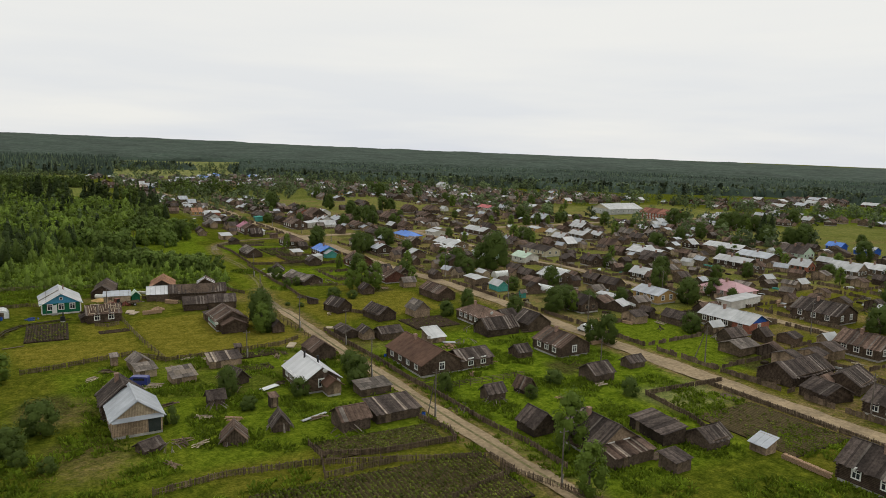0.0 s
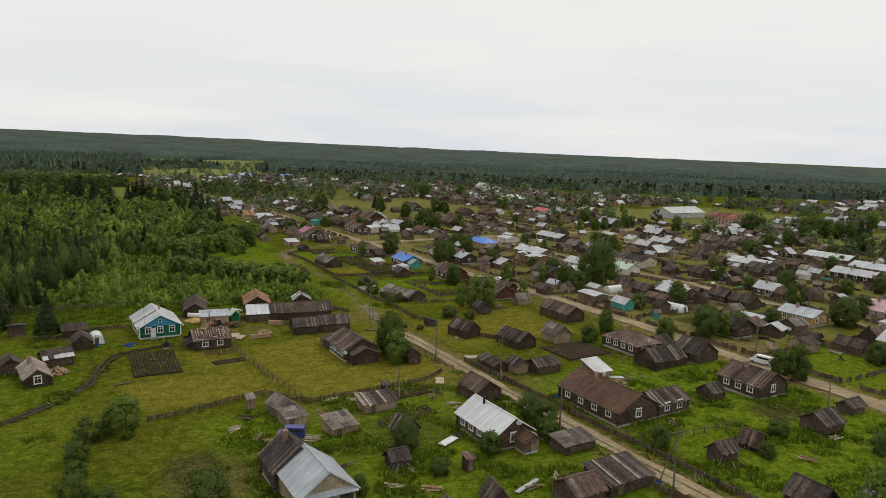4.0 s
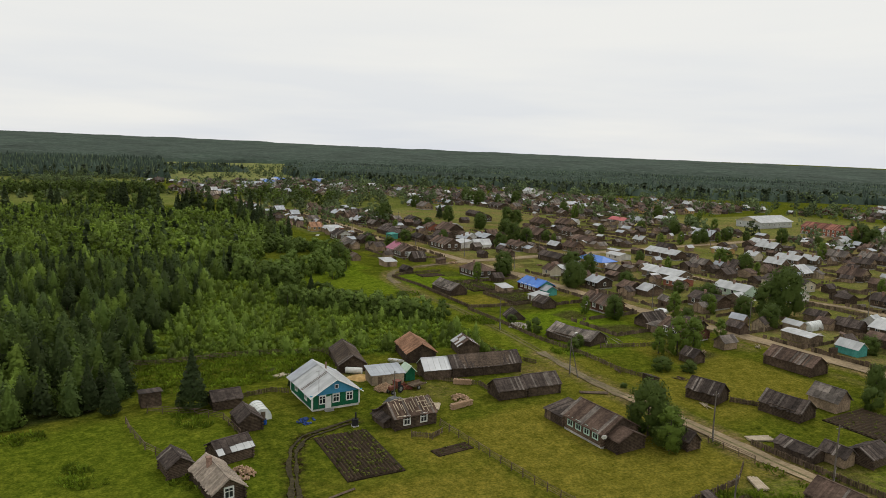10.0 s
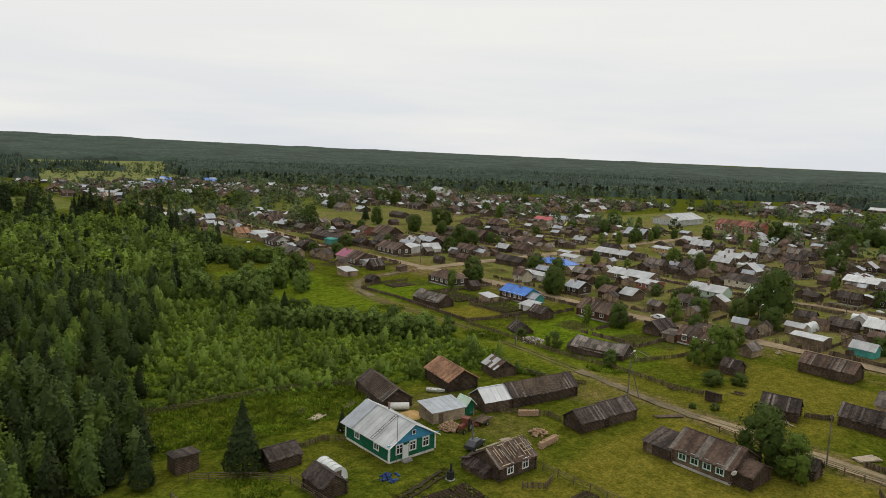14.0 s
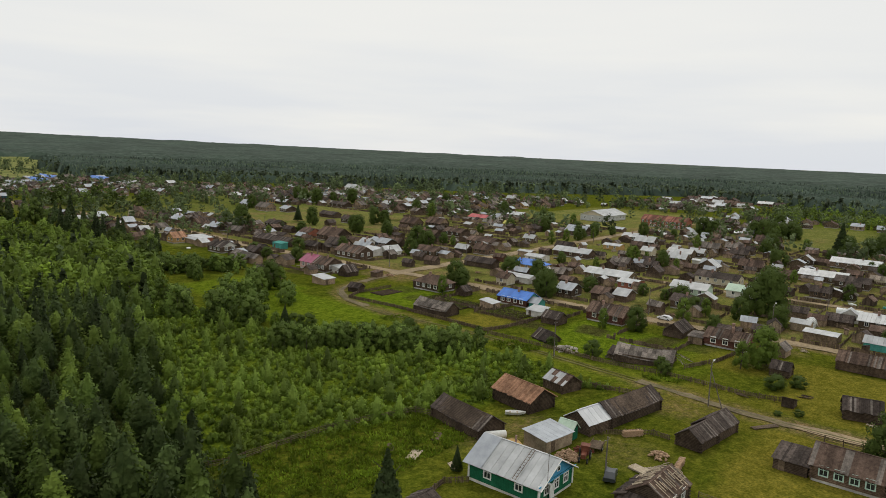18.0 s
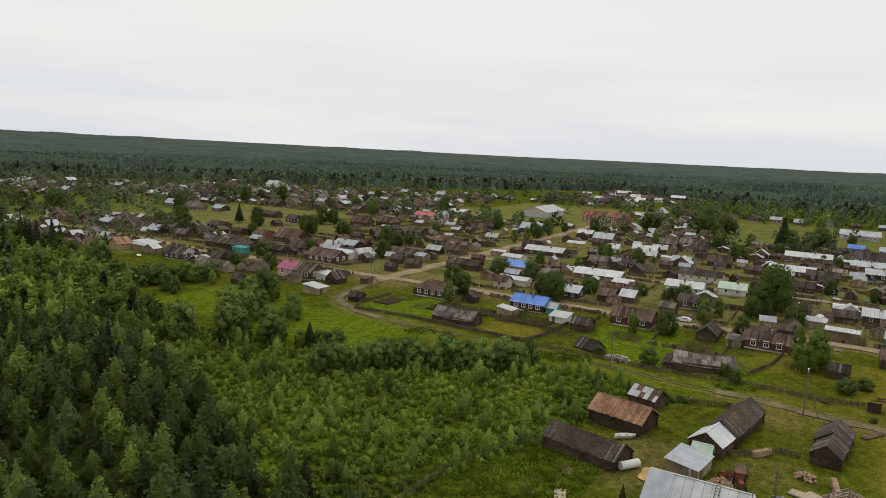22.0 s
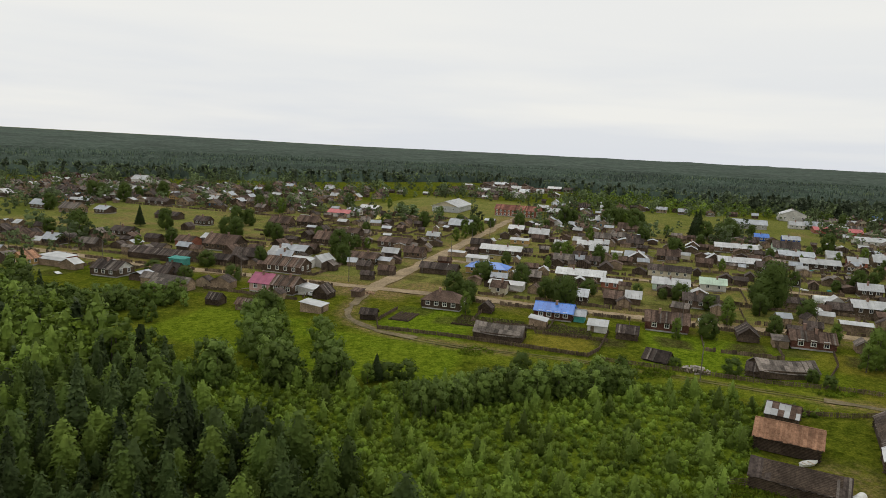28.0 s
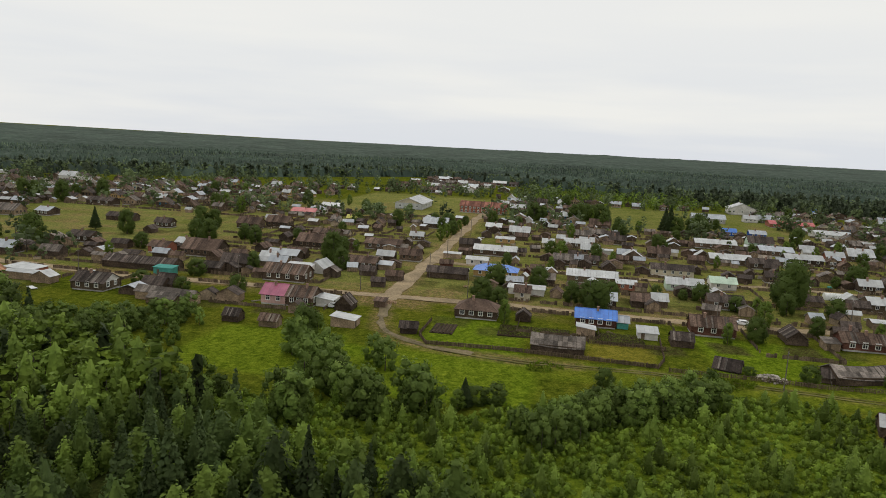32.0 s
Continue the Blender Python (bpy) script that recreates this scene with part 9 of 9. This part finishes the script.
for x, y, l, w, rz, key, lab in ((40.6, 105.4, 5.2, 0.7, 20, "metal_white", "long white sheet lying in the grass"), (38.4, 122.6, 3.8, 1.4, 25, "film", "white film-covered cold frame beside a house"), (84.8, 134.0, 3.0, 1.2, -30, "metal_white", "white roof sheet lying on boards"),
                                  (94.7, 279.5, 4.0, 1.2, 90, "metal_white", "white sheet lying in the grass"), (90.6, 433.1, 4.0, 1.6, 60, "film", "white film spread on a garden")):
    o = thing("metal_sheet", pose(x, y, 0.06, 0, 0, rz), lab, "sheet")
    part("panel", Shape().box(-l / 2, l / 2, -w / 2, w / 2, 0.1, 0.16).box(-l / 2, l / 2, -w / 2 + 0.1, w / 2 - 0.1, 0.16, 0.2), key, o)
    for k in (-l * 0.4, l * 0.4):
        part("batten", Shape().box(k - 0.06, k + 0.06, -w / 2, w / 2, -0.08, 0.1), "fence_wood", o)
for ob, px, py, pz in ((46.2, 46.6, 115.6, 4.2), (103.2, 103.0, 142.6, 3.4), (43.2, 39.3, 165.9, 2.2), (101.6, 97.2, 47.6, 2.6), (71.2, 76.0, 128.4, 3.8)):
    dish = thing("satellite_dish", pose(px, py, pz, 70, 0, 150 if px < 60 else 170), "white satellite dish fixed to a house", "satellite dish", "satellite dishes")
    part("reflector", Shape().rod((0, 0, -0.04), (0, 0, 0.04), 0.40, 0.46, 16), "white_paint", dish)
    part("bracket", Shape().rod((0, 0, -0.04), (0, 0.2, -0.45), 0.03, sides=5), "steel", dish)

# odds and ends in the yards: boards, firewood, scrap and film
odd = random.Random(21)
ODD_SHAPES = []
for k in range(6):
    s = Shape()
    for i in range(7 + k):
        a, w = odd.gauss(0, 0.22), odd.uniform(0.6, 1.5)
        cx_, cy_, z = odd.uniform(-0.5, 0.5), odd.uniform(-0.8, 0.8), 0.05 + 0.05 * i
        d = Vector((math.cos(a) * w, math.sin(a) * w, odd.uniform(-0.04, 0.08)))
        c = Vector((cx_ * (1 - i / 16), cy_ * (1 - i / 16), z))
        s.rod(c - d, c + d, odd.uniform(0.05, 0.10), sides=4)
    ODD_SHAPES.append(s)
ODD_MESH = {(k, key): ODD_SHAPES[k].mesh("timber", key) for k in range(6) for key in ("fence_wood", "plank", "firewood", "board_grey")}
ODD_WORDS = {"fence_wood": "untidy heap of old grey boards in a yard", "plank": "untidy heap of pale boards in a yard", "firewood": "loose heap of firewood in a yard", "board_grey": "heap of bleached boards in the grass"}
count = 0
while count < 70:
    x, y = odd.choice(((62, 112, 60, 200), (10, 58, 96, 150), (100, 180, 60, 330)))[0:4], 0
    x, y = odd.uniform(x[0], x[1]), odd.uniform(x[2], x[3])
    gap = [math.hypot(x - a, y - b) for a, b in taken]
    if min(abs(x - 60.5), abs(x - 121), abs(x - 181)) > 4 and 4.5 < min(gap) < 9.5:
        key = odd.choice(("fence_wood", "fence_wood", "plank", "firewood", "board_grey"))
        o = thing("board_heap", pose(x, y, 0, 0, 0, odd.uniform(0, 360)), ODD_WORDS[key], "boards", "board heaps")
        part("timber", ODD_MESH[odd.randrange(6), key], (), o, kind="stuff")
        count += 1
